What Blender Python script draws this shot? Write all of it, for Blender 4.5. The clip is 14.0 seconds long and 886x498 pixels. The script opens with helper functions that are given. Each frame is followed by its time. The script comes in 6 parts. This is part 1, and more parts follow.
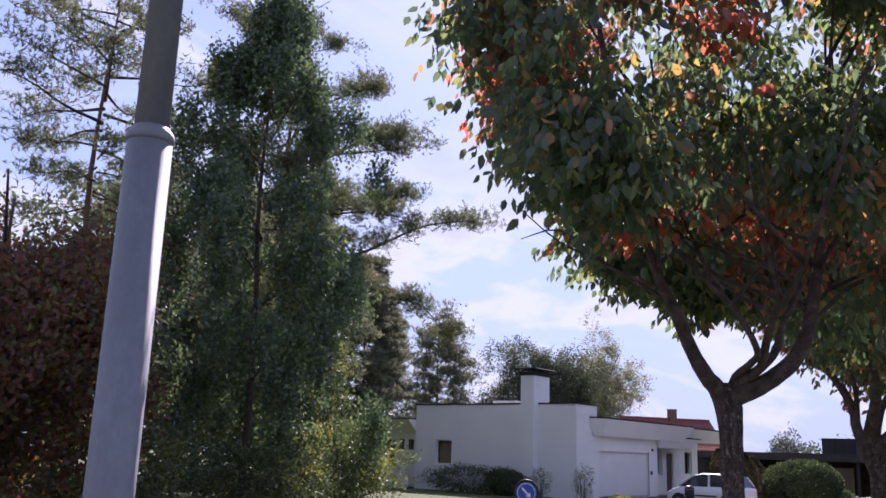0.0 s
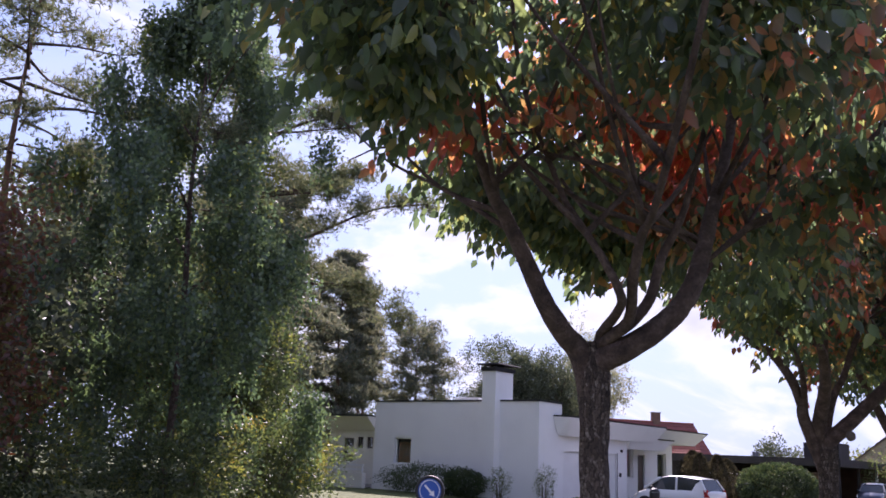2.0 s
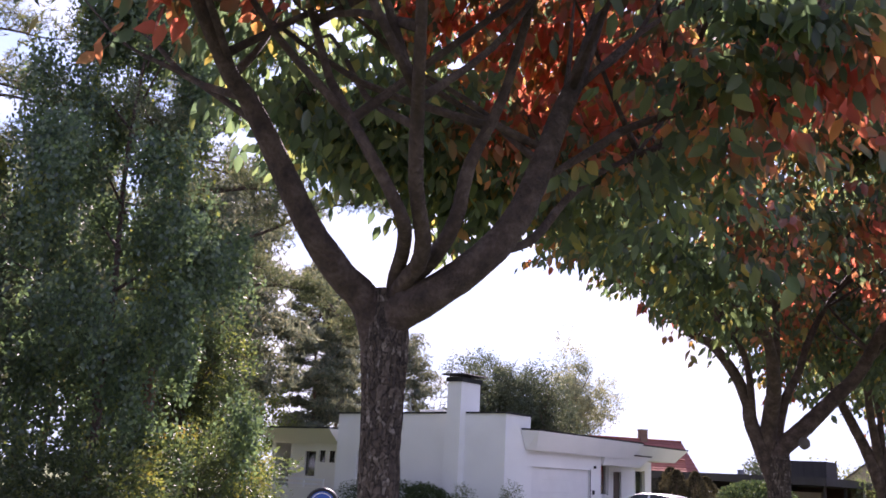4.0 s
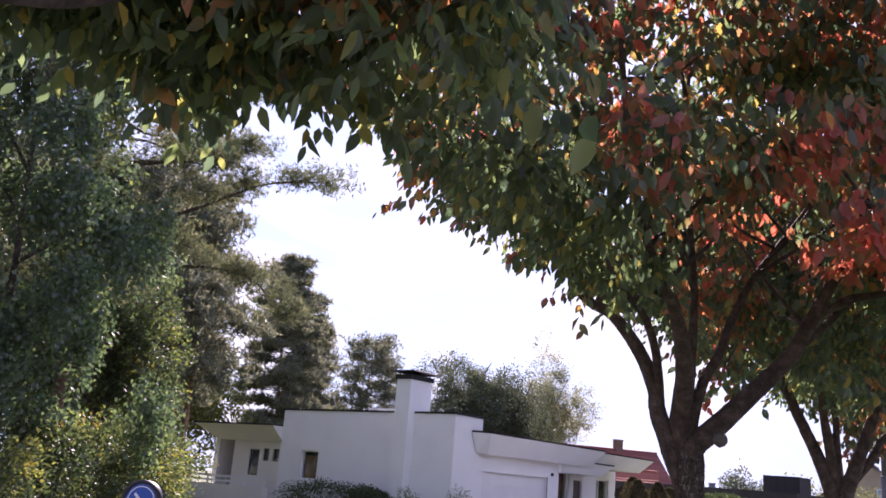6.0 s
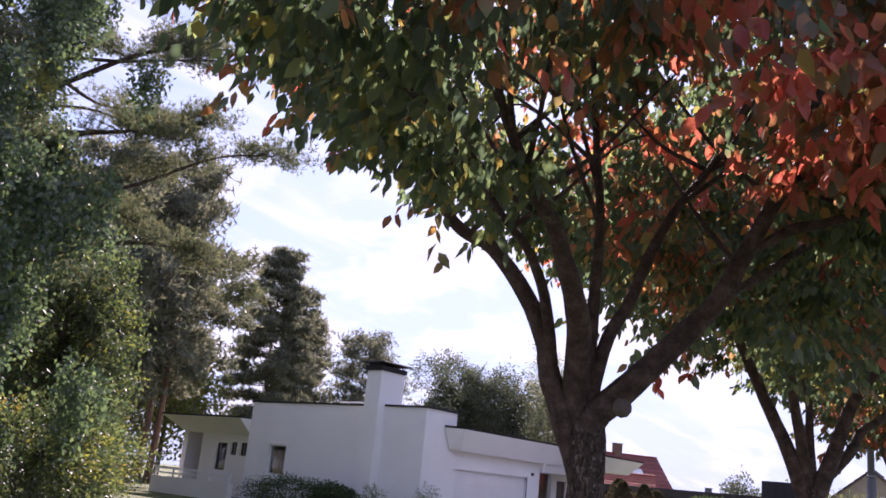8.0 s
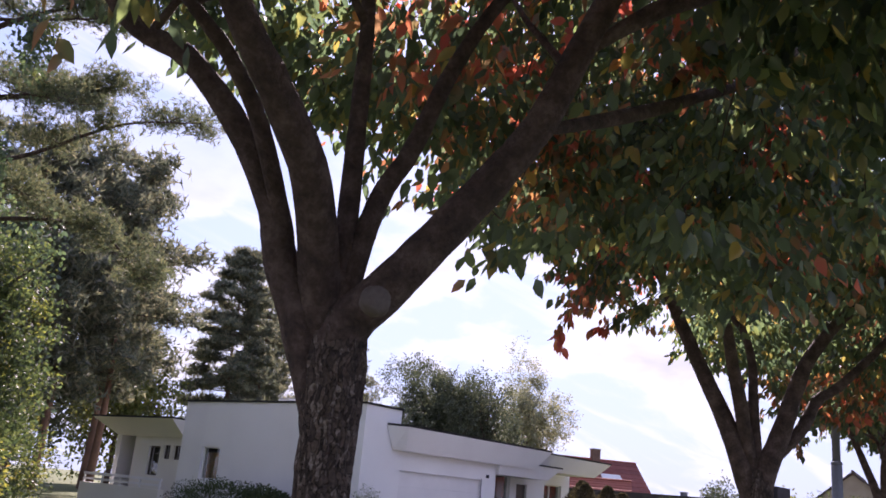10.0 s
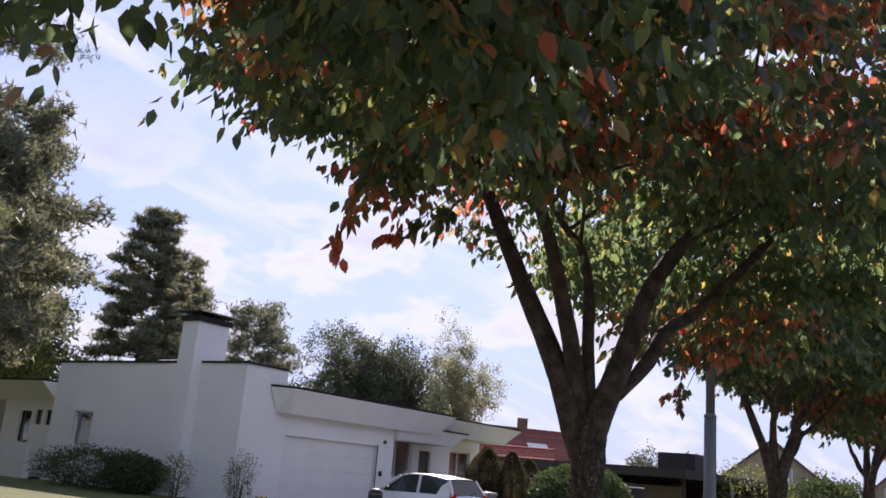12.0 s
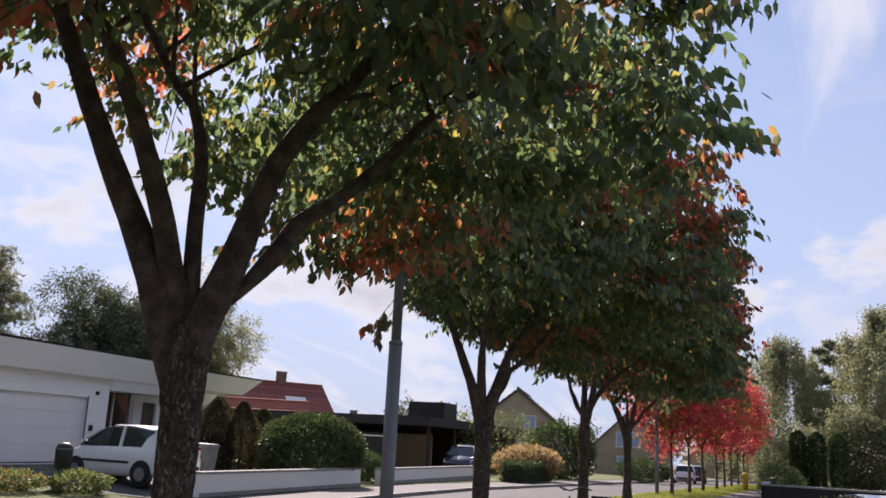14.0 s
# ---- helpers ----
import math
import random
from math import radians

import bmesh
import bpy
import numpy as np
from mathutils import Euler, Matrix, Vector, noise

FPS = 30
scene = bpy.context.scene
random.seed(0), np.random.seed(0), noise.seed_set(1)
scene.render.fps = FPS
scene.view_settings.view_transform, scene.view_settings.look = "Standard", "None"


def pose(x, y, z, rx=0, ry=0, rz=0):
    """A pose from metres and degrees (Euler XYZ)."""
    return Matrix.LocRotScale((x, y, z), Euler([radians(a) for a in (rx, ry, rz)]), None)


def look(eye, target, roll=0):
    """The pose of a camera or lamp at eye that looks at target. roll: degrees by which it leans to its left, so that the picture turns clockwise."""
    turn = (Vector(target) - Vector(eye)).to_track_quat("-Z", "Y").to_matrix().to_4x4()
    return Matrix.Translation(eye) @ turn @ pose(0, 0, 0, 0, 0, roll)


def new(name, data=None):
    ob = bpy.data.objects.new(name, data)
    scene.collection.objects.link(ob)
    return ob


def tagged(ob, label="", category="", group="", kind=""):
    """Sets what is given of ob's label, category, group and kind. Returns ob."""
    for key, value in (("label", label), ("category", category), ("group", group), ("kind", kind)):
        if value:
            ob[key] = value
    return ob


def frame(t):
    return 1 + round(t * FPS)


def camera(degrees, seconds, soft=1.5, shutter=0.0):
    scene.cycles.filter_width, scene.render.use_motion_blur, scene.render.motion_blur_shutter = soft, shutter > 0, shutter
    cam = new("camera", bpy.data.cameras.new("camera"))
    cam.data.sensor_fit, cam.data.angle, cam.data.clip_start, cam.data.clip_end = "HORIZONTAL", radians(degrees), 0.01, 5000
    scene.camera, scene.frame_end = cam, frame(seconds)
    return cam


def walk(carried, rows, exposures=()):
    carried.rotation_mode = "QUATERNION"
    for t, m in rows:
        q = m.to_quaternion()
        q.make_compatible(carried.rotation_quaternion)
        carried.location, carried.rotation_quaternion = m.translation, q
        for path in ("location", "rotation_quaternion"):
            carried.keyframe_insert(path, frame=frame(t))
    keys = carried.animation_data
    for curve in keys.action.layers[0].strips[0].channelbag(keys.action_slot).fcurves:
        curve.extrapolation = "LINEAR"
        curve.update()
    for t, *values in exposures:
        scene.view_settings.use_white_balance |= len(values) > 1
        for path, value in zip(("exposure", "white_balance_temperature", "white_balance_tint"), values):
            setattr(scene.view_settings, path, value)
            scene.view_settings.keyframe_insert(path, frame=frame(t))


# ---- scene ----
cam = camera(53.6, 14.0, 1.65)
PATH = [
    (0, (1.264, -1.452, 1.989), (2.762, -0.207, 2.443), 2.0),
    (0.5, (1.856, -1.41, 1.961), (3.357, -0.169, 2.417), 2.2),
    (1, (2.483, -1.406, 1.947), (3.993, -0.176, 2.402), 2.0),
    (1.5, (3.143, -1.369, 1.924), (4.651, -0.137, 2.379), 2.5),
    (2, (3.817, -1.341, 1.888), (5.323, -0.108, 2.348), 2.6),
    (4.5, (6.667, -1.155, 1.844), (8.176, 0.058, 2.349), 3.2),
    (5, (7.315, -1.128, 1.844), (8.831, 0.074, 2.351), 3.5),
    (5.5, (8.081, -1.054, 1.801), (9.596, 0.144, 2.319), 4.3),
    (6, (8.689, -0.995, 1.828), (10.206, 0.204, 2.34), 4.7),
    (6.5, (9.255, -0.957, 1.806), (10.771, 0.245, 2.316), 5.0),
    (7, (9.797, -0.931, 1.798), (11.309, 0.275, 2.307), 5.3),
    (9.3, (12.861, -0.698, 1.645), (14.353, 0.522, 2.182), 5.7),
    (9.5, (13.163, -0.64, 1.63), (14.663, 0.567, 2.172), 5.0),
    (10, (14.003, -0.498, 1.63), (15.52, 0.688, 2.171), 5.1),
    (10.5, (14.687, -0.458, 1.624), (16.23, 0.699, 2.153), 5.0),
    (11, (15.405, -0.465, 1.608), (16.97, 0.663, 2.136), 5.1),
    (11.5, (15.959, -0.522, 1.627), (17.544, 0.586, 2.136), 5.1),
    (12, (16.7, -0.551, 1.605), (18.308, 0.532, 2.098), 4.8),
    (12.5, (17.399, -0.511, 1.627), (19.045, 0.522, 2.102), 4.8),
    (13, (17.903, -0.608, 1.577), (19.596, 0.348, 2.047), 4.4),
    (13.5, (18.443, -0.676, 1.547), (20.199, 0.168, 2.002), 3.9),
    (14, (18.957, -0.849, 1.505), (20.807, -0.221, 1.936), 3.0),
]
EXPOSURES = [(0.0, 1.04, 5950, 38), (2.0, 1.31, 6050, 38), (4.4, 1.74, 6300, 39), (5.0, 1.76, 6300, 40), (6.5, 1.44, 6200, 42), (9.5, 1.37, 6250, 40), (11.0, 1.30, 6250, 37), (12.0, 1.10, 6400, 31), (14.0, 0.92, 6600, 25)]
walk(cam, [(t, look(eye, target, roll)) for t, eye, target, roll in PATH], EXPOSURES)

# ---- light ----
SUN_AZ, SUN_EL = radians(34), radians(38)
SUN_DIR = Vector((math.cos(SUN_EL) * math.cos(SUN_AZ), math.cos(SUN_EL) * math.sin(SUN_AZ), math.sin(SUN_EL)))
sun = new("sun", bpy.data.lights.new("sun", "SUN"))
sun.data.energy, sun.data.angle, sun.data.color = 4.4, radians(0.6), (1.0, 0.93, 0.82)
sun.matrix_world = look(SUN_DIR * 60, (0, 0, 0))


def build_world():
    w = bpy.data.worlds.new("world")
    scene.world = w
    w.use_nodes = True
    nt = w.node_tree
    nt.nodes.clear()
    N, Lk = nt.nodes.new, nt.links.new

    def math_node(op, a, b=None, clamp=False):
        n = N("ShaderNodeMath")
        n.operation, n.use_clamp = op, clamp
        for i, v in enumerate((a, b)):
            if v is None:
                continue
            if isinstance(v, (int, float)):
                n.inputs[i].default_value = v
            else:
                Lk(v, n.inputs[i])
        return n.outputs[0]

    out, bg = N("ShaderNodeOutputWorld"), N("ShaderNodeBackground")
    sky = N("ShaderNodeTexSky")
    sky.sky_type, sky.sun_disc = "NISHITA", False
    sky.sun_elevation, sky.sun_rotation = SUN_EL, math.pi / 2 - SUN_AZ
    sky.air_density, sky.dust_density, sky.ozone_density = 1.0, 0.35, 2.5
    co = N("ShaderNodeTexCoord")
    sep = N("ShaderNodeSeparateXYZ")
    Lk(co.outputs["Generated"], sep.inputs[0])
    zz = math_node("MAXIMUM", sep.outputs[2], 0.0)
    den = math_node("ADD", zz, 0.16)
    px, py = math_node("DIVIDE", sep.outputs[0], den), math_node("DIVIDE", sep.outputs[1], den)
    plane = N("ShaderNodeCombineXYZ")
    Lk(px, plane.inputs[0]), Lk(py, plane.inputs[1])
    # high streaky cloud
    mp = N("ShaderNodeMapping")
    mp.inputs["Rotation"].default_value = (0, 0, radians(62))
    mp.inputs["Scale"].default_value = (0.55, 2.3, 1)
    mp.inputs["Location"].default_value = (0.3, 0.15, 0)
    Lk(plane.outputs[0], mp.inputs[0])
    n1 = N("ShaderNodeTexNoise")
    n1.inputs["Scale"].default_value, n1.inputs["Detail"].default_value = 1.1, 8
    n1.inputs["Roughness"].default_value, n1.inputs["Distortion"].default_value = 0.55, 0.5
    Lk(mp.outputs[0], n1.inputs[0])
    r1 = N("ShaderNodeMapRange")
    r1.inputs["From Min"].default_value, r1.inputs["From Max"].default_value = 0.47, 0.64
    r1.interpolation_type = "SMOOTHSTEP"
    Lk(n1.outputs[0], r1.inputs[0])
    # low heaped cloud, only near the horizon
    n2 = N("ShaderNodeTexNoise")
    n2.inputs["Scale"].default_value, n2.inputs["Detail"].default_value, n2.inputs["Roughness"].default_value = 5.2, 9, 0.52
    mp2 = N("ShaderNodeMapping")
    mp2.inputs["Scale"].default_value = (1, 1, 2.2)
    mp2.inputs["Location"].default_value = (0.57, 0.1, 0.25)
    Lk(co.outputs["Generated"], mp2.inputs[0]), Lk(mp2.outputs[0], n2.inputs[0])
    r2 = N("ShaderNodeMapRange")
    r2.inputs["From Min"].default_value, r2.inputs["From Max"].default_value = 0.50, 0.60
    r2.interpolation_type = "SMOOTHSTEP"
    Lk(n2.outputs[0], r2.inputs[0])
    low = N("ShaderNodeMapRange")
    low.inputs["From Min"].default_value, low.inputs["From Max"].default_value = 0.40, 0.22
    Lk(sep.outputs[2], low.inputs[0])
    cum = math_node("MULTIPLY", r2.outputs[0], low.outputs[0])
    cir = math_node("MULTIPLY", r1.outputs[0], 0.8)
    fac = math_node("MAXIMUM", cum, cir, True)
    # thin bluish veil towards the horizon
    veil = N("ShaderNodeMapRange")
    veil.inputs["From Min"].default_value, veil.inputs["From Max"].default_value = 0.62, 0.02
    veil.inputs["To Min"].default_value, veil.inputs["To Max"].default_value = 0.30, 0.94
    Lk(sep.outputs[2], veil.inputs[0])
    sunward = N("ShaderNodeVectorMath")
    sunward.operation = "DOT_PRODUCT"
    Lk(co.outputs["Generated"], sunward.inputs[0])
    sunward.inputs[1].default_value = SUN_DIR
    part_sun = N("ShaderNodeMapRange")
    part_sun.inputs["From Min"].default_value, part_sun.inputs["From Max"].default_value = -0.1, 0.62
    part_sun.inputs["To Min"].default_value, part_sun.inputs["To Max"].default_value = 0.85, 1.0
    Lk(sunward.outputs["Value"], part_sun.inputs[0])
    veil_fac = math_node("MULTIPLY", veil.outputs[0], part_sun.outputs[0])
    hazy = N("ShaderNodeMix")
    hazy.data_type = "RGBA"
    hazy.inputs["B"].default_value = (3.15, 4.0, 5.3, 1)
    Lk(veil_fac, hazy.inputs["Factor"]), Lk(sky.outputs[0], hazy.inputs["A"])
    # cloud brightness grows towards the sun
    dot = N("ShaderNodeVectorMath")
    dot.operation = "DOT_PRODUCT"
    Lk(co.outputs["Generated"], dot.inputs[0])
    dot.inputs[1].default_value = SUN_DIR
    br = N("ShaderNodeMapRange")
    br.inputs["From Min"].default_value, br.inputs["From Max"].default_value = 0.2, 1.0
    br.inputs["To Min"].default_value, br.inputs["To Max"].default_value = 4.7, 6.1
    Lk(dot.outputs["Value"], br.inputs[0])
    shade = N("ShaderNodeMapRange")
    shade.inputs["From Min"].default_value, shade.inputs["From Max"].default_value = 0.56, 0.72
    shade.inputs["To Min"].default_value, shade.inputs["To Max"].default_value = 1.0, 0.72
    Lk(n2.outputs[0], shade.inputs[0])
    bb = math_node("MULTIPLY", br.outputs[0], shade.outputs[0])
    col = N("ShaderNodeCombineXYZ")
    Lk(math_node("MULTIPLY", bb, 0.91), col.inputs[0])
    Lk(math_node("MULTIPLY", bb, 0.98), col.inputs[1])
    Lk(math_node("MULTIPLY", bb, 1.04), col.inputs[2])
    mix = N("ShaderNodeMix")
    mix.data_type = "RGBA"
    Lk(fac, mix.inputs["Factor"])
    Lk(hazy.outputs["Result"], mix.inputs["A"]), Lk(col.outputs[0], mix.inputs["B"])
    Lk(mix.outputs["Result"], bg.inputs[0])
    bg.inputs[1].default_value = 0.08
    Lk(bg.outputs[0], out.inputs[0])


build_world()


# ---- materials ----
def ramp_node(nt, stops):
    r = nt.nodes.new("ShaderNodeValToRGB")
    e = r.color_ramp.elements
    while len(e) < len(stops):
        e.new(0.5)
    for el, (p, c) in zip(e, stops):
        el.position, el.color = p, (*c, 1)
    return r


def surface(name, stops, scale=3.0, fine=40.0, rough=0.8, bump=0.3, dist=0.01, metal=0.0, stretch=(1, 1, 1), spec=0.5, vary=0.0, coat=0.0):
    """Two scales of noise: a broad one that picks the colour, a fine one that breaks it up and gives relief."""
    m = bpy.data.materials.new(name)
    m.use_nodes = True
    nt = m.node_tree
    N, Lk = nt.nodes.new, nt.links.new
    b = nt.nodes["Principled BSDF"]
    b.inputs["Roughness"].default_value, b.inputs["Metallic"].default_value = rough, metal
    b.inputs["Specular IOR Level"].default_value, b.inputs["Coat Weight"].default_value = spec, coat
    co, mp = N("ShaderNodeTexCoord"), N("ShaderNodeMapping")
    mp.inputs["Scale"].default_value = stretch
    Lk(co.outputs["Object"], mp.inputs[0])
    n1, n2 = N("ShaderNodeTexNoise"), N("ShaderNodeTexNoise")
    n1.inputs["Scale"].default_value, n1.inputs["Detail"].default_value = scale, 6
    n2.inputs["Scale"].default_value, n2.inputs["Detail"].default_value = fine, 8
    n2.inputs["Roughness"].default_value = 0.65
    Lk(mp.outputs[0], n1.inputs[0]), Lk(mp.outputs[0], n2.inputs[0])
    mixf = N("ShaderNodeMix")
    mixf.inputs["Factor"].default_value = 0.4
    Lk(n1.outputs[0], mixf.inputs["A"]), Lk(n2.outputs[0], mixf.inputs["B"])
    src = mixf.outputs["Result"]
    if vary:
        oi = N("ShaderNodeObjectInfo")
        ad = N("ShaderNodeMath")
        ad.operation = "MULTIPLY_ADD"
        ad.inputs[1].default_value = vary
        Lk(oi.outputs["Random"], ad.inputs[0]), Lk(src, ad.inputs[2])
        sb = N("ShaderNodeMath")
        sb.operation = "SUBTRACT"
        sb.inputs[1].default_value = vary / 2
        Lk(ad.outputs[0], sb.inputs[0])
        src = sb.outputs[0]
    r = ramp_node(nt, stops)
    Lk(src, r.inputs[0]), Lk(r.outputs[0], b.inputs["Base Color"])
    if bump:
        bp = N("ShaderNodeBump")
        bp.inputs["Strength"].default_value, bp.inputs["Distance"].default_value = bump, dist
        Lk(n2.outputs[0], bp.inputs["Height"]), Lk(bp.outputs[0], b.inputs["Normal"])
    return m


def foliage(name, stops, autumn=None, patch=0.5, lo=0.52, hi=0.62, trans=0.45, seed=0.0, gloss=0.05, blush=()):
    """Leaves: each leaf its own shade; patches of the crown turn to the autumn colours; light shines through."""
    m = bpy.data.materials.new(name)
    m.use_nodes = True
    nt = m.node_tree
    nt.nodes.clear()
    N, Lk = nt.nodes.new, nt.links.new
    out, geo = N("ShaderNodeOutputMaterial"), N("ShaderNodeNewGeometry")
    r = ramp_node(nt, stops)
    Lk(geo.outputs["Random Per Island"], r.inputs[0])
    col = r.outputs[0]
    if autumn:
        co, mp = N("ShaderNodeTexCoord"), N("ShaderNodeMapping")
        mp.inputs["Location"].default_value = (seed, seed * 1.7, seed * 0.6)
        Lk(co.outputs["Object"], mp.inputs[0])
        n = N("ShaderNodeTexNoise")
        n.inputs["Scale"].default_value, n.inputs["Detail"].default_value = patch, 2
        Lk(mp.outputs[0], n.inputs[0])
        jit = N("ShaderNodeMath")
        jit.operation = "MULTIPLY_ADD"
        jit.inputs[1].default_value = 0.16
        Lk(geo.outputs["Random Per Island"], jit.inputs[0]), Lk(n.outputs[0], jit.inputs[2])
        turned = jit.outputs[0]
        for centre, reach in blush:
            far = N("ShaderNodeVectorMath")
            far.operation, far.inputs[1].default_value = "DISTANCE", centre
            Lk(co.outputs["Object"], far.inputs[0])
            near = N("ShaderNodeMapRange")
            near.inputs["From Min"].default_value, near.inputs["From Max"].default_value = reach, reach * 0.3
            near.inputs["To Max"].default_value = 0.13
            Lk(far.outputs["Value"], near.inputs[0])
            plus = N("ShaderNodeMath")
            Lk(turned, plus.inputs[0]), Lk(near.outputs[0], plus.inputs[1])
            turned = plus.outputs[0]
        mr = N("ShaderNodeMapRange")
        mr.inputs["From Min"].default_value, mr.inputs["From Max"].default_value = lo + 0.08, hi + 0.08
        Lk(turned, mr.inputs[0])
        r2 = ramp_node(nt, autumn)
        Lk(geo.outputs["Random Per Island"], r2.inputs[0])
        mx = N("ShaderNodeMix")
        mx.data_type = "RGBA"
        Lk(mr.outputs[0], mx.inputs["Factor"]), Lk(col, mx.inputs["A"]), Lk(r2.outputs[0], mx.inputs["B"])
        col = mx.outputs["Result"]
    d, t, g = N("ShaderNodeBsdfDiffuse"), N("ShaderNodeBsdfTranslucent"), N("ShaderNodeBsdfGlossy")
    g.inputs["Roughness"].default_value = 0.45
    thru, cap = N("ShaderNodeVectorMath"), N("ShaderNodeVectorMath")
    thru.operation, cap.operation = "MULTIPLY", "MINIMUM"
    thru.inputs[1].default_value, cap.inputs[1].default_value = (2.7, 2.6, 2.0), (0.85, 0.85, 0.85)
    Lk(col, thru.inputs[0]), Lk(thru.outputs[0], cap.inputs[0])
    Lk(col, d.inputs[0]), Lk(cap.outputs[0], t.inputs[0])
    g.inputs["Color"].default_value = (0.6, 0.6, 0.6, 1)
    m1, m2 = N("ShaderNodeMixShader"), N("ShaderNodeMixShader")
    m1.inputs[0].default_value, m2.inputs[0].default_value = trans, gloss
    Lk(d.outputs[0], m1.inputs[1]), Lk(t.outputs[0], m1.inputs[2])
    Lk(m1.outputs[0], m2.inputs[1]), Lk(g.outputs[0], m2.inputs[2])
    Lk(m2.outputs[0], out.inputs[0])
    return m


def glass(name, tint=(0.02, 0.025, 0.03), rough=0.03):
    m = bpy.data.materials.new(name)
    m.use_nodes = True
    b = m.node_tree.nodes["Principled BSDF"]
    b.inputs["Base Color"].default_value = (0.9, 0.95, 0.95, 1)
    b.inputs["Roughness"].default_value, b.inputs["IOR"].default_value = rough, 1.5
    b.inputs["Transmission Weight"].default_value = 1.0
    return m


def bark(name):
    """Old cherry bark: dark upright fissures, corky cross-bands and pale flaking plates."""
    m = bpy.data.materials.new(name)
    m.use_nodes = True
    nt = m.node_tree
    N, Lk = nt.nodes.new, nt.links.new
    b = nt.nodes["Principled BSDF"]
    b.inputs["Roughness"].default_value, b.inputs["Specular IOR Level"].default_value = 0.85, 0.35
    co, mp, warp = N("ShaderNodeTexCoord"), N("ShaderNodeMapping"), N("ShaderNodeTexNoise")
    warp.inputs["Scale"].default_value, warp.inputs["Detail"].default_value = 9, 4
    Lk(co.outputs["Object"], warp.inputs[0])
    bent = N("ShaderNodeVectorMath")
    bent.operation = "MULTIPLY_ADD"
    bent.inputs[1].default_value = (0.10, 0.10, 0.22)
    Lk(warp.outputs["Color"], bent.inputs[0]), Lk(co.outputs["Object"], bent.inputs[2])
    mp.inputs["Scale"].default_value = (1, 1, 0.36)
    Lk(bent.outputs[0], mp.inputs[0])
    plates, tone = N("ShaderNodeTexVoronoi"), N("ShaderNodeTexVoronoi")
    plates.feature = "DISTANCE_TO_EDGE"
    for v in (plates, tone):
        v.inputs["Scale"].default_value = 46
        Lk(mp.outputs[0], v.inputs[0])
    crack = N("ShaderNodeMapRange")
    crack.inputs["From Max"].default_value, crack.inputs["To Min"].default_value = 0.07, 0.35
    Lk(plates.outputs["Distance"], crack.inputs[0])
    bands, flat = N("ShaderNodeTexNoise"), N("ShaderNodeMapping")
    flat.inputs["Scale"].default_value = (5, 5, 38)
    bands.inputs["Scale"].default_value, bands.inputs["Detail"].default_value = 1.0, 6
    Lk(co.outputs["Object"], flat.inputs[0]), Lk(flat.outputs[0], bands.inputs[0])
    fine = N("ShaderNodeTexNoise")
    fine.inputs["Scale"].default_value, fine.inputs["Detail"].default_value = 55, 8
    Lk(co.outputs["Object"], fine.inputs[0])
    sep = N("ShaderNodeSeparateColor")
    Lk(tone.outputs["Color"], sep.inputs[0])
    mix1 = N("ShaderNodeMix")
    mix1.inputs["Factor"].default_value = 0.5
    Lk(sep.outputs[0], mix1.inputs["A"]), Lk(bands.outputs[0], mix1.inputs["B"])
    mix2 = N("ShaderNodeMix")
    mix2.inputs["Factor"].default_value = 0.4
    Lk(mix1.outputs["Result"], mix2.inputs["A"]), Lk(fine.outputs[0], mix2.inputs["B"])
    body = ramp_node(nt, [(0.30, (0.035, 0.026, 0.022)), (0.48, (0.085, 0.062, 0.050)), (0.60, (0.13, 0.098, 0.078)), (0.70, (0.26, 0.22, 0.19))])
    Lk(mix2.outputs["Result"], body.inputs[0])
    dark = N("ShaderNodeMix")
    dark.data_type = "RGBA"
    dark.inputs["A"].default_value = (0.020, 0.015, 0.013, 1)
    Lk(crack.outputs[0], dark.inputs["Factor"]), Lk(body.outputs[0], dark.inputs["B"])
    Lk(dark.outputs["Result"], b.inputs["Base Color"])
    high = N("ShaderNodeMath")
    high.operation = "MULTIPLY_ADD"
    high.inputs[1].default_value = 0.5
    Lk(fine.outputs[0], high.inputs[0]), Lk(crack.outputs[0], high.inputs[2])
    bp = N("ShaderNodeBump")
    bp.inputs["Strength"].default_value, bp.inputs["Distance"].default_value = 1.0, 0.025
    Lk(high.outputs[0], bp.inputs["Height"]), Lk(bp.outputs[0], b.inputs["Normal"])
    return m


M_WALL = surface("white_render", [(0.25, (0.76, 0.76, 0.76)), (0.5, (0.83, 0.83, 0.83)), (0.8, (0.87, 0.87, 0.87))], 0.7, 30, 0.85, 0.25, 0.006)
M_WALL_WARM = surface("cream_render", [(0.25, (0.76, 0.73, 0.66)), (0.7, (0.83, 0.805, 0.75))], 0.7, 30, 0.85, 0.25, 0.006)
M_FELT = surface("roof_felt", [(0.3, (0.012, 0.012, 0.014)), (0.7, (0.03, 0.03, 0.033))], 2, 60, 0.9, 0.4, 0.004)
M_WHITE = surface("white_paint", [(0.3, (0.74, 0.74, 0.74)), (0.7, (0.82, 0.82, 0.82))], 1.5, 25, 0.5, 0.05, 0.002)
M_DOOR = surface("dark_door_wood", [(0.3, (0.03, 0.022, 0.018)), (0.7, (0.07, 0.05, 0.04))], 2, 30, 0.5, 0.15, 0.003, stretch=(6, 6, 0.6))
M_GLASS = glass("window_glass")
M_ROOM = surface("room_dark", [(0.3, (0.05, 0.045, 0.04)), (0.7, (0.10, 0.09, 0.08))], 1, 10, 0.9, 0.0)
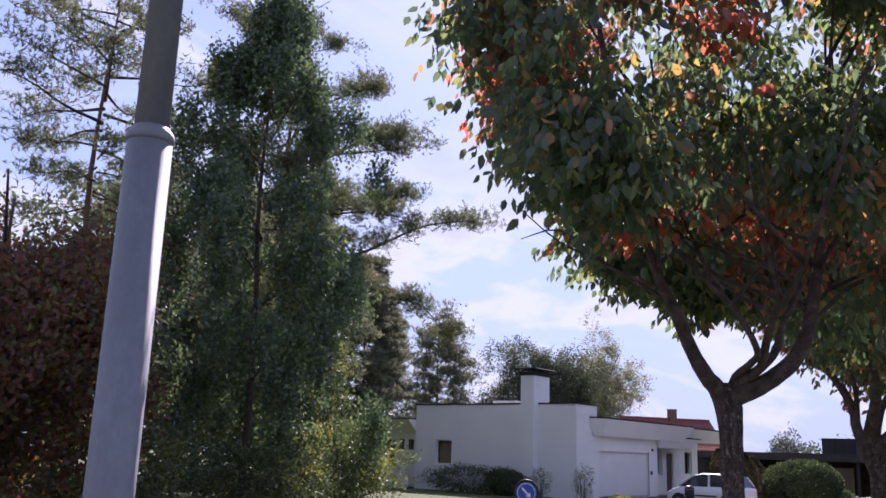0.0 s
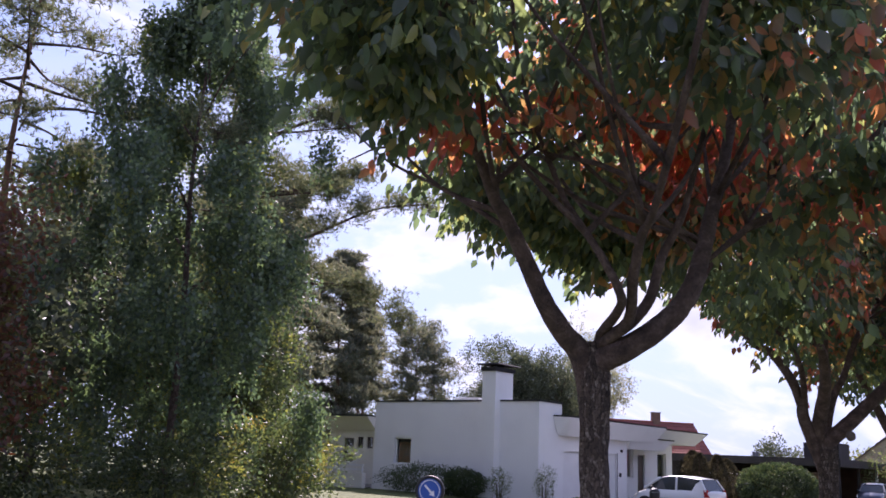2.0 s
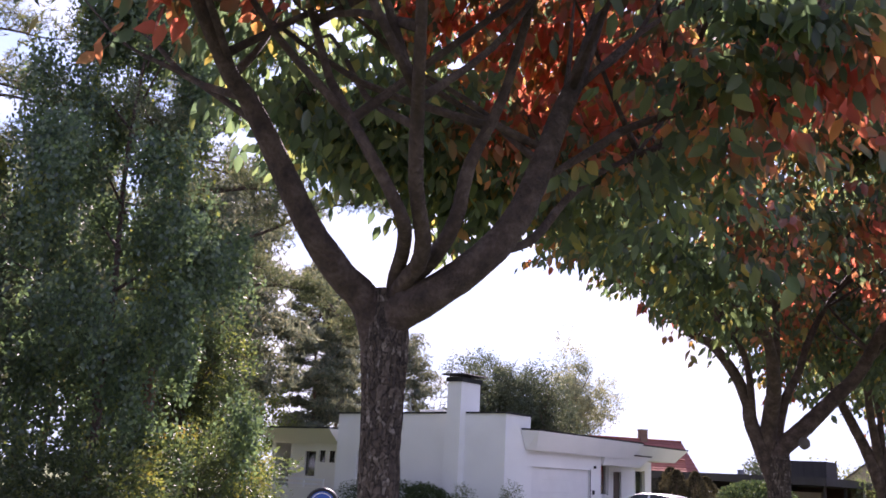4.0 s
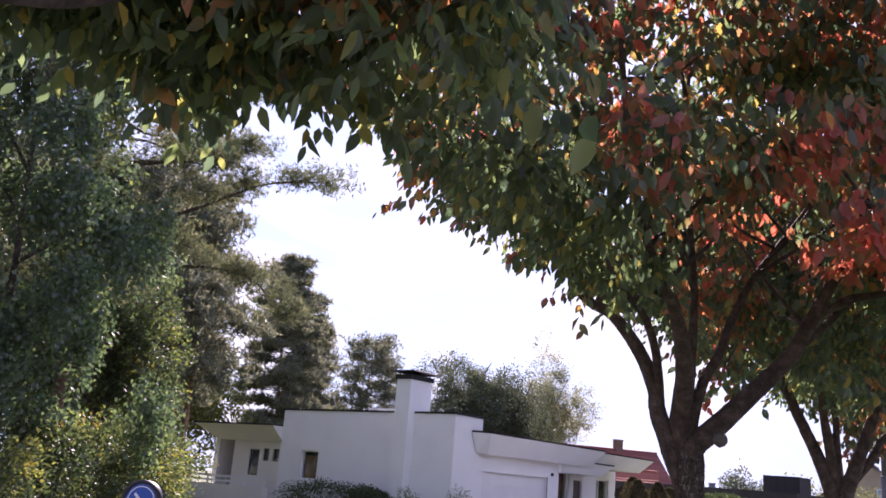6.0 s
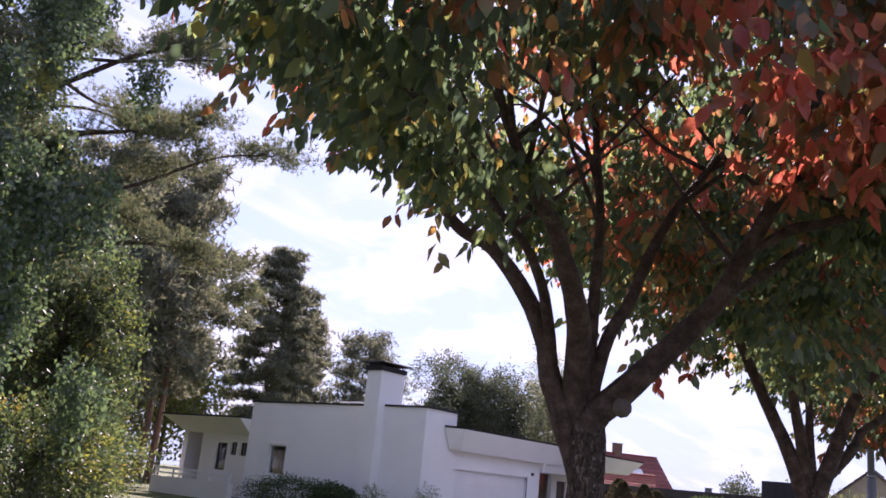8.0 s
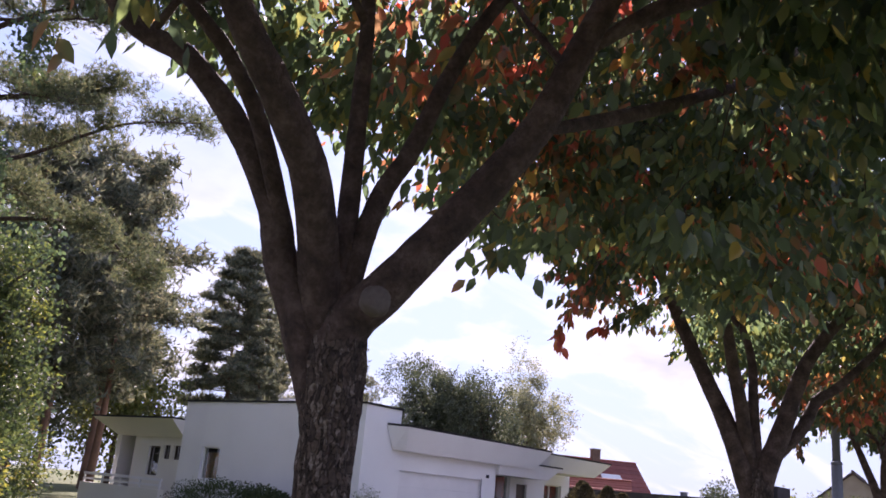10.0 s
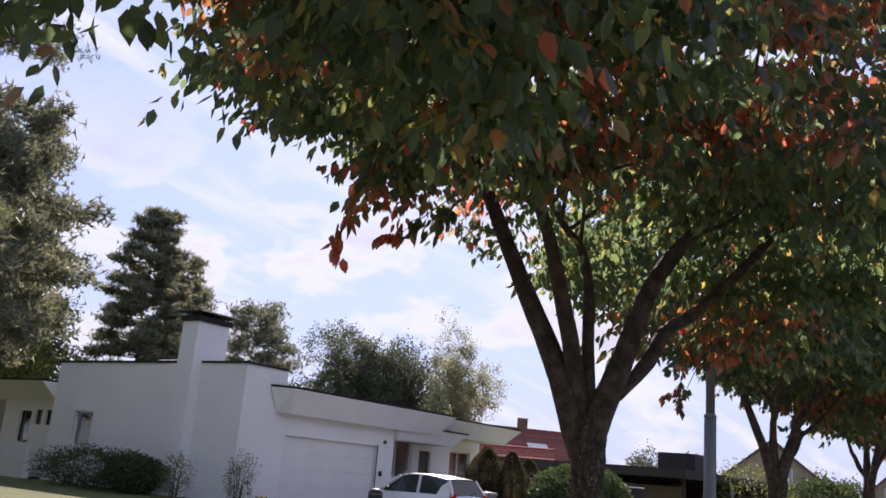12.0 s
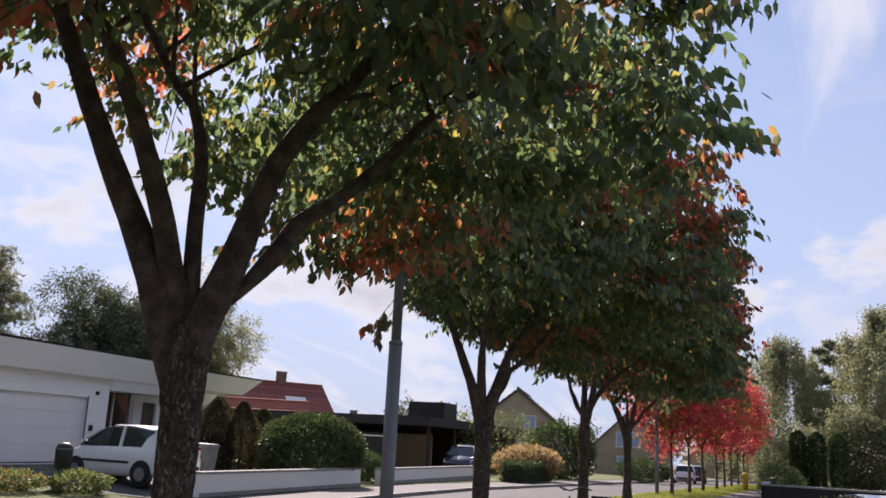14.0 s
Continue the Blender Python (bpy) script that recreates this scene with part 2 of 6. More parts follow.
M_CURTAIN = surface("curtain", [(0.3, (0.45, 0.16, 0.05)), (0.55, (0.30, 0.22, 0.12)), (0.8, (0.12, 0.14, 0.05))], 4, 14, 0.9, 0.2)
M_BARK = bark("cherry_bark")
M_LIMB = surface("limb_bark", [(0.34, (0.030, 0.020, 0.017)), (0.49, (0.080, 0.052, 0.042)), (0.64, (0.16, 0.115, 0.095))], 9, 42, 0.85, 1.0, 0.03)
M_PINE_BARK = surface("pine_bark", [(0.2, (0.05, 0.035, 0.03)), (0.5, (0.16, 0.09, 0.06)), (0.8, (0.26, 0.14, 0.085))], 3, 22, 0.9, 0.8, 0.02, stretch=(1, 1, 0.4))
M_BIRCH_BARK = surface("birch_bark", [(0.25, (0.06, 0.055, 0.05)), (0.42, (0.40, 0.38, 0.35)), (0.8, (0.55, 0.53, 0.5))], 2.5, 18, 0.8, 0.4, 0.01, stretch=(0.6, 0.6, 2.5))
GREEN = [(0.0, (0.042, 0.068, 0.046)), (0.45, (0.064, 0.100, 0.055)), (0.8, (0.098, 0.134, 0.056)), (0.94, (0.145, 0.155, 0.053)), (1.0, (0.24, 0.19, 0.05))]
AUTUMN = [(0.0, (0.085, 0.07, 0.035)), (0.2, (0.19, 0.08, 0.04)), (0.45, (0.30, 0.075, 0.05)), (0.8, (0.37, 0.075, 0.06)), (0.94, (0.35, 0.15, 0.055)), (1.0, (0.16, 0.15, 0.04))]
DEEP = [(0.0, (0.07, 0.045, 0.035)), (0.4, (0.19, 0.04, 0.04)), (0.75, (0.27, 0.055, 0.06)), (1.0, (0.11, 0.10, 0.03))]
BLUSH = [[((-0.95, 0.6, 4.1), 0.8), ((2.2, 0.3, 5.0), 1.6), ((1.6, -1.6, 3.9), 1.1)], [((-2.3, -1.5, 3.95), 1.3), ((0.3, -0.4, 4.7), 1.5)], [((-2.0, -1.0, 5.0), 2.0), ((-2.2, 1.5, 3.35), 0.9)]]
M_LEAF = [foliage("cherry_leaves", GREEN, AUTUMN, 0.55, lo, lo + 0.10, 0.64, s, 0.08, b) for s, lo, b in ((0.0, 0.57, BLUSH[0]), (4.1, 0.54, BLUSH[1]), (9.3, 0.565, BLUSH[2]))]
M_LEAF_FAR = foliage("cherry_leaves_far", GREEN, AUTUMN, 0.5, 0.60, 0.70, 0.42, 6.0, 0.06, [((-2.4, 0.9, 3.2), 1.0), ((0.2, -3.2, 6.2), 2.8), ((0.0, -3.4, 6.8), 2.2)])
M_LEAF_DEEP = foliage("cherry_leaves_reddening", GREEN, DEEP, 0.4, 0.54, 0.64, 0.42, 12.0, 0.06, [((1.5, -2.6, 6.6), 2.6)])
M_LEAF_RED = foliage("scarlet_leaves", [(0.0, (0.15, 0.018, 0.03)), (0.5, (0.32, 0.036, 0.06)), (0.85, (0.42, 0.065, 0.075)), (1.0, (0.44, 0.17, 0.06))],
                     [(0.0, (0.40, 0.13, 0.02)), (0.6, (0.16, 0.13, 0.03)), (1.0, (0.07, 0.08, 0.02))], 0.6, 0.50, 0.62, 0.4, 2.0)
M_BIRCH = foliage("birch_leaves", [(0.0, (0.034, 0.060, 0.038)), (0.5, (0.060, 0.098, 0.052)), (1.0, (0.10, 0.145, 0.060))],
                  [(0.0, (0.24, 0.19, 0.03)), (0.5, (0.16, 0.18, 0.035)), (1.0, (0.12, 0.14, 0.03))], 0.55, 0.63, 0.70, 0.42, 3.0, 0.08)
M_UNDER = foliage("undergrowth_leaves", [(0.0, (0.024, 0.042, 0.020)), (0.5, (0.046, 0.070, 0.028)), (1.0, (0.085, 0.105, 0.035))],
                  [(0.0, (0.25, 0.15, 0.03)), (0.5, (0.20, 0.20, 0.04)), (1.0, (0.13, 0.16, 0.04))], 0.8, 0.58, 0.68, 0.4, 7.0, 0.08)
M_PINE = foliage("pine_needles", [(0.0, (0.052, 0.070, 0.044)), (0.6, (0.10, 0.122, 0.07)), (1.0, (0.18, 0.175, 0.095))], None, trans=0.3)
# far birch: aerial haze mixed into the leaf colour, greyer and paler
M_BIRCH_FAR = foliage("hazed_far_leaves", [(0.0, (0.10, 0.115, 0.085)), (0.6, (0.16, 0.175, 0.12)), (1.0, (0.26, 0.25, 0.16))], None, trans=0.35)
# needles of distant pines, lightened and greyed to paint in the air's haze
M_PINE_FAR = foliage("hazed_pine_needles", [(0.0, (0.065, 0.080, 0.065)), (0.6, (0.12, 0.135, 0.098)), (1.0, (0.21, 0.20, 0.14))], None, trans=0.3)
M_DEC = foliage("tree_leaves", [(0.0, (0.038, 0.052, 0.036)), (0.6, (0.068, 0.086, 0.054)), (1.0, (0.12, 0.135, 0.085))], None, trans=0.25)
M_LIGHT = foliage("light_tree_leaves", [(0.0, (0.06, 0.075, 0.02)), (0.6, (0.10, 0.12, 0.035)), (1.0, (0.17, 0.16, 0.05))], None, trans=0.45)
# pale, low-contrast leaf colours that stand in for haze over the far trees
M_HAZE = foliage("hazed_far_leaves", [(0.0, (0.12, 0.135, 0.085)), (0.6, (0.15, 0.165, 0.10)), (1.0, (0.19, 0.20, 0.125))], None, trans=0.35)
M_DOME = foliage("clipped_dome_leaves", [(0.0, (0.06, 0.075, 0.04)), (0.6, (0.10, 0.115, 0.065)), (1.0, (0.15, 0.15, 0.09))], None, trans=0.2)
M_MAPLE = foliage("maple_leaves", [(0.0, (0.055, 0.028, 0.018)), (0.5, (0.13, 0.048, 0.028)), (0.85, (0.065, 0.068, 0.022)), (1.0, (0.14, 0.12, 0.03))], None, trans=0.35)
M_BUSH = foliage("bush_leaves", [(0.0, (0.022, 0.040, 0.018)), (0.6, (0.046, 0.074, 0.030)), (1.0, (0.09, 0.115, 0.045))], None, trans=0.22)
M_SHRUB = foliage("pale_shrub_leaves", [(0.0, (0.05, 0.075, 0.025)), (0.6, (0.10, 0.13, 0.05)), (1.0, (0.17, 0.16, 0.08))], None, trans=0.35)
M_BED = foliage("bed_leaves", [(0.0, (0.03, 0.06, 0.02)), (0.5, (0.09, 0.13, 0.04)), (0.8, (0.18, 0.18, 0.09)), (1.0, (0.30, 0.12, 0.04))], None, trans=0.35)
M_PINK = foliage("pink_flower_heads", [(0.0, (0.20, 0.16, 0.06)), (0.5, (0.30, 0.19, 0.13)), (0.8, (0.10, 0.11, 0.05)), (1.0, (0.42, 0.26, 0.21))], None, trans=0.4)
M_THUJA = foliage("thuja_sprays", [(0.0, (0.012, 0.026, 0.012)), (0.6, (0.026, 0.050, 0.019)), (1.0, (0.054, 0.072, 0.024))], None, trans=0.25)
M_CONIF = foliage("dark_conifer_sprays", [(0.0, (0.023, 0.023, 0.013)), (0.6, (0.052, 0.044, 0.026)), (1.0, (0.078, 0.072, 0.039))], None, trans=0.2)
M_GRASS = foliage("grass_blades", [(0.0, (0.07, 0.10, 0.02)), (0.6, (0.13, 0.16, 0.03)), (1.0, (0.26, 0.23, 0.07))], None, trans=0.4)
M_LAWN = surface("lawn", [(0.3, (0.06, 0.085, 0.02)), (0.55, (0.11, 0.13, 0.035)), (0.8, (0.19, 0.17, 0.06))], 1.2, 45, 0.95, 0.8, 0.03)
M_ASPHALT = surface("asphalt", [(0.3, (0.045, 0.045, 0.047)), (0.6, (0.075, 0.074, 0.073)), (0.8, (0.10, 0.098, 0.095))], 0.5, 90, 0.85, 0.4, 0.008)
M_PAVE = surface("pavement_asphalt", [(0.3, (0.09, 0.085, 0.08)), (0.7, (0.15, 0.145, 0.138))], 0.6, 80, 0.85, 0.4, 0.006)
M_KERB = surface("granite_kerb", [(0.3, (0.22, 0.21, 0.20)), (0.7, (0.36, 0.35, 0.33))], 3, 60, 0.8, 0.3, 0.005, vary=0.2)
M_CONC = surface("concrete", [(0.3, (0.22, 0.215, 0.205)), (0.7, (0.36, 0.35, 0.33))], 1.5, 40, 0.85, 0.3, 0.006)
M_STEEL = surface("galvanised_steel", [(0.25, (0.12, 0.125, 0.14)), (0.55, (0.19, 0.20, 0.22)), (0.8, (0.27, 0.28, 0.30))], 3.5, 40, 0.55, 0.12, 0.003, metal=0.25, stretch=(1, 1, 0.5))
M_BLACK = surface("black_plastic", [(0.3, (0.010, 0.010, 0.012)), (0.7, (0.025, 0.025, 0.028))], 4, 50, 0.5, 0.1, 0.002)
M_BLUE = surface("blue_sign_film", [(0.3, (0.012, 0.07, 0.33)), (0.7, (0.02, 0.10, 0.42))], 3, 40, 0.35, 0.0)
M_CAR = surface("white_car_paint", [(0.3, (0.70, 0.71, 0.72)), (0.7, (0.78, 0.78, 0.79))], 1.5, 30, 0.3, 0.0, coat=0.6)
M_CARDARK = surface("dark_blue_car_paint", [(0.3, (0.01, 0.014, 0.03)), (0.7, (0.02, 0.026, 0.05))], 1.5, 30, 0.3, 0.0, coat=0.6)
M_CARGLASS = surface("tinted_car_glass", [(0.3, (0.012, 0.016, 0.018)), (0.7, (0.02, 0.026, 0.03))], 1, 10, 0.08, 0.0)
M_RUBBER = surface("rubber", [(0.3, (0.012, 0.012, 0.012)), (0.7, (0.025, 0.025, 0.025))], 5, 60, 0.85, 0.2, 0.003)
M_RIM = surface("wheel_cover", [(0.3, (0.20, 0.20, 0.21)), (0.7, (0.32, 0.32, 0.33))], 4, 30, 0.4, 0.0, metal=0.5)
M_LAMPRED = surface("tail_lamp", [(0.3, (0.30, 0.012, 0.012)), (0.7, (0.42, 0.02, 0.02))], 4, 30, 0.25, 0.0)
M_LAMPCLEAR = surface("head_lamp", [(0.3, (0.5, 0.5, 0.5)), (0.7, (0.7, 0.7, 0.7))], 4, 30, 0.15, 0.0)
M_TILE = surface("red_roof_tiles", [(0.25, (0.15, 0.045, 0.04)), (0.6, (0.24, 0.075, 0.06)), (0.85, (0.31, 0.11, 0.085))], 1.2, 20, 0.85, 0.4, 0.02, vary=0.25)
M_TILE2 = surface("orange_roof_tiles", [(0.25, (0.28, 0.085, 0.055)), (0.6, (0.38, 0.125, 0.085)), (0.85, (0.44, 0.17, 0.12))], 1.2, 20, 0.85, 0.4, 0.02, vary=0.25)
M_GREYTILE = surface("grey_brown_roof_tiles", [(0.3, (0.07, 0.055, 0.05)), (0.7, (0.14, 0.11, 0.10))], 1.2, 20, 0.85, 0.4, 0.02, vary=0.2)
M_DARKWOOD = surface("black_stained_boards", [(0.3, (0.012, 0.011, 0.011)), (0.7, (0.034, 0.03, 0.029))], 2, 30, 0.75, 0.3, 0.006, stretch=(1, 1, 0.2), vary=0.2)
M_BEIGE = surface("beige_brick", [(0.3, (0.30, 0.245, 0.17)), (0.7, (0.42, 0.355, 0.26))], 1.5, 18, 0.9, 0.3, 0.01)
M_BROWN = surface("brown_brick", [(0.3, (0.13, 0.075, 0.055)), (0.7, (0.22, 0.135, 0.10))], 1.5, 18, 0.9, 0.3, 0.01, vary=0.25)
M_BLUEWALL = surface("pale_blue_boards", [(0.3, (0.25, 0.34, 0.48)), (0.7, (0.36, 0.46, 0.60))], 1.5, 18, 0.8, 0.1)
M_YELLOW = surface("yellow_paint", [(0.3, (0.50, 0.28, 0.02)), (0.7, (0.62, 0.36, 0.03))], 3, 30, 0.5, 0.1)
M_BIN = surface("grey_bin_plastic", [(0.3, (0.16, 0.165, 0.15)), (0.7, (0.25, 0.25, 0.23))], 3, 30, 0.6, 0.1)
M_SOIL = surface("soil", [(0.3, (0.04, 0.028, 0.02)), (0.7, (0.09, 0.065, 0.045))], 2, 30, 0.95, 0.6, 0.02)
M_CUT = surface("healed_cut_wood", [(0.3, (0.07, 0.055, 0.048)), (0.7, (0.15, 0.125, 0.11))], 5, 40, 0.85, 0.3, 0.006)


# ---- building blocks ----
class Geo:
    """Vertices and faces of one mesh, gathered piece by piece."""

    def __init__(self):
        self.v, self.f = [], []

    def add(self, verts, faces):
        n = len(self.v)
        self.v.extend(tuple(p) for p in verts)
        self.f.extend(tuple(i + n for i in q) for q in faces)
        return self

    def box(self, x0, y0, z0, x1, y1, z1):
        v = [(x, y, z) for z in (z0, z1) for y in (y0, y1) for x in (x0, x1)]
        return self.add(v, [(0, 2, 3, 1), (4, 5, 7, 6), (0, 1, 5, 4), (2, 6, 7, 3), (0, 4, 6, 2), (1, 3, 7, 5)])

    def prism(self, a, b):
        """A solid between two outlines with the same number of corners."""
        n = len(a)
        return self.add(list(a) + list(b), [tuple(range(n))[::-1], tuple(range(n, 2 * n))] + [(i, (i + 1) % n, n + (i + 1) % n, n + i) for i in range(n)])

    def tube(self, pts, radii, segs=8, wob=0.0, rnd=None):
        pts = [Vector(p) for p in pts]
        ring, x = [], None
        for i, p in enumerate(pts):
            d = (pts[min(i + 1, len(pts) - 1)] - pts[max(i - 1, 0)]).normalized()
            if x is None:
                x = d.orthogonal().normalized()
            x = (x - d * x.dot(d)).normalized()
            y = d.cross(x)
            for k in range(segs):
                a = 2 * math.pi * k / segs
                r = radii[i] * (1 + (rnd.uniform(-wob, wob) if rnd else 0))
                ring.append(p + (x * math.cos(a) + y * math.sin(a)) * r)
        f = [(i * segs + k, i * segs + (k + 1) % segs, (i + 1) * segs + (k + 1) % segs, (i + 1) * segs + k) for i in range(len(pts) - 1) for k in range(segs)]
        f += [tuple(range(segs))[::-1], tuple(range((len(pts) - 1) * segs, len(pts) * segs))]
        return self.add(ring, f)

    def mesh(self, name, mat, smooth=False):
        me = bpy.data.meshes.new(name)
        me.from_pydata(self.v, [], self.f)
        me.materials.append(mat)
        if smooth:
            me.polygons.foreach_set("use_smooth", [True] * len(me.polygons))
        me.update()
        return me


def thing(name, at, label, category, group="", kind="", rz=0.0):
    ob = new(name)
    ob.empty_display_size = 0.2
    ob.matrix_world = pose(*at, 0, 0, rz)
    return tagged(ob, label, category, group, kind)


def part(name, geo, mat, parent, label="", smooth=False, kind=""):
    ob = new(name, geo.mesh(name, mat, smooth) if isinstance(geo, Geo) else geo)
    ob.parent = parent
    return tagged(ob, label, kind=kind)


def piece(name, geo, mat, label="", kind="structure", smooth=False, category=""):
    return tagged(new(name, geo.mesh(name, mat, smooth)), label, category, kind=kind)


def unit(a):
    return a / np.maximum(np.linalg.norm(a, axis=1, keepdims=True), 1e-9)


def leaf_mesh(name, mat, P, A, L, W, rng, fold=0.25):
    """One small bent leaf of two faces at each point P, along A."""
    n = len(P)
    A = unit(A)
    S = unit(np.cross(A, rng.normal(size=(n, 3))))
    Nn = np.cross(S, A)
    L, W = np.broadcast_to(L, (n,))[:, None], np.broadcast_to(W, (n,))[:, None]
    mid = P + A * L * 0.45 - Nn * W * fold * 0.5
    v = np.stack([P, mid + S * W * 0.5, P + A * L + Nn * W * fold, mid - S * W * 0.5], 1).reshape(-1, 3)
    i = (np.arange(n) * 4)[:, None]
    return raw_mesh(name, mat, v, (i + np.array([0, 1, 2, 0, 2, 3])).ravel(), 3)


def broad_leaf_mesh(name, mat, P, A, L, W, rng, fold=0.22):
    """A fuller leaf with a drawn-out tip: two halves along the midrib, the tip bent down."""
    n = len(P)
    A = unit(A)
    S = unit(np.cross(A, rng.normal(size=(n, 3))))
    Nn = np.cross(S, A)
    L, W = np.broadcast_to(L, (n,))[:, None], np.broadcast_to(W, (n,))[:, None]
    curl = rng.uniform(-0.5, 0.9, (n, 1)) * W
    rows = [P, P + A * L * 0.28 + S * W * 0.46, P + A * L * 0.62 + S * W * 0.40 + Nn * curl * 0.2, P + A * L + Nn * curl * 0.6,
            P + A * L * 0.62 - S * W * 0.40 + Nn * curl * 0.2, P + A * L * 0.28 - S * W * 0.46, P + A * L * 0.5 - Nn * W * fold]
    v = np.stack(rows, 1).reshape(-1, 3)
    i = (np.arange(n) * 7)[:, None]
    return raw_mesh(name, mat, v, (i + np.array([0, 1, 2, 3, 6, 0, 6, 3, 4, 5])).ravel(), 5)


def raw_mesh(name, mat, v, loops, k):
    me = bpy.data.meshes.new(name)
    me.vertices.add(len(v))
    me.vertices.foreach_set("co", np.ascontiguousarray(v, np.float32).ravel())
    me.loops.add(len(loops))
    me.loops.foreach_set("vertex_index", np.asarray(loops, np.int32))
    me.polygons.add(len(loops) // k)
    me.polygons.foreach_set("loop_start", np.arange(0, len(loops), k, dtype=np.int32))
    me.materials.append(mat)
    me.update(calc_edges=True)
    return me


def blade_mesh(name, mat, P, A, L, W, rng):
    """Flat little blades of one face each."""
    n = len(P)
    A = unit(A)
    S = unit(np.cross(A, rng.normal(size=(n, 3))))
    L, W = np.broadcast_to(L, (n,))[:, None], np.broadcast_to(W, (n,))[:, None]
    v = np.stack([P - S * W * 0.6, P + S * W * 0.6, P + A * L], 1).reshape(-1, 3)
    return raw_mesh(name, mat, v, np.arange(3 * n), 3)


def smoothstep(a, b, x):
    t = min(1.0, max(0.0, (x - a) / (b - a)))
    return t * t * (3 - 2 * t)


# ---- ground ----
def bend(x):
    """How far the street has turned aside at x."""
    return -0.06 * max(0.0, x - 44) - 0.0006 * max(0.0, x - 44) ** 2 * (1 if x < 130 else 0) - (0.0006 * 86 * (86 + 2 * (x - 130)) if x >= 130 else 0)


def ground_z(x, y):
    z = -0.1 - 0.012 * max(0.0, x - 52)
    z += 0.33 * smoothstep(11.5, 18.5, y) * smoothstep(90, 60, x)
    z -= 0.7 * smoothstep(34, 46, x) * smoothstep(-2.6, -4.5, y - bend(x)) * smoothstep(70, 56, x)
    return z


XS = [-160, -100, -60, -40, -25, -15, -8, -4] + [i * 2.0 for i in range(0, 50)] + [105, 112, 120, 130, 145, 165, 190, 230, 300]


def strip(name, mat, y0, y1, drop, label, thick=0.1, cols=2):
    g = Geo()
    n = cols + 1
    for x in XS:
        for k in range(n):
            y = y0 + (y1 - y0) * k / cols
            g.v.append((x, y + bend(x), ground_z(x, (y0 + y1) / 2) + drop))
        g.v.append((x, y1 + bend(x), ground_z(x, (y0 + y1) / 2) + drop - thick))
        g.v.append((x, y0 + bend(x), ground_z(x, (y0 + y1) / 2) + drop - thick))
    m = n + 2
    for i in range(len(XS) - 1):
        for k in range(m):
            g.f.append((i * m + k, i * m + (k + 1) % m, (i + 1) * m + (k + 1) % m, (i + 1) * m + k)[::-1])
    return piece(name, g, mat, label)


def build_ground():
    g = Geo()
    xs = [-600, -300] + XS + [420, 600, 1000, 2000]
    ys = [-2000, -800, -400, -200, -100, -60, -40, -25, -15, -10, -7, -4.6, -2.62, -2.6, 3, 11.3, 11.32, 12.5, 14, 16, 18, 19, 22, 26, 30, 36, 45, 60, 80, 120, 200, 400, 800, 2000]
    for x in xs:
        for y in ys:
            low = -2.61 < y < 11.31
            g.v.append((x, y + bend(min(x, 400)), ground_z(x, y) - (0.3 if low else 0.0)))
    m = len(ys)
    g.f = [(i * m + k, (i + 1) * m + k, (i + 1) * m + k + 1, i * m + k + 1) for i in range(len(xs) - 1) for k in range(m - 1)]
    piece("ground", g, M_LAWN, "lawns and gardens on both sides of the street", category="ground", smooth=True)
    strip("pavement_near", M_PAVE, -2.6, 1.1, 0.0, "grey asphalt footpath beside the tree strip", 0.25)
    strip("verge", M_LAWN, 1.1, 4.0, 0.01, "grass strip with the row of street trees", 0.25)
    strip("kerb_near", M_KERB, 4.0, 4.14, 0.012, "granite kerb between grass strip and road", 0.25)
    strip("road", M_ASPHALT, 4.14, 9.2, -0.11, "sunlit grey asphalt street", 0.15, 4)
    strip("kerb_far", M_KERB, 9.2, 9.34, 0.004, "granite kerb along the far pavement", 0.25)
    strip("pavement_far", M_PAVE, 9.34, 11.32, 0.0, "pale asphalt pavement before the garden walls", 0.25)
    # driveway
    d = Geo()
    for y in (11.3, 13, 15, 17, 19.28):
        for x in (36.7, 45.6):
            d.v.append((x, y, ground_z(x, y) + 0.015 - 0.00 * y))
    d.f = [(2 * i, 2 * i + 1, 2 * i + 3, 2 * i + 2) for i in range(4)]
    piece("driveway", d, M_ASPHALT, "grey asphalt driveway up to the garage")
    # grass blades on the strip
    rng = np.random.default_rng(3)
    n = 26000
    x = rng.uniform(26, 100, n)
    y = rng.uniform(1.15, 3.95, n)
    P = np.array([(a, b + bend(a), ground_z(a, 2.5) + 0.01) for a, b in zip(x, y)])
    A = rng.normal(size=(n, 3)) * 0.35 + (0, 0, 1)
    ob = new("grass", blade_mesh("grass", M_GRASS, P, A, rng.uniform(0.04, 0.11, n), 0.02, rng))
    tagged(ob, "short yellow-green autumn grass blades on the strip", "grass", kind="stuff")


build_ground()


# ---- the white house ----
def wall_x(x0, x1, y0, y1, z0, z1, holes):
    """A wall whose faces look along x, with openings (y0, y1, z0, z1)."""
    return pierced(y0, y1, z0, z1, holes, lambda u, z, side: ((x0, x1)[side], u, z))


def wall_y(y0, y1, x0, x1, z0, z1, holes):
    return pierced(x0, x1, z0, z1, holes, lambda u, z, side: (u, (y1, y0)[side], z))


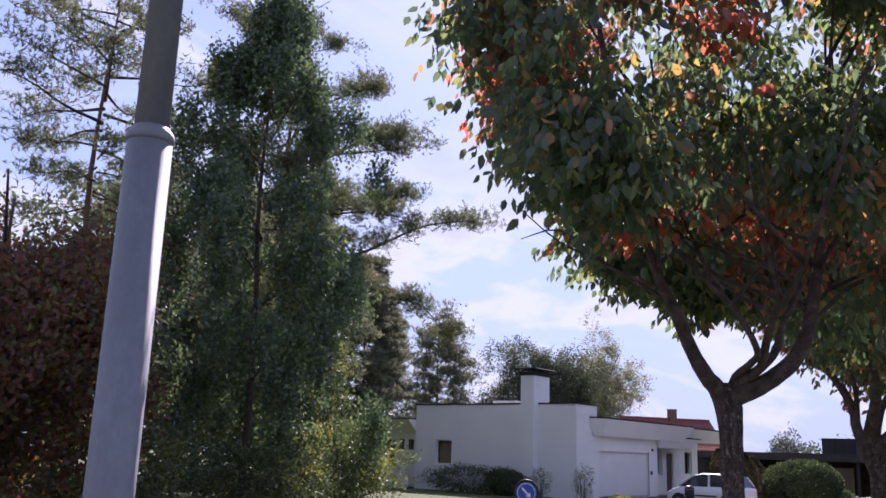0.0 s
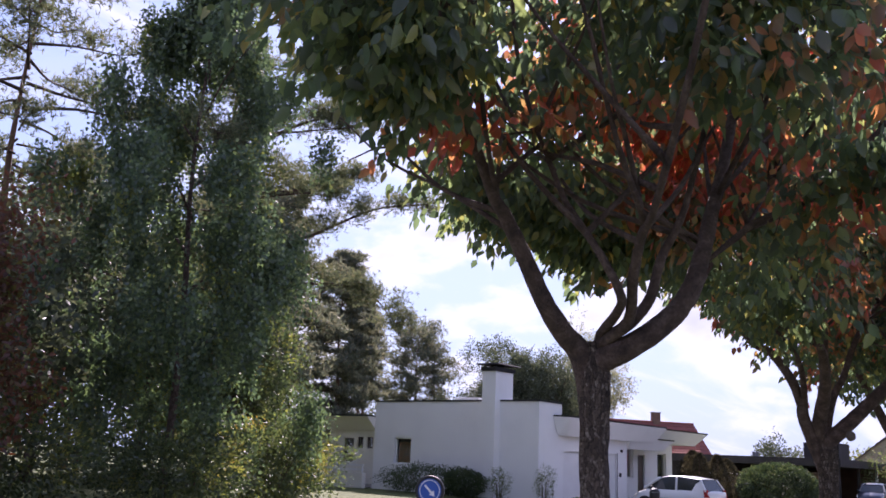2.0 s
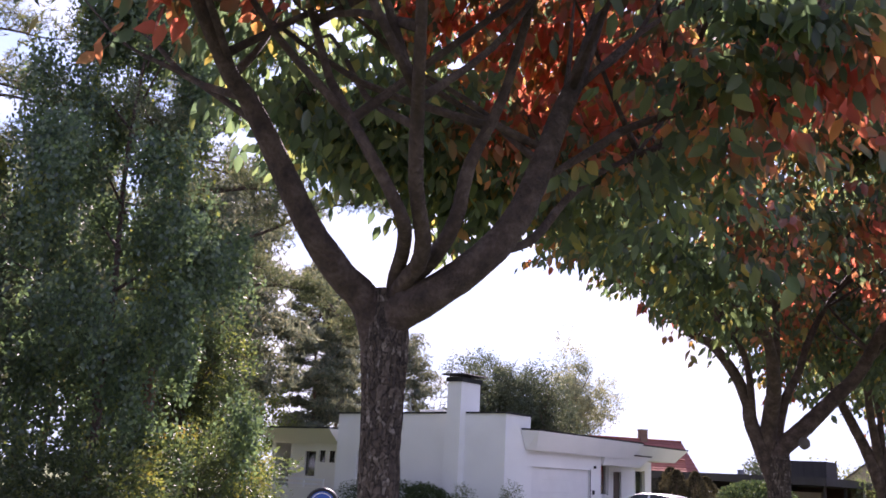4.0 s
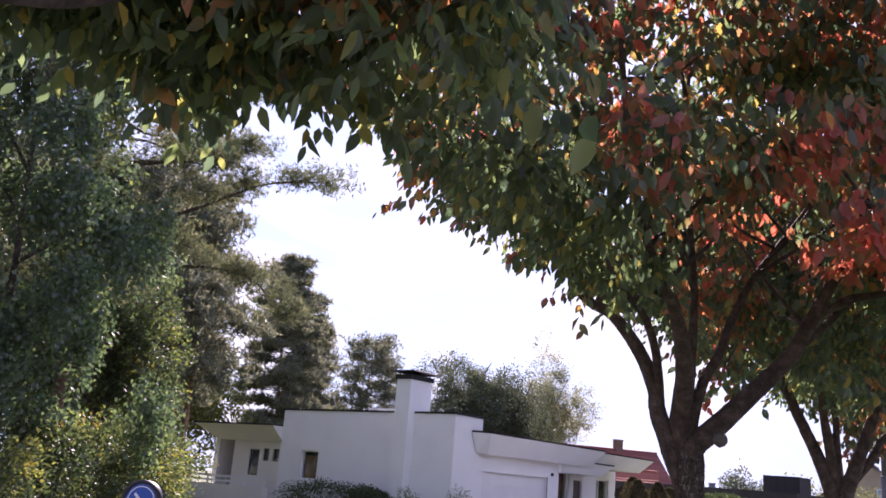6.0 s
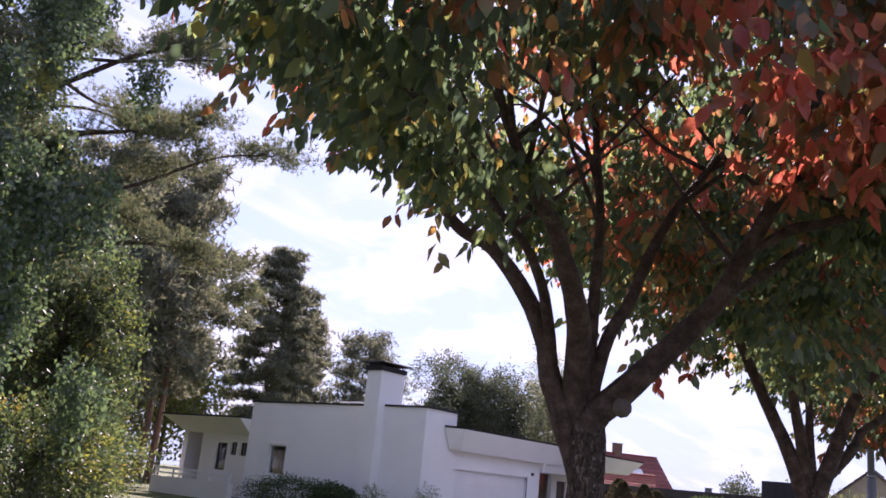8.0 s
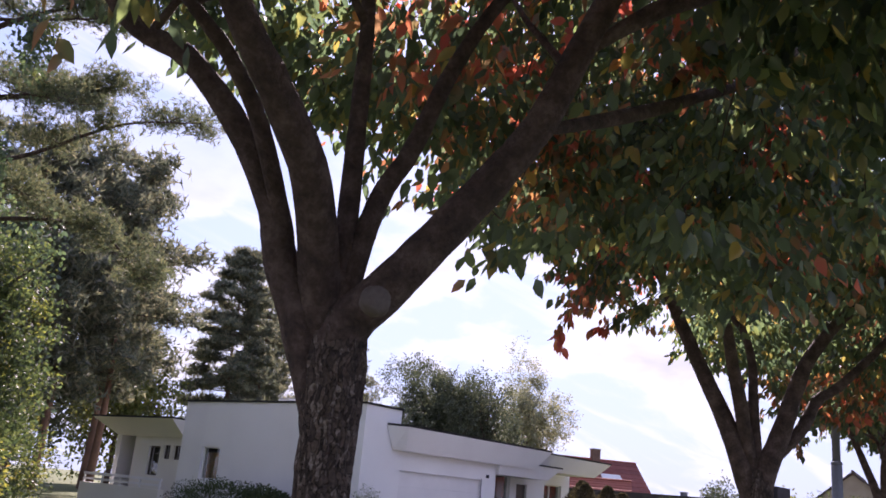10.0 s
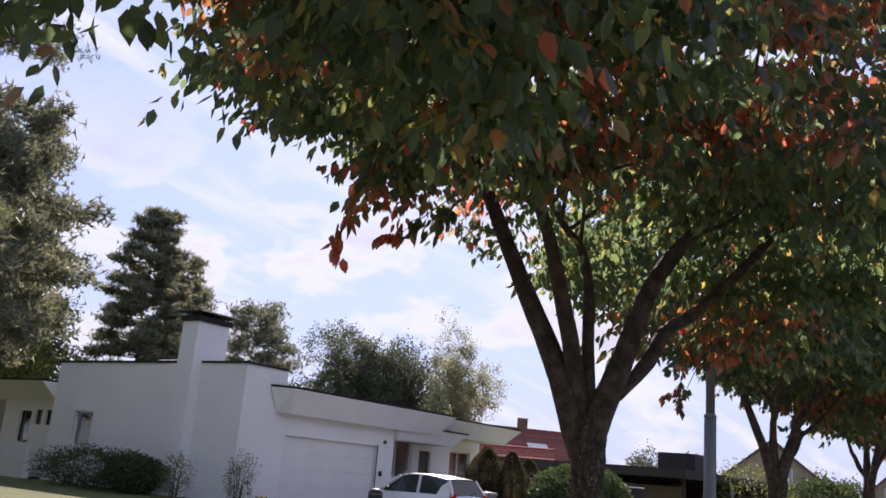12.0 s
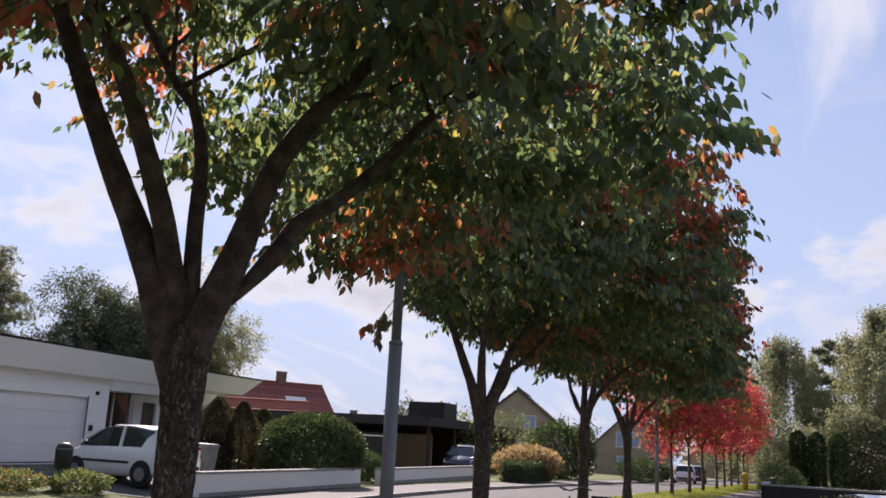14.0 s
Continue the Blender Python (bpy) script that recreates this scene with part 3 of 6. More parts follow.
def pierced(u0, u1, z0, z1, holes, place):
    """One connected slab with openings through it."""
    us = sorted({u0, u1, *(h[0] for h in holes), *(h[1] for h in holes)})
    zs = sorted({z0, z1, *(h[2] for h in holes), *(h[3] for h in holes)})
    solid = {(i, j) for i in range(len(us) - 1) for j in range(len(zs) - 1)
             if not any(h[0] <= us[i] and us[i + 1] <= h[1] and h[2] <= zs[j] and zs[j + 1] <= h[3] for h in holes)}
    g, index = Geo(), {}

    def vert(i, j, side):
        if (i, j, side) not in index:
            index[i, j, side] = len(g.v)
            g.v.append(place(us[i], zs[j], side))
        return index[i, j, side]

    for i, j in solid:
        q = [(i, j), (i + 1, j), (i + 1, j + 1), (i, j + 1)]
        g.f.append(tuple(vert(*p, 0) for p in q[::-1]))
        g.f.append(tuple(vert(*p, 1) for p in q))
        for (p, r), nb in (((q[0], q[1]), (i, j - 1)), ((q[1], q[2]), (i + 1, j)), ((q[2], q[3]), (i, j + 1)), ((q[3], q[0]), (i - 1, j))):
            if nb not in solid:
                g.f.append((vert(*p, 0), vert(*r, 0), vert(*r, 1), vert(*p, 1)))
    return g


def window(parent, axis, at, u0, u1, z0, z1, panes=1, mat=None, depth=0.07, name="window", curtain=None):
    """Frame, sill and panes in an opening of a wall; axis: the way it faces."""
    mat = mat or M_WHITE
    def b(g, a0, a1, d0, d1, c0, c1):
        return g.box(at + d0, a0, c0, at + d1, a1, c1) if axis == "x" else g.box(a0, at + d0, c0, a1, at + d1, c1)
    g, t = Geo(), 0.05
    b(g, u0, u1, 0.02, 0.02 + depth, z0, z0 + t), b(g, u0, u1, 0.02, 0.02 + depth, z1 - t, z1)
    b(g, u0, u0 + t, 0.02, 0.02 + depth, z0 + t, z1 - t), b(g, u1 - t, u1, 0.02, 0.02 + depth, z0 + t, z1 - t)
    for k in range(1, panes):
        u = u0 + (u1 - u0) * k / panes
        b(g, u - 0.03, u + 0.03, 0.02, 0.02 + depth, z0 + t, z1 - t)
    w = part(name, g, mat, parent)
    s = Geo()
    b(s, u0 - 0.03, u1 + 0.03, -0.05, 0.019, z0 - 0.03, z0 - 0.004)
    part("sill", s, M_STEEL, w)
    for k in range(panes):
        a, c = u0 + (u1 - u0) * k / panes + 0.03, u0 + (u1 - u0) * (k + 1) / panes - 0.03
        p = Geo()
        b(p, a, c, 0.05, 0.056, z0 + t, z1 - t)
        ob = part("pane", p, M_GLASS, w)
        ob.visible_shadow = False
        if curtain:
            q = Geo()
            for i in range(10):
                u = a + (c - a) * i / 10
                b(q, u, a + (c - a) * (i + 1) / 10, 0.2 + 0.02 * (i % 2), 0.215 + 0.02 * (i % 2), z0 + t, z0 + t + (z1 - z0) * 0.8)
            part("curtain", q, curtain, w)
    return w


HX, HY, HT = 36.0, 19.3, 4.37


def build_house():
    h = thing("house", (0, 0, 0), "low white rendered modernist house with flat black-edged roofs", "house")
    # tall block
    win = (26.42, 27.47, 1.48, 2.68)
    part("wall", wall_x(HX, HX + 0.3, HY, 28.8, -0.2, HT, [win]), M_WALL, h)
    part("wall", Geo().box(HX + 0.3, HY, -0.2, 37.85, HY + 0.3, HT), M_WALL, h)
    part("wall", Geo().box(37.55, HY + 0.3, 3.0, 37.85, 28.5, HT), M_WALL, h)
    part("wall", Geo().box(HX + 0.3, 28.5, -0.2, 46, 28.8, HT), M_WALL, h)
    part("roof", Geo().box(HX + 0.3, HY + 0.3, 4.05, 37.55, 28.5, 4.2), M_FELT, h)
    e = Geo()
    e.box(HX - 0.04, 22.14, HT, HX + 0.34, 28.84, HT + 0.07).box(HX - 0.04, HY - 0.04, HT, HX + 0.34, 21.32, HT + 0.07)
    e.box(HX + 0.34, HY - 0.04, HT, 37.89, HY + 0.34, HT + 0.07).box(37.51, HY + 0.34, HT, 37.89, 28.84, HT + 0.07)
    part("roof_edge", e, M_FELT, h, "black roofing felt edge")
    window(h, "x", HX + 0.1, *win, curtain=M_CURTAIN)
    # chimney against the front
    c = Geo()
    c.prism([(35.62, 21.34, -0.2), (37.0, 21.34, -0.2), (37.0, 22.1, -0.2), (35.62, 22.1, -0.2)], [(35.64, 21.36, 5.68), (36.98, 21.36, 5.68), (36.98, 22.08, 5.68), (35.64, 22.08, 5.68)])
    ch = part("chimney", c, M_WALL, h)
    part("cap", Geo().box(35.58, 21.30, 5.684, 37.04, 22.14, 5.86), M_FELT, ch, "black metal chimney cap")
    lid = Geo().prism([(35.45, 21.1, 5.97), (37.2, 21.1, 5.97), (37.2, 22.35, 5.97), (35.45, 22.35, 5.97)], [(35.5, 21.15, 6.02), (37.15, 21.15, 6.02), (37.15, 22.3, 6.02), (35.5, 22.3, 6.02)])
    for x in (35.7, 36.3, 36.9):
        lid.box(x - 0.02, 21.4, 5.86, x + 0.02, 21.44, 5.97).box(x - 0.02, 22.0, 5.86, x + 0.02, 22.04, 5.97)
    part("rain_lid", lid, M_FELT, ch)
    part("roof_hatch", Geo().box(36.9, 23.2, 4.2, 38.4, 24.6, 4.62), M_WHITE, h, "white rooflight on the flat roof")
    # garage front and entrance
    gd = (38.02, 43.02, 0.27, 2.36)
    part("wall", wall_y(HY, HY + 0.3, 37.85, 44.0, -0.2, 3.1, [gd]), M_WALL, h)
    ry = 20.35
    rw, dr = (44.75, 46.75, 1.25, 2.72), (47.25, 48.1, 0.3, 2.42)
    part("wall", wall_y(ry, ry + 0.3, 44.0, 49.6, -0.2, 3.1, [rw, dr]), M_WALL, h)
    part("wall", Geo().box(43.7, HY + 0.3, -0.2, 44.0, 28.5, 3.1), M_WALL, h)
    fw = (51.3, 53.2, 1.25, 2.6)
    part("wall", wall_y(21.5, 21.8, 49.6, 54.0, -0.2, 3.1, [fw]), M_WALL, h)
    part("wall", Geo().box(49.3, ry + 0.3, -0.2, 49.6, 21.5, 3.1), M_WALL, h)
    part("wall", Geo().box(53.7, 21.8, -0.2, 54.0, 33.9, 3.1), M_WALL, h)
    part("wall", Geo().box(36.5, 33.6, -0.2, 53.7, 33.9, 3.1), M_WALL, h)
    window(h, "y", ry + 0.1, *rw, panes=2)
    window(h, "y", 21.6, *fw, panes=2)
    d = part("front_door", Geo().box(dr[0] + 0.01, ry + 0.1, dr[2], dr[1] - 0.01, ry + 0.16, dr[3] - 0.01), M_DOOR, h, "dark wooden front door")
    part("door_handle", Geo().tube([(47.36, ry + 0.04, 1.3), (47.36, ry + 0.09, 1.3), (47.5, ry + 0.05, 1.3)], [0.012] * 3, 6), M_STEEL, d)
    g = part("garage_door", Geo().box(gd[0] + 0.005, HY + 0.12, gd[2] + 0.03, gd[1] - 0.005, HY + 0.16, gd[3] - 0.005), M_WHITE, h, "white sectional garage door, shut")
    for k in range(4):
        z = gd[2] + 0.045 + 0.511 * k
        part("panel", Geo().prism([(gd[0] + 0.02, HY + 0.119, z), (gd[1] - 0.02, HY + 0.119, z), (gd[1] - 0.02, HY + 0.119, z + 0.508), (gd[0] + 0.02, HY + 0.119, z + 0.508)],
                                  [(gd[0] + 0.03, HY + 0.105, z + 0.004), (gd[1] - 0.03, HY + 0.105, z + 0.004), (gd[1] - 0.03, HY + 0.105, z + 0.504), (gd[0] + 0.03, HY + 0.105, z + 0.504)]), M_WHITE, g)
    part("threshold", Geo().box(gd[0], HY + 0.02, 0.14, gd[1], HY + 0.11, gd[2] + 0.02), M_BLACK, g)
    part("door_jamb", Geo().box(42.98, HY - 0.012, 0.3, 43.03, HY - 0.002, 2.4), M_BLACK, h, "dark joint beside the garage door")
    part("wall_lamp", Geo().box(43.32, HY - 0.1, 2.46, 43.39, HY - 0.002, 2.58), M_BLACK, h)
    part("key_box", Geo().box(43.2, HY - 0.05, 1.3, 43.34, HY - 0.002, 1.48), M_BLACK, h)
    # broad eaves with a leaning face: outline at the top, outline at the bottom
    top = [(37.1, HY - 0.03, 3.80), (37.6, 18.7, 3.80), (47.3, 18.7, 3.80), (47.3, 27.0, 3.80), (37.86, 27.0, 3.80), (37.86, HY - 0.03, 3.80)]
    bot = [(37.5, HY - 0.03, 3.02), (37.9, 19.02, 3.02), (46.5, 19.02, 3.02), (46.5, 27.0, 3.02), (37.86, 27.0, 3.02), (37.86, HY - 0.03, 3.02)]
    part("overhang", Geo().prism(bot, top), M_WALL, h, "white leaning eaves over the garage")
    part("roof", Geo().prism([(x, y, 3.802) for x, y, _ in top], [(x + (0.0 if x > 37.8 else -0.03), y - (0.03 if y < 20 else 0), 3.87) for x, y, _ in top]), M_FELT, h)
    top = [(43.9, 19.0, 3.2), (48.75, 19.0, 3.2), (48.75, 20.3, 3.2), (43.9, 20.3, 3.2)]
    bot = [(44.05, 19.2, 2.66), (47.9, 19.2, 2.66), (47.9, 20.3, 2.66), (44.05, 20.3, 2.66)]
    part("porch_roof", Geo().prism(bot, top), M_WALL, h)
    part("porch_roof_edge", Geo().box(43.9, 18.97, 3.204, 48.78, 20.3, 3.26), M_FELT, h)
    top = [(47.31, 19.35, 3.78), (54.2, 19.35, 3.78), (54.2, 33.9, 3.78), (47.31, 33.9, 3.78)]
    bot = [(47.0, 19.8, 3.1), (53.4, 19.8, 3.1), (53.4, 33.9, 3.1), (47.0, 33.9, 3.1)]
    part("overhang", Geo().prism(bot, top), M_WALL, h)
    part("roof", Geo().prism([(x, y, 3.784) for x, y, _ in top], [(x + (0.03 if x > 50 else 0), y - (0.03 if y < 20 else 0), 3.85) for x, y, _ in top]), M_FELT, h)
    part("roof", Geo().box(37.86, 27.01, 3.5, 47.3, 33.9, 3.8), M_FELT, h)
    # wing with the terrace
    w1, w2, w3 = (30.42, 31.15, 1.45, 2.60), (29.78, 30.2, 2.12, 2.66), (29.12, 29.55, 2.12, 2.66)
    part("wall", wall_x(36.25, 36.5, 28.81, 32.2, -0.2, 3.0, [w1, w2, w3]), M_WALL_WARM, h)
    for w in (w1, w2, w3):
        window(h, "x", 36.32, *w, mat=M_DOOR)
    top = [(35.4, 28.81, 3.64), (35.4, 34.3, 3.64), (46, 34.3, 3.64), (46, 28.81, 3.64)]
    bot = [(36.1, 28.81, 2.98), (36.1, 33.3, 2.98), (46, 33.3, 2.98), (46, 28.81, 2.98)]
    part("overhang", Geo().prism(bot[::-1], top[::-1]), M_WALL_WARM, h)
    part("roof", Geo().box(35.37, 28.82, 3.644, 46, 34.33, 3.71), M_FELT, h)
    part("terrace_wall", Geo().box(35.3, 28.81, -0.2, 35.55, 34.2, 0.95), M_WALL_WARM, h)
    part("terrace_floor", Geo().box(35.55, 28.81, 0.3, 36.24, 34.2, 0.42), M_CONC, h)
    r = part("railing", Geo().box(35.38, 28.85, 1.26, 35.44, 34.15, 1.36), M_WHITE, h, "white terrace railing")
    part("rail", Geo().box(35.39, 28.85, 1.06, 35.43, 34.15, 1.14), M_WHITE, r)
    for k in range(5):
        part("post", Geo().box(35.38, 28.9 + 1.28 * k, 0.95, 35.44, 28.96 + 1.28 * k, 1.26), M_WHITE, r)
    # dark rooms behind the windows
    for x0, y0, x1, y1 in ((36.31, 25.6, 37.5, 28.4), (44.02, 20.66, 47.2, 23), (36.52, 28.9, 38, 32.2), (50.5, 21.9, 53.6, 24)):
        part("room", Geo().box(x0, y1 - 0.05, 0.3, x1, y1, 2.95).box(x0, y0, 0.3, x1, y0 + 0.05, 2.95).box(x0, y0, 0.25, x1, y1, 0.3).box(x1 - 0.05, y0 + 0.05, 0.3, x1, y1 - 0.05, 2.95), M_ROOM, h)


build_house()

# ---- trees ----
def spline(pts, n):
    """A smooth line through the points."""
    p = [Vector(q) for q in pts]
    p = [p[0] * 2 - p[1]] + p + [p[-1] * 2 - p[-2]]
    out = []
    for i in range(1, len(p) - 2):
        for k in range(n):
            t = k / n
            a, b, c, d = p[i - 1:i + 3]
            out.append(0.5 * (2 * b + (c - a) * t + (2 * a - 5 * b + 4 * c - d) * t * t + (3 * b - a - 3 * c + d) * t ** 3))
    return out + [p[-2]]


def limb_geo(pts, r0, r1, rnd, segs=9, n=4, wob=0.05, taper=0.8):
    s = spline(pts, n)
    m = len(s) - 1
    return Geo().tube(s, [r0 + (r1 - r0) * (i / m) ** taper for i in range(m + 1)], segs, wob, rnd), s


# limbs of three trees: points from the foot of the trunk, thickness at both ends
LIMBS_1 = [
    ([(-0.06, 0.06, 2.59), (-0.24, 0.11, 2.76), (-0.44, 0.15, 2.96), (-0.63, 0.19, 3.24), (-0.8, 0.24, 3.49), (-0.98, 0.23, 3.63)], 0.114, 0.060),
    ([(-0.01, -0.04, 2.64), (-0.19, -0.36, 2.81), (-0.47, -0.54, 3.04), (-0.68, -0.71, 3.26), (-0.88, -0.88, 3.33)], 0.060, 0.043),
    ([(-0.01, -0.04, 2.64), (-0.06, -0.32, 2.83), (-0.12, -0.49, 2.98), (-0.15, -0.58, 3.22), (-0.13, -0.7, 3.45), (-0.1, -0.78, 3.72)], 0.063, 0.034),
    ([(-0.02, -0.04, 2.69), (-0.25, -0.3, 2.85), (-0.46, -0.45, 2.93), (-0.63, -0.39, 3.18), (-0.66, -0.22, 3.45), (-0.66, -0.09, 3.69)], 0.050, 0.022),
    ([(-0, -0.01, 2.53), (0.01, -0.27, 2.67), (0.09, -0.5, 2.84), (0.18, -0.63, 3.05), (0.3, -0.68, 3.34), (0.48, -0.69, 3.71), (0.69, -0.7, 4.1)], 0.126, 0.082),
    ([(0.13, -0.53, 2.86), (0.51, -0.51, 3.04), (0.86, -0.48, 3.34), (1.24, -0.47, 3.62), (1.67, -0.52, 3.9)], 0.034, 0.017),
    ([(0.3, -0.68, 3.26), (0.62, -0.8, 3.51), (0.82, -0.92, 3.68), (1.18, -1.25, 3.92)], 0.035, 0.018),
]
LIMBS_2 = [
    ([(-0.09, 0.14, 2.29), (-0.21, 0.22, 2.62), (-0.3, 0.22, 2.85), (-0.49, 0.3, 3.18), (-0.72, 0.47, 3.49), (-0.9, 0.64, 3.6), (-1.04, 0.76, 3.81), (-1.15, 0.87, 4.21)], 0.124, 0.034),
    ([(-0.2, 0.2, 2.55), (-0.27, 0.18, 2.78), (-0.53, 0.11, 3.15), (-0.77, 0.09, 3.38), (-0.92, 0.1, 3.48), (-1.02, 0.21, 3.65), (-1.14, 0.35, 3.95)], 0.062, 0.028),
    ([(-0.07, 0.07, 2.45), (-0.38, -0.11, 2.89), (-0.7, -0.23, 3.1), (-0.99, -0.31, 3.27), (-1.22, -0.34, 3.47), (-1.45, -0.35, 3.58)], 0.139, 0.056),
    ([(-0.01, 0.01, 2.46), (-0.07, -0.04, 3.08), (-0.13, -0.09, 3.46), (-0.18, -0.12, 3.88), (-0.27, -0.11, 4.38)], 0.078, 0.041),
    ([(0.01, -0.02, 2.46), (0.04, -0.12, 2.94), (0.1, -0.25, 3.21), (0.18, -0.36, 3.59), (0.28, -0.51, 3.96), (0.41, -0.68, 4.27), (0.53, -0.83, 4.59)], 0.078, 0.040),
    ([(0, -0.01, 2.27), (0.04, -0.21, 2.49), (0.09, -0.45, 2.73), (0.14, -0.71, 3), (0.14, -0.93, 3.22), (0.15, -1.11, 3.54), (0.17, -1.28, 3.86), (0.17, -1.43, 4.15)], 0.154, 0.075),
    ([(0.15, -0.89, 3.2), (0.89, -0.98, 3.57), (1.6, -1.06, 3.96), (2.42, -1.27, 4.47)], 0.060, 0.031),
    ([(0.16, -1.1, 3.53), (0.29, -1.38, 3.73), (0.36, -1.65, 3.79), (0.46, -2.03, 3.93)], 0.061, 0.025),
]
LIMBS_3 = [
    ([(-0.07, 0.12, 2.08), (-0.22, 0.27, 2.65), (-0.37, 0.47, 3.18), (-0.5, 0.66, 3.68), (-0.62, 0.88, 4.26), (-0.67, 1, 4.61)], 0.159, 0.069),
    ([(-0.04, 0.08, 2.22), (-0.3, 0.09, 2.85), (-0.6, 0.08, 3.28), (-0.92, 0.02, 3.58), (-1.28, -0.01, 3.89), (-1.6, -0.1, 4.13)], 0.123, 0.052),
    ([(-0.01, 0.01, 2.22), (-0, 0.05, 2.91), (0, 0.06, 3.39), (-0.02, 0.16, 3.79), (-0.08, 0.34, 4.04)], 0.091, 0.049),
    ([(0.01, -0.04, 2.09), (0.07, -0.22, 2.6), (0.09, -0.34, 2.97), (0.12, -0.5, 3.39), (0.19, -0.75, 3.78), (0.29, -1.03, 4.13)], 0.172, 0.076),
    ([(0.1, -0.22, 2.38), (0.32, -0.4, 2.73), (0.47, -0.52, 3.04), (0.6, -0.72, 3.21), (0.78, -1.09, 3.63), (0.91, -1.43, 4.05), (1.02, -1.74, 4.23)], 0.100, 0.030),
]
# lowest leaves of the crowns: 16 bearings, from the trunk outwards in steps of 0.7 m
FLOOR_1 = [[3.8, 3.4, 3.4, 3.5, 3.5, 3.1],
           [3.8, 3.5, 3.6, 3.8, 4.2, 4.4],
           [3.8, 3.8, 3.8, 4.0, 4.3, 4.6],
           [3.8, 3.8, 3.9, 4.8, 5.5, 6.3],
           [3.8, 3.8, 4.7, 5.4, 7.5, 8.2],
           [3.9, 4.1, 4.7, 6.5, 7.4, 7.6],
           [3.9, 3.9, 4.8, 6.4, 6.7, 6.7],
           [3.8, 3.8, 4.1, 4.8, 6.1, 6.1],
           [3.8, 3.8, 3.5, 3.6, 4.0, 4.9],
           [4.4, 4.2, 3.9, 3.7, 3.5, 3.3],
           [4.4, 4.2, 3.9, 3.7, 3.5, 3.3],
           [4.4, 4.2, 3.9, 3.7, 3.5, 3.3],
           [4.4, 4.2, 3.9, 3.7, 3.5, 3.3],
           [4.4, 4.2, 3.9, 3.7, 3.5, 3.3],
           [3.8, 3.8, 3.5, 3.5, 3.5, 3.5],
           [3.8, 3.1, 3.1, 3.1, 3.1, 3.1]]
FLOOR_2 = [[3.8, 3.0, 3.0, 3.6, 4.1, 4.6],
           [3.8, 3.4, 3.4, 3.8, 4.3, 4.8],
           [3.8, 3.8, 4.0, 4.7, 4.8, 5.8],
           [3.8, 4.2, 4.2, 4.6, 5.0, 5.6],
           [3.9, 4.0, 4.5, 4.8, 5.4, 5.8],
           [3.9, 3.9, 4.5, 4.9, 5.5, 6.0],
           [4.0, 4.0, 4.4, 4.6, 5.4, 5.8],
           [4.0, 4.0, 3.6, 4.1, 4.6, 5.2],
           [3.8, 3.8, 3.5, 3.5, 3.5, 3.5],
           [4.4, 4.2, 3.9, 3.7, 3.5, 3.3],
           [4.4, 4.2, 3.9, 3.7, 3.5, 3.3],
           [4.4, 4.2, 3.9, 3.7, 3.5, 3.3],
           [4.4, 4.2, 3.9, 3.7, 3.5, 3.3],
           [4.4, 4.2, 3.9, 3.7, 3.5, 3.3],
           [3.8, 3.8, 3.5, 3.5, 3.5, 3.5],
           [3.8, 3.0, 3.0, 3.1, 3.2, 3.4]]
FLOOR_3 = [[3.8, 3.2, 3.1, 3.2, 3.4, 3.7],
           [3.8, 3.3, 3.5, 3.6, 3.9, 4.1],
           [3.8, 3.8, 3.7, 4.0, 4.2, 4.7],
           [3.8, 3.8, 4.1, 4.5, 5.4, 5.6],
           [3.8, 3.8, 4.4, 4.9, 5.2, 5.7],
           [3.8, 3.8, 4.6, 4.7, 5.2, 5.6],
           [3.8, 3.8, 3.7, 4.5, 4.9, 4.9],
           [3.8, 3.8, 3.5, 4.1, 4.2, 4.2],
           [3.8, 3.8, 3.5, 3.5, 3.5, 3.7],
           [4.4, 4.2, 3.9, 3.7, 3.5, 3.3],
           [4.4, 4.2, 3.9, 3.7, 3.5, 3.3],
           [4.4, 4.2, 3.9, 3.7, 3.5, 3.3],
           [4.4, 4.2, 3.9, 3.7, 3.5, 4.2],
           [4.4, 4.2, 3.9, 3.7, 3.5, 3.3],
           [3.8, 3.8, 3.5, 3.5, 3.5, 3.5],
           [3.8, 3.0, 3.0, 3.0, 3.0, 3.0]]


def crown_floor(table, x, y):
    """Height of the lowest leaves over the point x, y beside the trunk."""
    a = (math.atan2(y, x) / (2 * math.pi) * 16) % 16
    r = min(max((math.hypot(x, y) - 0.3) / 0.7, 0.0), 4.999)
    i, j = int(a) % 16, int(r)
    fa, fr = a - int(a), r - j
    lo, hi = table[i], table[(i + 1) % 16]
    return (lo[j] * (1 - fr) + lo[j + 1] * fr) * (1 - fa) + (hi[j] * (1 - fr) + hi[j + 1] * fr) * fa


def leaf_spray(rng, at, way, length, n):
    """Leaves hanging in two rows from a short shoot: where they start and which way they point."""
    side = np.array((-way[1], way[0], 0.0))
    u = np.linspace(0.1, 1.0, n)[:, None]
    flip = np.where(np.arange(n) % 2 == 0, 1.0, -1.0)[:, None]
    P = at + way * u * length + rng.normal(size=(n, 3)) * 0.025 - (0, 0, 0.10) * u ** 2 * length / 0.4
    A = way * 0.30 + side * flip * rng.uniform(0.1, 0.7, (n, 1)) + (0, 0, -0.85) + rng.normal(size=(n, 3)) * 0.22
    return P, A


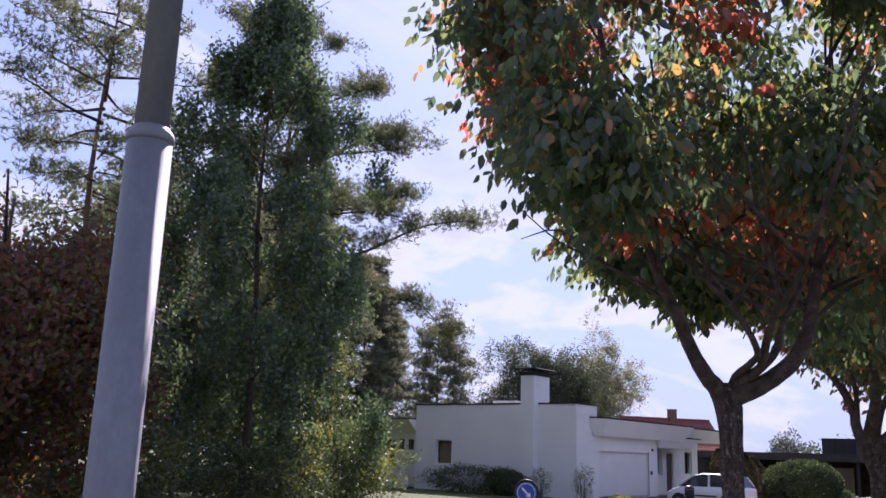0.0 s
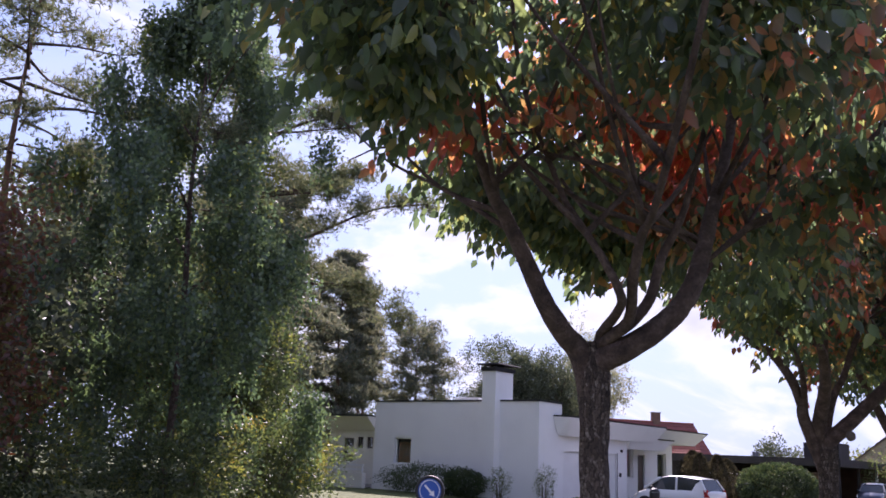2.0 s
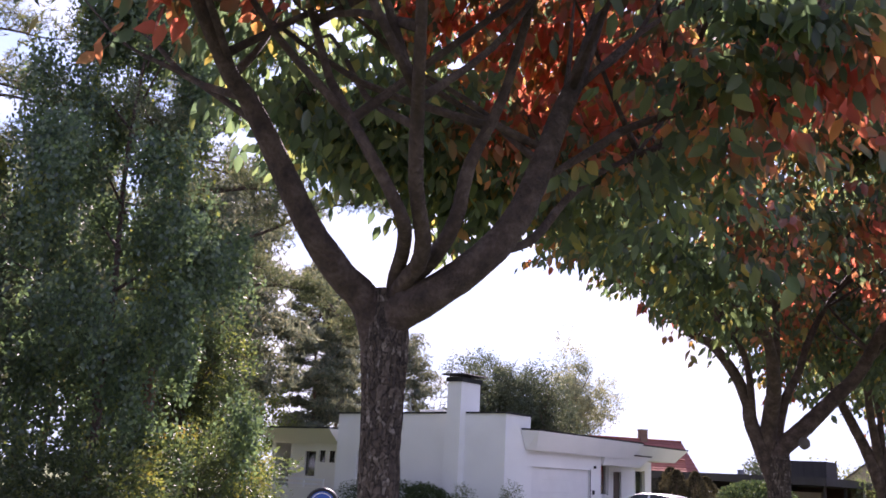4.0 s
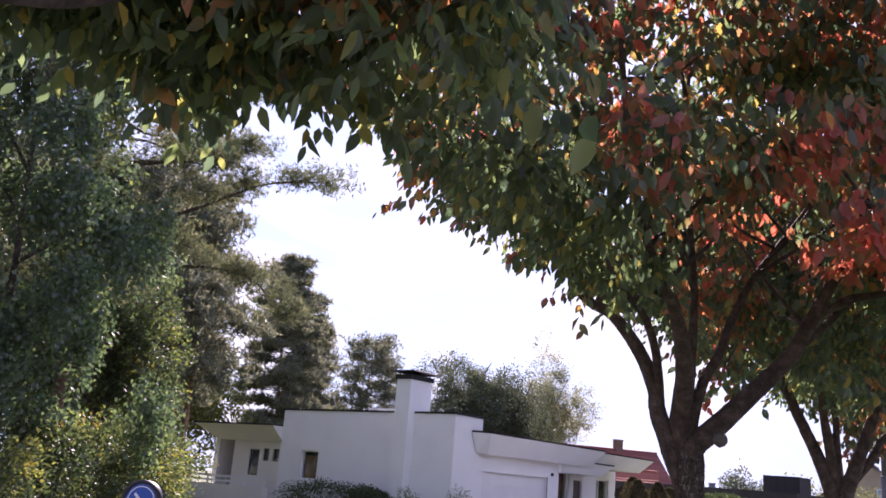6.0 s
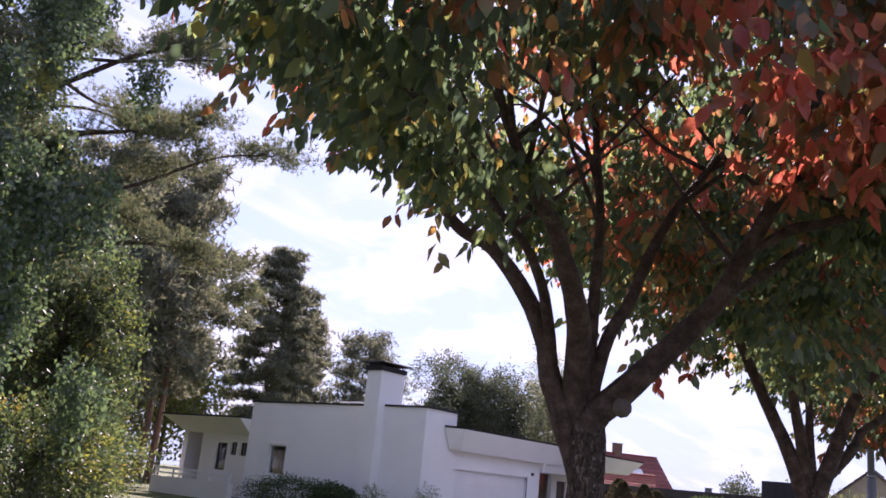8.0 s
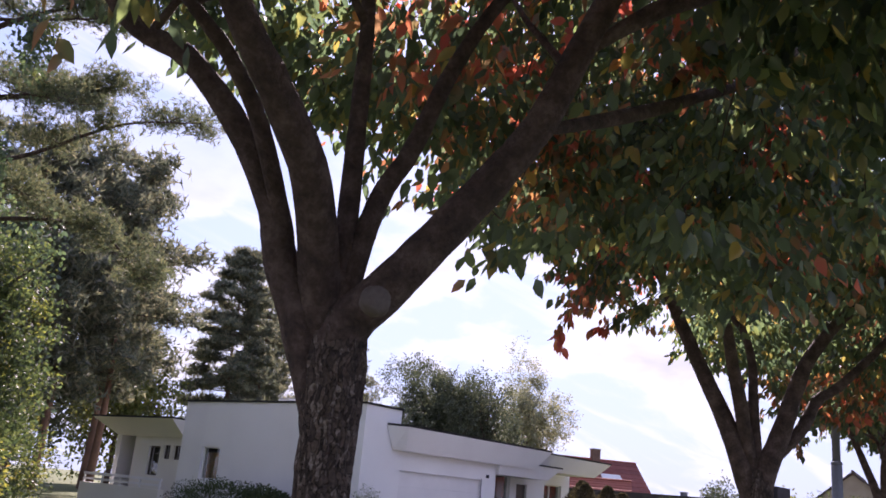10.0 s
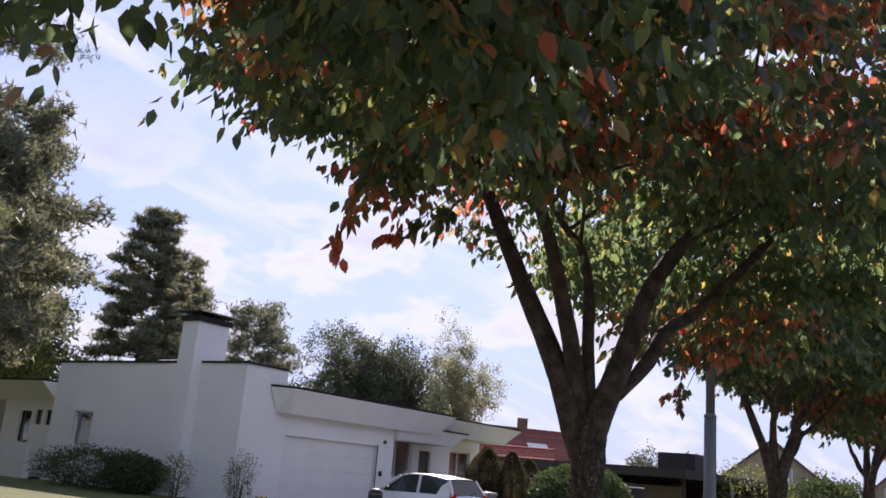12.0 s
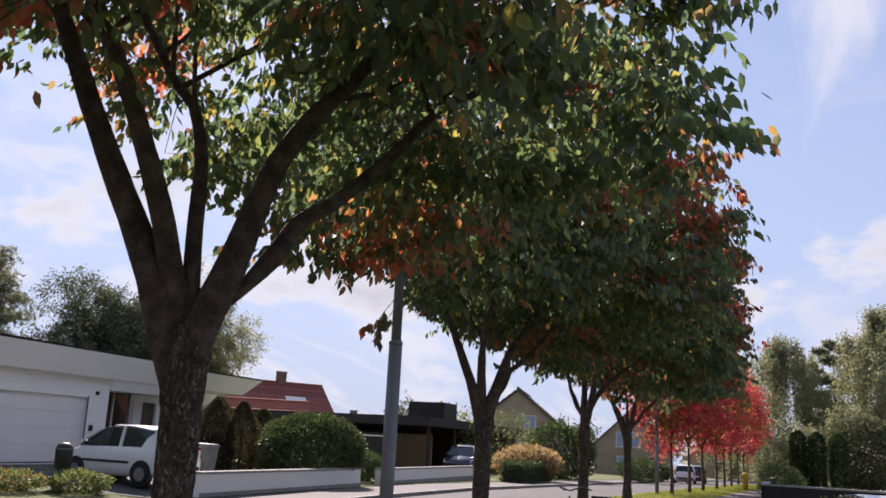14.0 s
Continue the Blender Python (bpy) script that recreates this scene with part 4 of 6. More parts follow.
def street_tree(at, limbs, floor, reach, top, seed, leaves, mat, fork, radius, label="", twigs=True, cut=None, leaf=0.125, scale=1.0, sprigs=(), turn=0.0, path_cut=0.22, heart=0.72):
    """A street cherry: bark-ridged trunk, rising limbs, side branches, and a crown of shoots with hanging leaves."""
    rnd, rng = random.Random(seed), np.random.default_rng(seed)
    base_z = ground_z(at[0], 2.5)
    t = thing("street_tree", (at[0], at[1], 0), label, "tree", "cherry trees along the street")
    zs = [base_z - 0.05, base_z + 0.08, base_z + 0.35, 0.7, 1.2, fork - 0.45, fork - 0.12, fork + 0.12]
    ra = [radius * k for k in (1.7, 1.4, 1.12, 1.02, 1.0, 1.04, 1.22, 0.9)]
    segs, g = (84 if twigs else 40), Geo()
    cols = [rnd.uniform(-0.03, 0.03) for _ in range(segs)]
    rows = 110 if twigs else 40
    for i in range(rows + 1):
        u = i / rows * (len(zs) - 1)
        k = min(int(u), len(zs) - 2)
        z, r = zs[k] + (zs[k + 1] - zs[k]) * (u - k), ra[k] + (ra[k + 1] - ra[k]) * (u - k)
        for s in range(segs):
            a = 2 * math.pi * s / segs
            q = r * (1 + cols[s] + 0.07 * noise.noise((math.cos(a) * 5 + seed, math.sin(a) * 5, z * 2.2)) + 0.17 * abs(noise.noise((math.cos(a) * 7, math.sin(a) * 7 + seed, z * 2.6))) - 0.05
                     + 0.08 * noise.noise((math.cos(a) * 14 + seed, math.sin(a) * 14, z * 9)) + 0.05 * abs(noise.noise((math.cos(a) * 9, math.sin(a) * 9 + seed, z * 24))))
            g.v.append((q * math.cos(a) + 0.015 * math.sin(z * 2 + seed), q * math.sin(a), z))
    g.f = [(i * segs + s, i * segs + (s + 1) % segs, (i + 1) * segs + (s + 1) % segs, (i + 1) * segs + s) for i in range(rows) for s in range(segs)]
    g.f.append(tuple(range(rows * segs, (rows + 1) * segs)))
    part("trunk", g, M_BARK, t, "dark ridged bark", smooth=True)
    hubs = []
    spin = Matrix.Rotation(turn, 3, "Z")
    for pts, r0, r1 in limbs:
        w = [spin @ Vector((p[0] * scale, p[1] * scale, fork + (p[2] - limbs[0][0][0][2]) * scale)) for p in pts]
        if math.hypot(w[0].x, w[0].y) < 0.2:
            w.insert(0, Vector((w[0].x * 0.2, w[0].y * 0.2, fork - 0.5)))
        last = w[-1]
        d = (last - w[-2]).normalized()
        far = min(1.0, max(0.3, (top - 1.2 - last.z) / 2.2))
        w.append(last + d * 0.7 * far + Vector((0, 0, 0.3 * far)))
        w.append(last + d * 1.3 * far + Vector((rnd.uniform(-.2, .2), rnd.uniform(-.2, .2), 1.0 * far)))
        s = spline(w, 4)
        m = len(s) - 1
        thin = max(0.012, r1 * scale * 0.35)
        gg = Geo().tube(s, [(r0 * scale * 0.84 + (thin - r0 * scale * 0.84) * (i / m) ** 0.9) * min(1.0, 0.45 + 0.14 * i) for i in range(m + 1)], 14, 0.045, rnd)
        lb = part("limb", gg, M_LIMB, t, smooth=True)
        hubs += s[len(s) // 2:]
        for k in range(7 if twigs else 4):
            i = rnd.randrange(int(len(s) * 0.55), len(s) - 1)
            p = s[i]
            a = rnd.uniform(0, 2 * math.pi)
            out = Vector((math.cos(a), math.sin(a), rnd.uniform(0.35, 1.1)))
            ln = rnd.uniform(0.8, 1.7)
            q = [p, p + out * ln * 0.4, p + out * ln * 0.8 + Vector((0, 0, rnd.uniform(-0.1, 0.3))), p + out * ln * 1.15 + Vector((0, 0, rnd.uniform(-0.25, 0.3)))]
            bg, bs = limb_geo(q, 0.024, 0.005, rnd, 6, 3)
            part("branch", bg, M_LIMB, lb, smooth=True)
            hubs += bs[3:]
    if cut:
        c = Vector(cut)
        nrm = Vector((-0.55, -0.8, 0.1)).normalized()
        part("pruning_scar", Geo().tube([c - nrm * 0.05, c - nrm * 0.008, c + nrm * 0.004], [0.07, 0.062, 0.04], 16, 0.07, rnd), M_CUT, t, "grey healed pruning scar", smooth=True)
    # pads of shoots: close along the underside and the rim, thinner inside
    per_shoot, shoots = 9, 5
    need, pads = leaves // (per_shoot * shoots), []
    while len(pads) < need:
        a, r = rng.uniform(0, 2 * math.pi), reach * math.sqrt(rng.uniform(0.0, 1.0))
        r *= 1 - path_cut * max(0.0, -math.sin(a))
        x, y = r * math.cos(a), r * math.sin(a)
        z = rng.uniform(2.9, top)
        edge = 1 + 0.10 * noise.noise((math.cos(a) * 2.2 + seed, math.sin(a) * 2.2, z * 0.9))
        if z > 5.2 and r > reach * edge * math.sqrt(max(0.0, 1 - ((z - 5.2) / (top - 5.2)) ** 2)):
            continue
        low = crown_floor(floor, x, y) + 0.10 + 0.30 * noise.noise((x * 0.9 + seed, y * 0.9, 3.0))
        if z < low:
            continue
        inner = min(z - low, (reach - r) * 1.3)
        if r < 1.35 and rng.random() < heart:
            continue
        if inner > 0.7 and rng.random() < (0.82 if z < 5.4 else 0.5):
            continue
        if noise.noise((x * 0.8 + seed * 3, y * 0.8, z * 1.5)) < 0.04 and rng.random() < 0.95:
            continue
        pads.append((x, y, z))
    hub = np.array(hubs)
    tw, Ps, As = Geo(), [], []

    def shoot_wood(a, b, r):
        n0 = len(tw.v)
        m = (np.array(a) + b) / 2 + (0, 0, 0.06)
        for q, rr in ((a, r), (m, r * 0.75), (b, r * 0.45)):
            for s in range(3):
                tw.v.append((q[0] + rr * math.cos(s * 2.1), q[1] + rr * math.sin(s * 2.1), q[2]))
        tw.f.extend((n0 + 3 * i + s, n0 + 3 * i + (s + 1) % 3, n0 + 3 * i + 3 + (s + 1) % 3, n0 + 3 * i + 3 + s) for i in (0, 1) for s in range(3))

    knots = hub.copy()
    gap = [((hub - np.array(p)) ** 2).sum(1).min() for p in pads]
    for k, p in enumerate(p for _, p in sorted(zip(gap, pads))):
        pv = np.array(p)
        h = knots[np.argmin(((knots - pv) ** 2).sum(1))]
        knots = np.vstack([knots, pv])
        if np.linalg.norm(h - pv) < 1.5 and (twigs or k % 3 == 0):
            shoot_wood(h, pv, 0.007)
        out = math.atan2(p[1] - h[1], p[0] - h[0])
        for _ in range(shoots):
            b = out + rng.normal() * 1.1
            way = np.array((math.cos(b), math.sin(b), rng.normal() * 0.2))
            Q, A = leaf_spray(rng, pv + rng.normal(size=3) * (0.16, 0.16, 0.09), way, rng.uniform(0.25, 0.5), per_shoot)
            Ps.append(Q)
            As.append(A)
    for p in sprigs:
        pv = np.array(p)
        h = hub[np.argmin(((hub - pv) ** 2).sum(1))]
        shoot_wood(h, pv, 0.012)
        for u in (0.78, 0.9, 1.0):
            way = unit((pv - h)[None])[0] + rng.normal(size=3) * (0.3, 0.3, 0.1)
            Q, A = leaf_spray(rng, h + (pv - h) * u + (0, 0, 0.05), way, 0.16, 10)
            Ps.append(Q)
            As.append(A)
    part("twig_growth", tw, M_LIMB, t, kind="stuff")
    P, A = np.concatenate(Ps), np.concatenate(As)
    n = len(P)
    size = rng.uniform(0.7, 1.25, n) * leaf
    part("crown", (broad_leaf_mesh if twigs else leaf_mesh)("crown", mat, P, A, size, size * 0.54, rng), mat, t, "dark green leaves turning orange and red in patches", kind="stuff")
    return t


LAB = "street cherry with forked limbs and dark green leaves turning red"
street_tree((9.25, 1.70), LIMBS_1, FLOOR_1, 2.75, 7.4, 11, 40000, M_LEAF[0], 2.59, 0.092, LAB, heart=0.82)
street_tree((16.88, 2.32), LIMBS_2, FLOOR_2, 4.0, 8.0, 23, 60000, M_LEAF[1], 2.29, 0.118, LAB, cut=(-0.20, -0.40, 2.40))
street_tree((24.1, 2.7), LIMBS_3, FLOOR_3, 3.75, 8.2, 37, 54000, M_LEAF[2], 2.08, 0.128, LAB, sprigs=[(-2.04, 1.44, 3.40), (-2.21, 1.05, 3.83), (-1.62, 1.12, 3.53), (-1.37, 0.92, 3.68), (-2.6, 0.75, 3.6)], path_cut=0.08, heart=0.35)
street_tree((33.3, 3.15), LIMBS_3, FLOOR_3, 3.95, 9.2, 41, 56000, M_LEAF_FAR, 2.0, 0.130, LAB, twigs=False, leaf=0.15, scale=0.8, path_cut=0.03, heart=0.3, turn=0.25, sprigs=[(-2.6, 0.9, 3.0), (-2.1, 1.2, 3.2)])
street_tree((41.5, 2.8), LIMBS_3, FLOOR_3, 3.85, 9.8, 53, 54000, M_LEAF_DEEP, 2.05, 0.125, LAB, twigs=False, leaf=0.17, scale=0.85, path_cut=0.03, heart=0.3, turn=1.5)
street_tree((50.5, 2.75), LIMBS_3, FLOOR_3, 3.85, 9.6, 67, 50000, M_LEAF_FAR, 2.1, 0.13, LAB, twigs=False, leaf=0.17, scale=0.85, path_cut=0.03, heart=0.3, turn=-1.0)


def plain_trunk(t, pts, r0, r1, mat, rnd, segs=10):
    g, s = limb_geo(pts, r0, r1, rnd, segs)
    part("trunk", g, mat, t, smooth=True)
    return s


def red_tree(at, seed, size):
    rnd, rng = random.Random(seed), np.random.default_rng(seed)
    z0 = ground_z(at[0], 2.5)
    t = thing("red_tree", (*at, z0), "small street tree in full scarlet autumn leaf", "tree", "scarlet trees along the street")
    plain_trunk(t, [(0, 0, -0.05), (0.02, 0, 1.0), (0, 0.03, 2.0), (0.05, 0, 5.0)], 0.1, 0.03, M_LIMB, rnd, 8)
    for k in range(5):
        a = k * 1.26 + rnd.random()
        g, _ = limb_geo([(0, 0, 2.0 + 0.12 * k), (0.6 * math.cos(a), 0.6 * math.sin(a), 3.4), (1.3 * math.cos(a), 1.3 * math.sin(a), 4.8)], 0.04, 0.008, rnd, 5, 3)
        part("limb", g, M_LIMB, t)
    n = 7600
    c = []
    while len(c) < n // 10:
        p = rng.normal(size=3)
        p = p / np.linalg.norm(p) * rng.uniform(0.35, 1) ** 0.5
        e = 1 + 0.6 * noise.noise((p[0] * 1.8 + seed, p[1] * 1.8, p[2] * 1.8))
        c.append((p[0] * 2.1 * size * e, p[1] * 2.1 * size * e, 4.7 * size + p[2] * 2.5 * size * e))
    C = np.array(c)
    n = len(C) * 10
    P = np.repeat(C, 10, 0) + rng.normal(size=(n, 3)) * 0.16
    part("crown", leaf_mesh("crown", M_LEAF_RED, P, rng.normal(size=(n, 3)) + (0, 0, -0.5), rng.uniform(0.15, 0.24, n), 0.11, rng), M_LEAF_RED, t, "scarlet leaves", kind="stuff")


for i, (x, y, s) in enumerate([(60, 1.9, 1.0), (64, 1.35, 1.05), (69, 0.9, 1.1), (76, 0.35, 1.1), (83, 0.0, 1.1), (90, -0.4, 1.15), (98, -0.9, 1.15), (107, -1.4, 1.2)]):
    red_tree((x, y), 100 + i, s)


def weeping_birch(at, height, radius, seed, strands, mat, label, leaf=0.07, step=0.085, hang=(0.8, 2.8), spread=1.0, low=0.12, bark=None):
    """A birch: pale trunk, rising limbs, and hanging strands of small leaves."""
    rnd, rng = random.Random(seed), np.random.default_rng(seed)
    z0 = ground_z(*at)
    t = thing("birch_tree", (*at, z0), label, "tree")
    s = plain_trunk(t, [(0, 0, -0.1), (0.1, 0.1, height * 0.3), (-0.1, 0.2, height * 0.6), (0.1, 0, height * 0.97)], height * 0.008, 0.03, bark or M_BIRCH_BARK, rnd, 12)
    for k in range(11):
        h = height * (0.22 + 0.066 * k)
        a = k * 2.4 + rnd.random()
        r = radius * (0.95 - 0.5 * k / 11)
        g, _ = limb_geo([(0, 0, h), (r * .4 * math.cos(a), r * .4 * math.sin(a), h + 1.2), (r * .85 * math.cos(a), r * .85 * math.sin(a), h + 1.9)], 0.07 - 0.004 * k, 0.012, rnd, 6, 4)
        part("limb", g, M_LIMB, t, smooth=True)
    Ps, clumps = [], []
    while len(clumps) < max(130, strands // 55):
        u = rng.uniform(low, 1.0)
        r = radius * spread * (1.0 if u < 0.45 else max(0.2, 1 - ((u - 0.45) / 0.56) ** 2.2))
        a = rng.uniform(0, 2 * math.pi)
        r *= math.sqrt(rng.uniform(0.02, 1)) * (1 + 0.35 * noise.noise((math.cos(a) * 1.7 + seed, math.sin(a) * 1.7, u * 4)))
        clumps.append((r * math.cos(a), r * math.sin(a), u * height))
    tight = radius * 0.065
    for _ in range(strands):
        c = clumps[rng.integers(0, len(clumps))]
        top = np.array(c) + rng.normal(size=3) * (tight, tight, tight * 0.9)
        ln = min(rng.uniform(*hang), max(0.3, top[2] - 0.4))
        m = max(4, int(ln / step))
        q = np.linspace(0, 1, m)[:, None]
        Ps.append(top + q * np.array((rng.normal() * 0.12, rng.normal() * 0.12, -ln)) + rng.normal(size=(m, 3)) * (0.06, 0.06, 0.03))
    P = np.concatenate(Ps)
    n = len(P)
    A = rng.normal(size=(n, 3)) * 0.55 + (0, 0, -0.7)
    part("crown", leaf_mesh("crown", mat, P, A, rng.uniform(0.7, 1.3, n) * leaf, leaf * 0.7, rng, 0.1), mat, t, kind="stuff")
    return t


def pine(at, height, radius, seed, tufts, mat, label, bare=0.45, tip=None, name="pine_tree", full=False, tuft=0.16, per=7, width=0.018, boughs=22, loose=0.14):
    """A pine: tall trunk, crooked boughs with side branchlets, and needle tufts in flat pads at their ends."""
    rnd, rng = random.Random(seed), np.random.default_rng(seed)
    z0 = ground_z(*at)
    t = thing(name, (*at, z0), label, "tree")
    plain_trunk(t, [(0, 0, -0.1), (0.15, 0, height * .3), (-0.1, 0.15, height * .6), (0.1, 0, height * .98)], height * 0.013, 0.03, M_PINE_BARK, rnd, 10)
    pads, odds, side = [], [], Geo()

    def branchlets(line, spread, count):
        """Side shoots along a bough; their outer halves carry the needles."""
        for _ in range(count):
            u = rnd.uniform(0.3, 1.0) ** 0.7
            q = line[min(int(u * len(line)), len(line) - 1)]
            o = Vector((rnd.uniform(-1, 1), rnd.uniform(-1, 1), rnd.uniform(-0.12, 0.5))) * spread * rnd.uniform(0.5, 1.1)
            line2 = [q, q + o * 0.5 + Vector((0, 0, -0.04)), q + o + Vector((0, 0, 0.08 * spread))]
            side.tube(line2, [0.012 + 0.004 * spread, 0.010, 0.004], 3)
            for k in (0.45, 0.7, 0.9, 1.0):
                pads.append(q + o * k + Vector((0, 0, 0.04)))
                odds.append(0.5 + k)

    for k in range(boughs):
        u = bare + (0.98 - bare) * (k + rnd.random() * 0.6) / boughs
        a = k * 2.399 + rnd.uniform(-.4, .4)
        q = (u - bare) / (1 - bare)
        if full:
            q = (math.floor(q * 15) + 0.5) / 15 + rnd.uniform(-0.012, 0.012)
            u = bare + (0.98 - bare) * q
        shape = (1.1 - 0.38 * q - 1.1 * max(0.0, q - 0.6) ** 1.5) if full else ((0.45 + 1.6 * q) if q < 0.3 else (1.1 - (q - 0.3) ** 1.4 * 1.15))
        r = radius * max(0.16, shape) * rnd.uniform(0.6, 1.1)
        h = u * height
        d = Vector((math.cos(a), math.sin(a), 0))
        drop = (-0.10 + 0.28 * q) * r
        pts = [(0, 0, h), d * r * .35 + Vector((0, 0, h + drop * .3 + rnd.uniform(-.2, .2))), d * r * .7 + Vector((0, 0, h + drop + rnd.uniform(-.2, .3))), d * r + Vector((0, 0, h + drop * 1.8))]
        g, sp = limb_geo(pts, 0.012 + 0.014 * r, 0.008, rnd, 5, 3, 0.1)
        part("bough", g, M_LIMB, t, smooth=True)
        branchlets(sp, 0.25 + 0.24 * r, int(5 + 3 * r))
    for pts in tip or ():
        g, sp = limb_geo(pts, 0.1, 0.012, rnd, 6, 5, 0.1)
        part("bough", g, M_LIMB, t, smooth=True)
        branchlets(sp, 0.95, 34)
    part("branchlet_growth", side, M_LIMB, t, kind="stuff")
    pads, odds = np.array(pads), np.array(odds)
    i = rng.choice(len(pads), tufts, p=odds / odds.sum())
    C = pads[i] + rng.normal(size=(tufts, 3)) * (loose, loose, loose * (0.45 if full else 0.75))
    n = tufts * per
    P = np.repeat(C, per, 0) + rng.normal(size=(n, 3)) * 0.02
    A = rng.normal(size=(n, 3)) + (0, 0, 0.45)
    part("crown", blade_mesh("crown", mat, P, A, rng.uniform(0.7, 1.3, n) * tuft, width, rng), mat, t, kind="stuff")
    return t


def leafy_tree(at, height, radius, seed, leaves, mat, label, leaf=0.25, low=0.2, name="leafy_tree", bark=None, gap=-0.16, squash=1.0):
    rnd, rng = random.Random(seed), np.random.default_rng(seed)
    z0 = ground_z(*at)
    t = thing(name, (*at, z0), label, "tree")
    plain_trunk(t, [(0, 0, -0.1), (0.1, 0, height * .3), (0, 0.1, height * .55), (0, 0, height * .9)], height * 0.018, 0.03, bark or M_LIMB, rnd, 9)
    for k in range(8):
        a, h = k * 2.4, height * (0.2 + 0.07 * k)
        r = radius * 0.75
        g, _ = limb_geo([(0, 0, h), (r * .5 * math.cos(a), r * .5 * math.sin(a), h + height * .1), (r * math.cos(a), r * math.sin(a), h + height * .2)], 0.012 * height * .7, 0.02, rnd, 6, 3)
        part("limb", g, M_LIMB, t)
    c, per = [], 12
    lobes = rng.normal(size=(16, 3))
    lobes /= np.linalg.norm(lobes, axis=1)[:, None]
    while len(c) < leaves // per:
        k = rng.integers(0, 16)
        p = rng.normal(size=3)
        p = lobes[k] * (0.62 + 0.12 * (k % 3)) * (0.45 if rng.random() < 0.3 else 1.0) + p / np.linalg.norm(p) * 0.40 * rng.uniform(0.2, 1) ** 0.4
        e = 1 + 0.33 * noise.noise((p[0] * 1.9 + seed, p[1] * 1.9, p[2] * 1.9)) + 0.2 * noise.noise((p[0] * 5, p[1] * 5 + seed, p[2] * 5))
        q = np.array((p[0] * radius * e, p[1] * radius * e, height * (low + (1 - low) * (0.5 + 0.5 * p[2] * e * squash))))
        if noise.noise((q[0] * 3.2 / radius + seed, q[1] * 3.2 / radius, q[2] * 3.2 / radius)) < gap:
            continue
        c.append(q)
    C = np.array(c)
    n = len(C) * per
    P = np.repeat(C, per, 0) + rng.normal(size=(n, 3)) * leaf * 1.15
    part("crown", leaf_mesh("crown", mat, P, rng.normal(size=(n, 3)) + (0, 0, -0.3), rng.uniform(0.7, 1.3, n) * leaf, leaf * 0.6, rng, 0.15), mat, t, kind="stuff")
    return t


# the group of tall trees over the road
weeping_birch((19.3, 21.4), 17.5, 4.2, 5, 7000, M_BIRCH, "tall weeping birch with dense hanging green and yellow strands", hang=(0.4, 1.7), leaf=0.145, bark=M_LIMB)
pine((22.6, 24.2), 19.0, 5.0, 8, 22000, M_PINE, "old pine with long crooked boughs and grey-green needles", 0.35,
     [[(0, 0, 8.5), (1.6, -2.2, 9.0), (3.2, -4.2, 10.2), (4.7, -5.5, 10.6)], [(0, 0, 10.5), (1.6, -1.5, 10.9), (3.0, -2.4, 11.5), (4.0, -2.9, 11.9)],
      [(0, 0, 6.5), (1.8, -2.0, 7.4), (3.4, -3.8, 7.3), (4.3, -4.6, 6.2)], [(0, 0, 12), (1.5, -1.4, 13.4), (2.6, -2.3, 14.0), (3.4, -2.9, 14.2)]], tuft=0.15, width=0.024, per=6, boughs=34, loose=0.2)
pine((15.5, 25.7), 17.5, 4.2, 9, 5200, M_PINE, "tall pine with a bare orange-brown upper trunk", 0.52, tuft=0.2, width=0.035, per=5, boughs=30, loose=0.24)
pine((9.5, 31.0), 17.0, 3.4, 19, 3800, M_PINE, "tall pine standing among other trees", 0.5, tuft=0.2, width=0.035, per=5, boughs=30, loose=0.24)
leafy_tree((9.4, 17.4), 7.6, 3.4, 12, 34000, M_MAPLE, "maple with dark red-brown autumn leaves", 0.16, 0.02, "maple_tree")
leafy_tree((26.6, 28.0), 10.5, 2.7, 13, 26000, M_UNDER, "young leafy tree beside the white house", 0.15, 0.02, gap=-0.02)

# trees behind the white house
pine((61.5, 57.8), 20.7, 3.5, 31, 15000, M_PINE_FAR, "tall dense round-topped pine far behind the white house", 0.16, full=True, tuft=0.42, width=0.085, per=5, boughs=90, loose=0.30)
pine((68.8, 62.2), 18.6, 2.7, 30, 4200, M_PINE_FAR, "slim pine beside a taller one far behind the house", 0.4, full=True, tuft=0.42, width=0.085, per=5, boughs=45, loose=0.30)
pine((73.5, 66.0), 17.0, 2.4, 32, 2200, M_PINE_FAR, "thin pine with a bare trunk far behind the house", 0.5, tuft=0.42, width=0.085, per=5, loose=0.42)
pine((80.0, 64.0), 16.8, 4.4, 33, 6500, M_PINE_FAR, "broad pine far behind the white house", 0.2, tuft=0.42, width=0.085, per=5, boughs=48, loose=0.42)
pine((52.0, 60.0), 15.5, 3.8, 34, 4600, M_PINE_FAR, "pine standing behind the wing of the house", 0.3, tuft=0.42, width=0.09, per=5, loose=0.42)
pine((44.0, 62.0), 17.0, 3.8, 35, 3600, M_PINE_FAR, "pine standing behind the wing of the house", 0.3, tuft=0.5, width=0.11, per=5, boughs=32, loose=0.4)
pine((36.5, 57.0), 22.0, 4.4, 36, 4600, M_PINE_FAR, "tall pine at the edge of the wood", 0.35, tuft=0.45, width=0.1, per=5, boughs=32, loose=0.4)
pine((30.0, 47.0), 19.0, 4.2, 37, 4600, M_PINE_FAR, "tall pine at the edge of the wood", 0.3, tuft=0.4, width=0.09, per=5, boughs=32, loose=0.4)
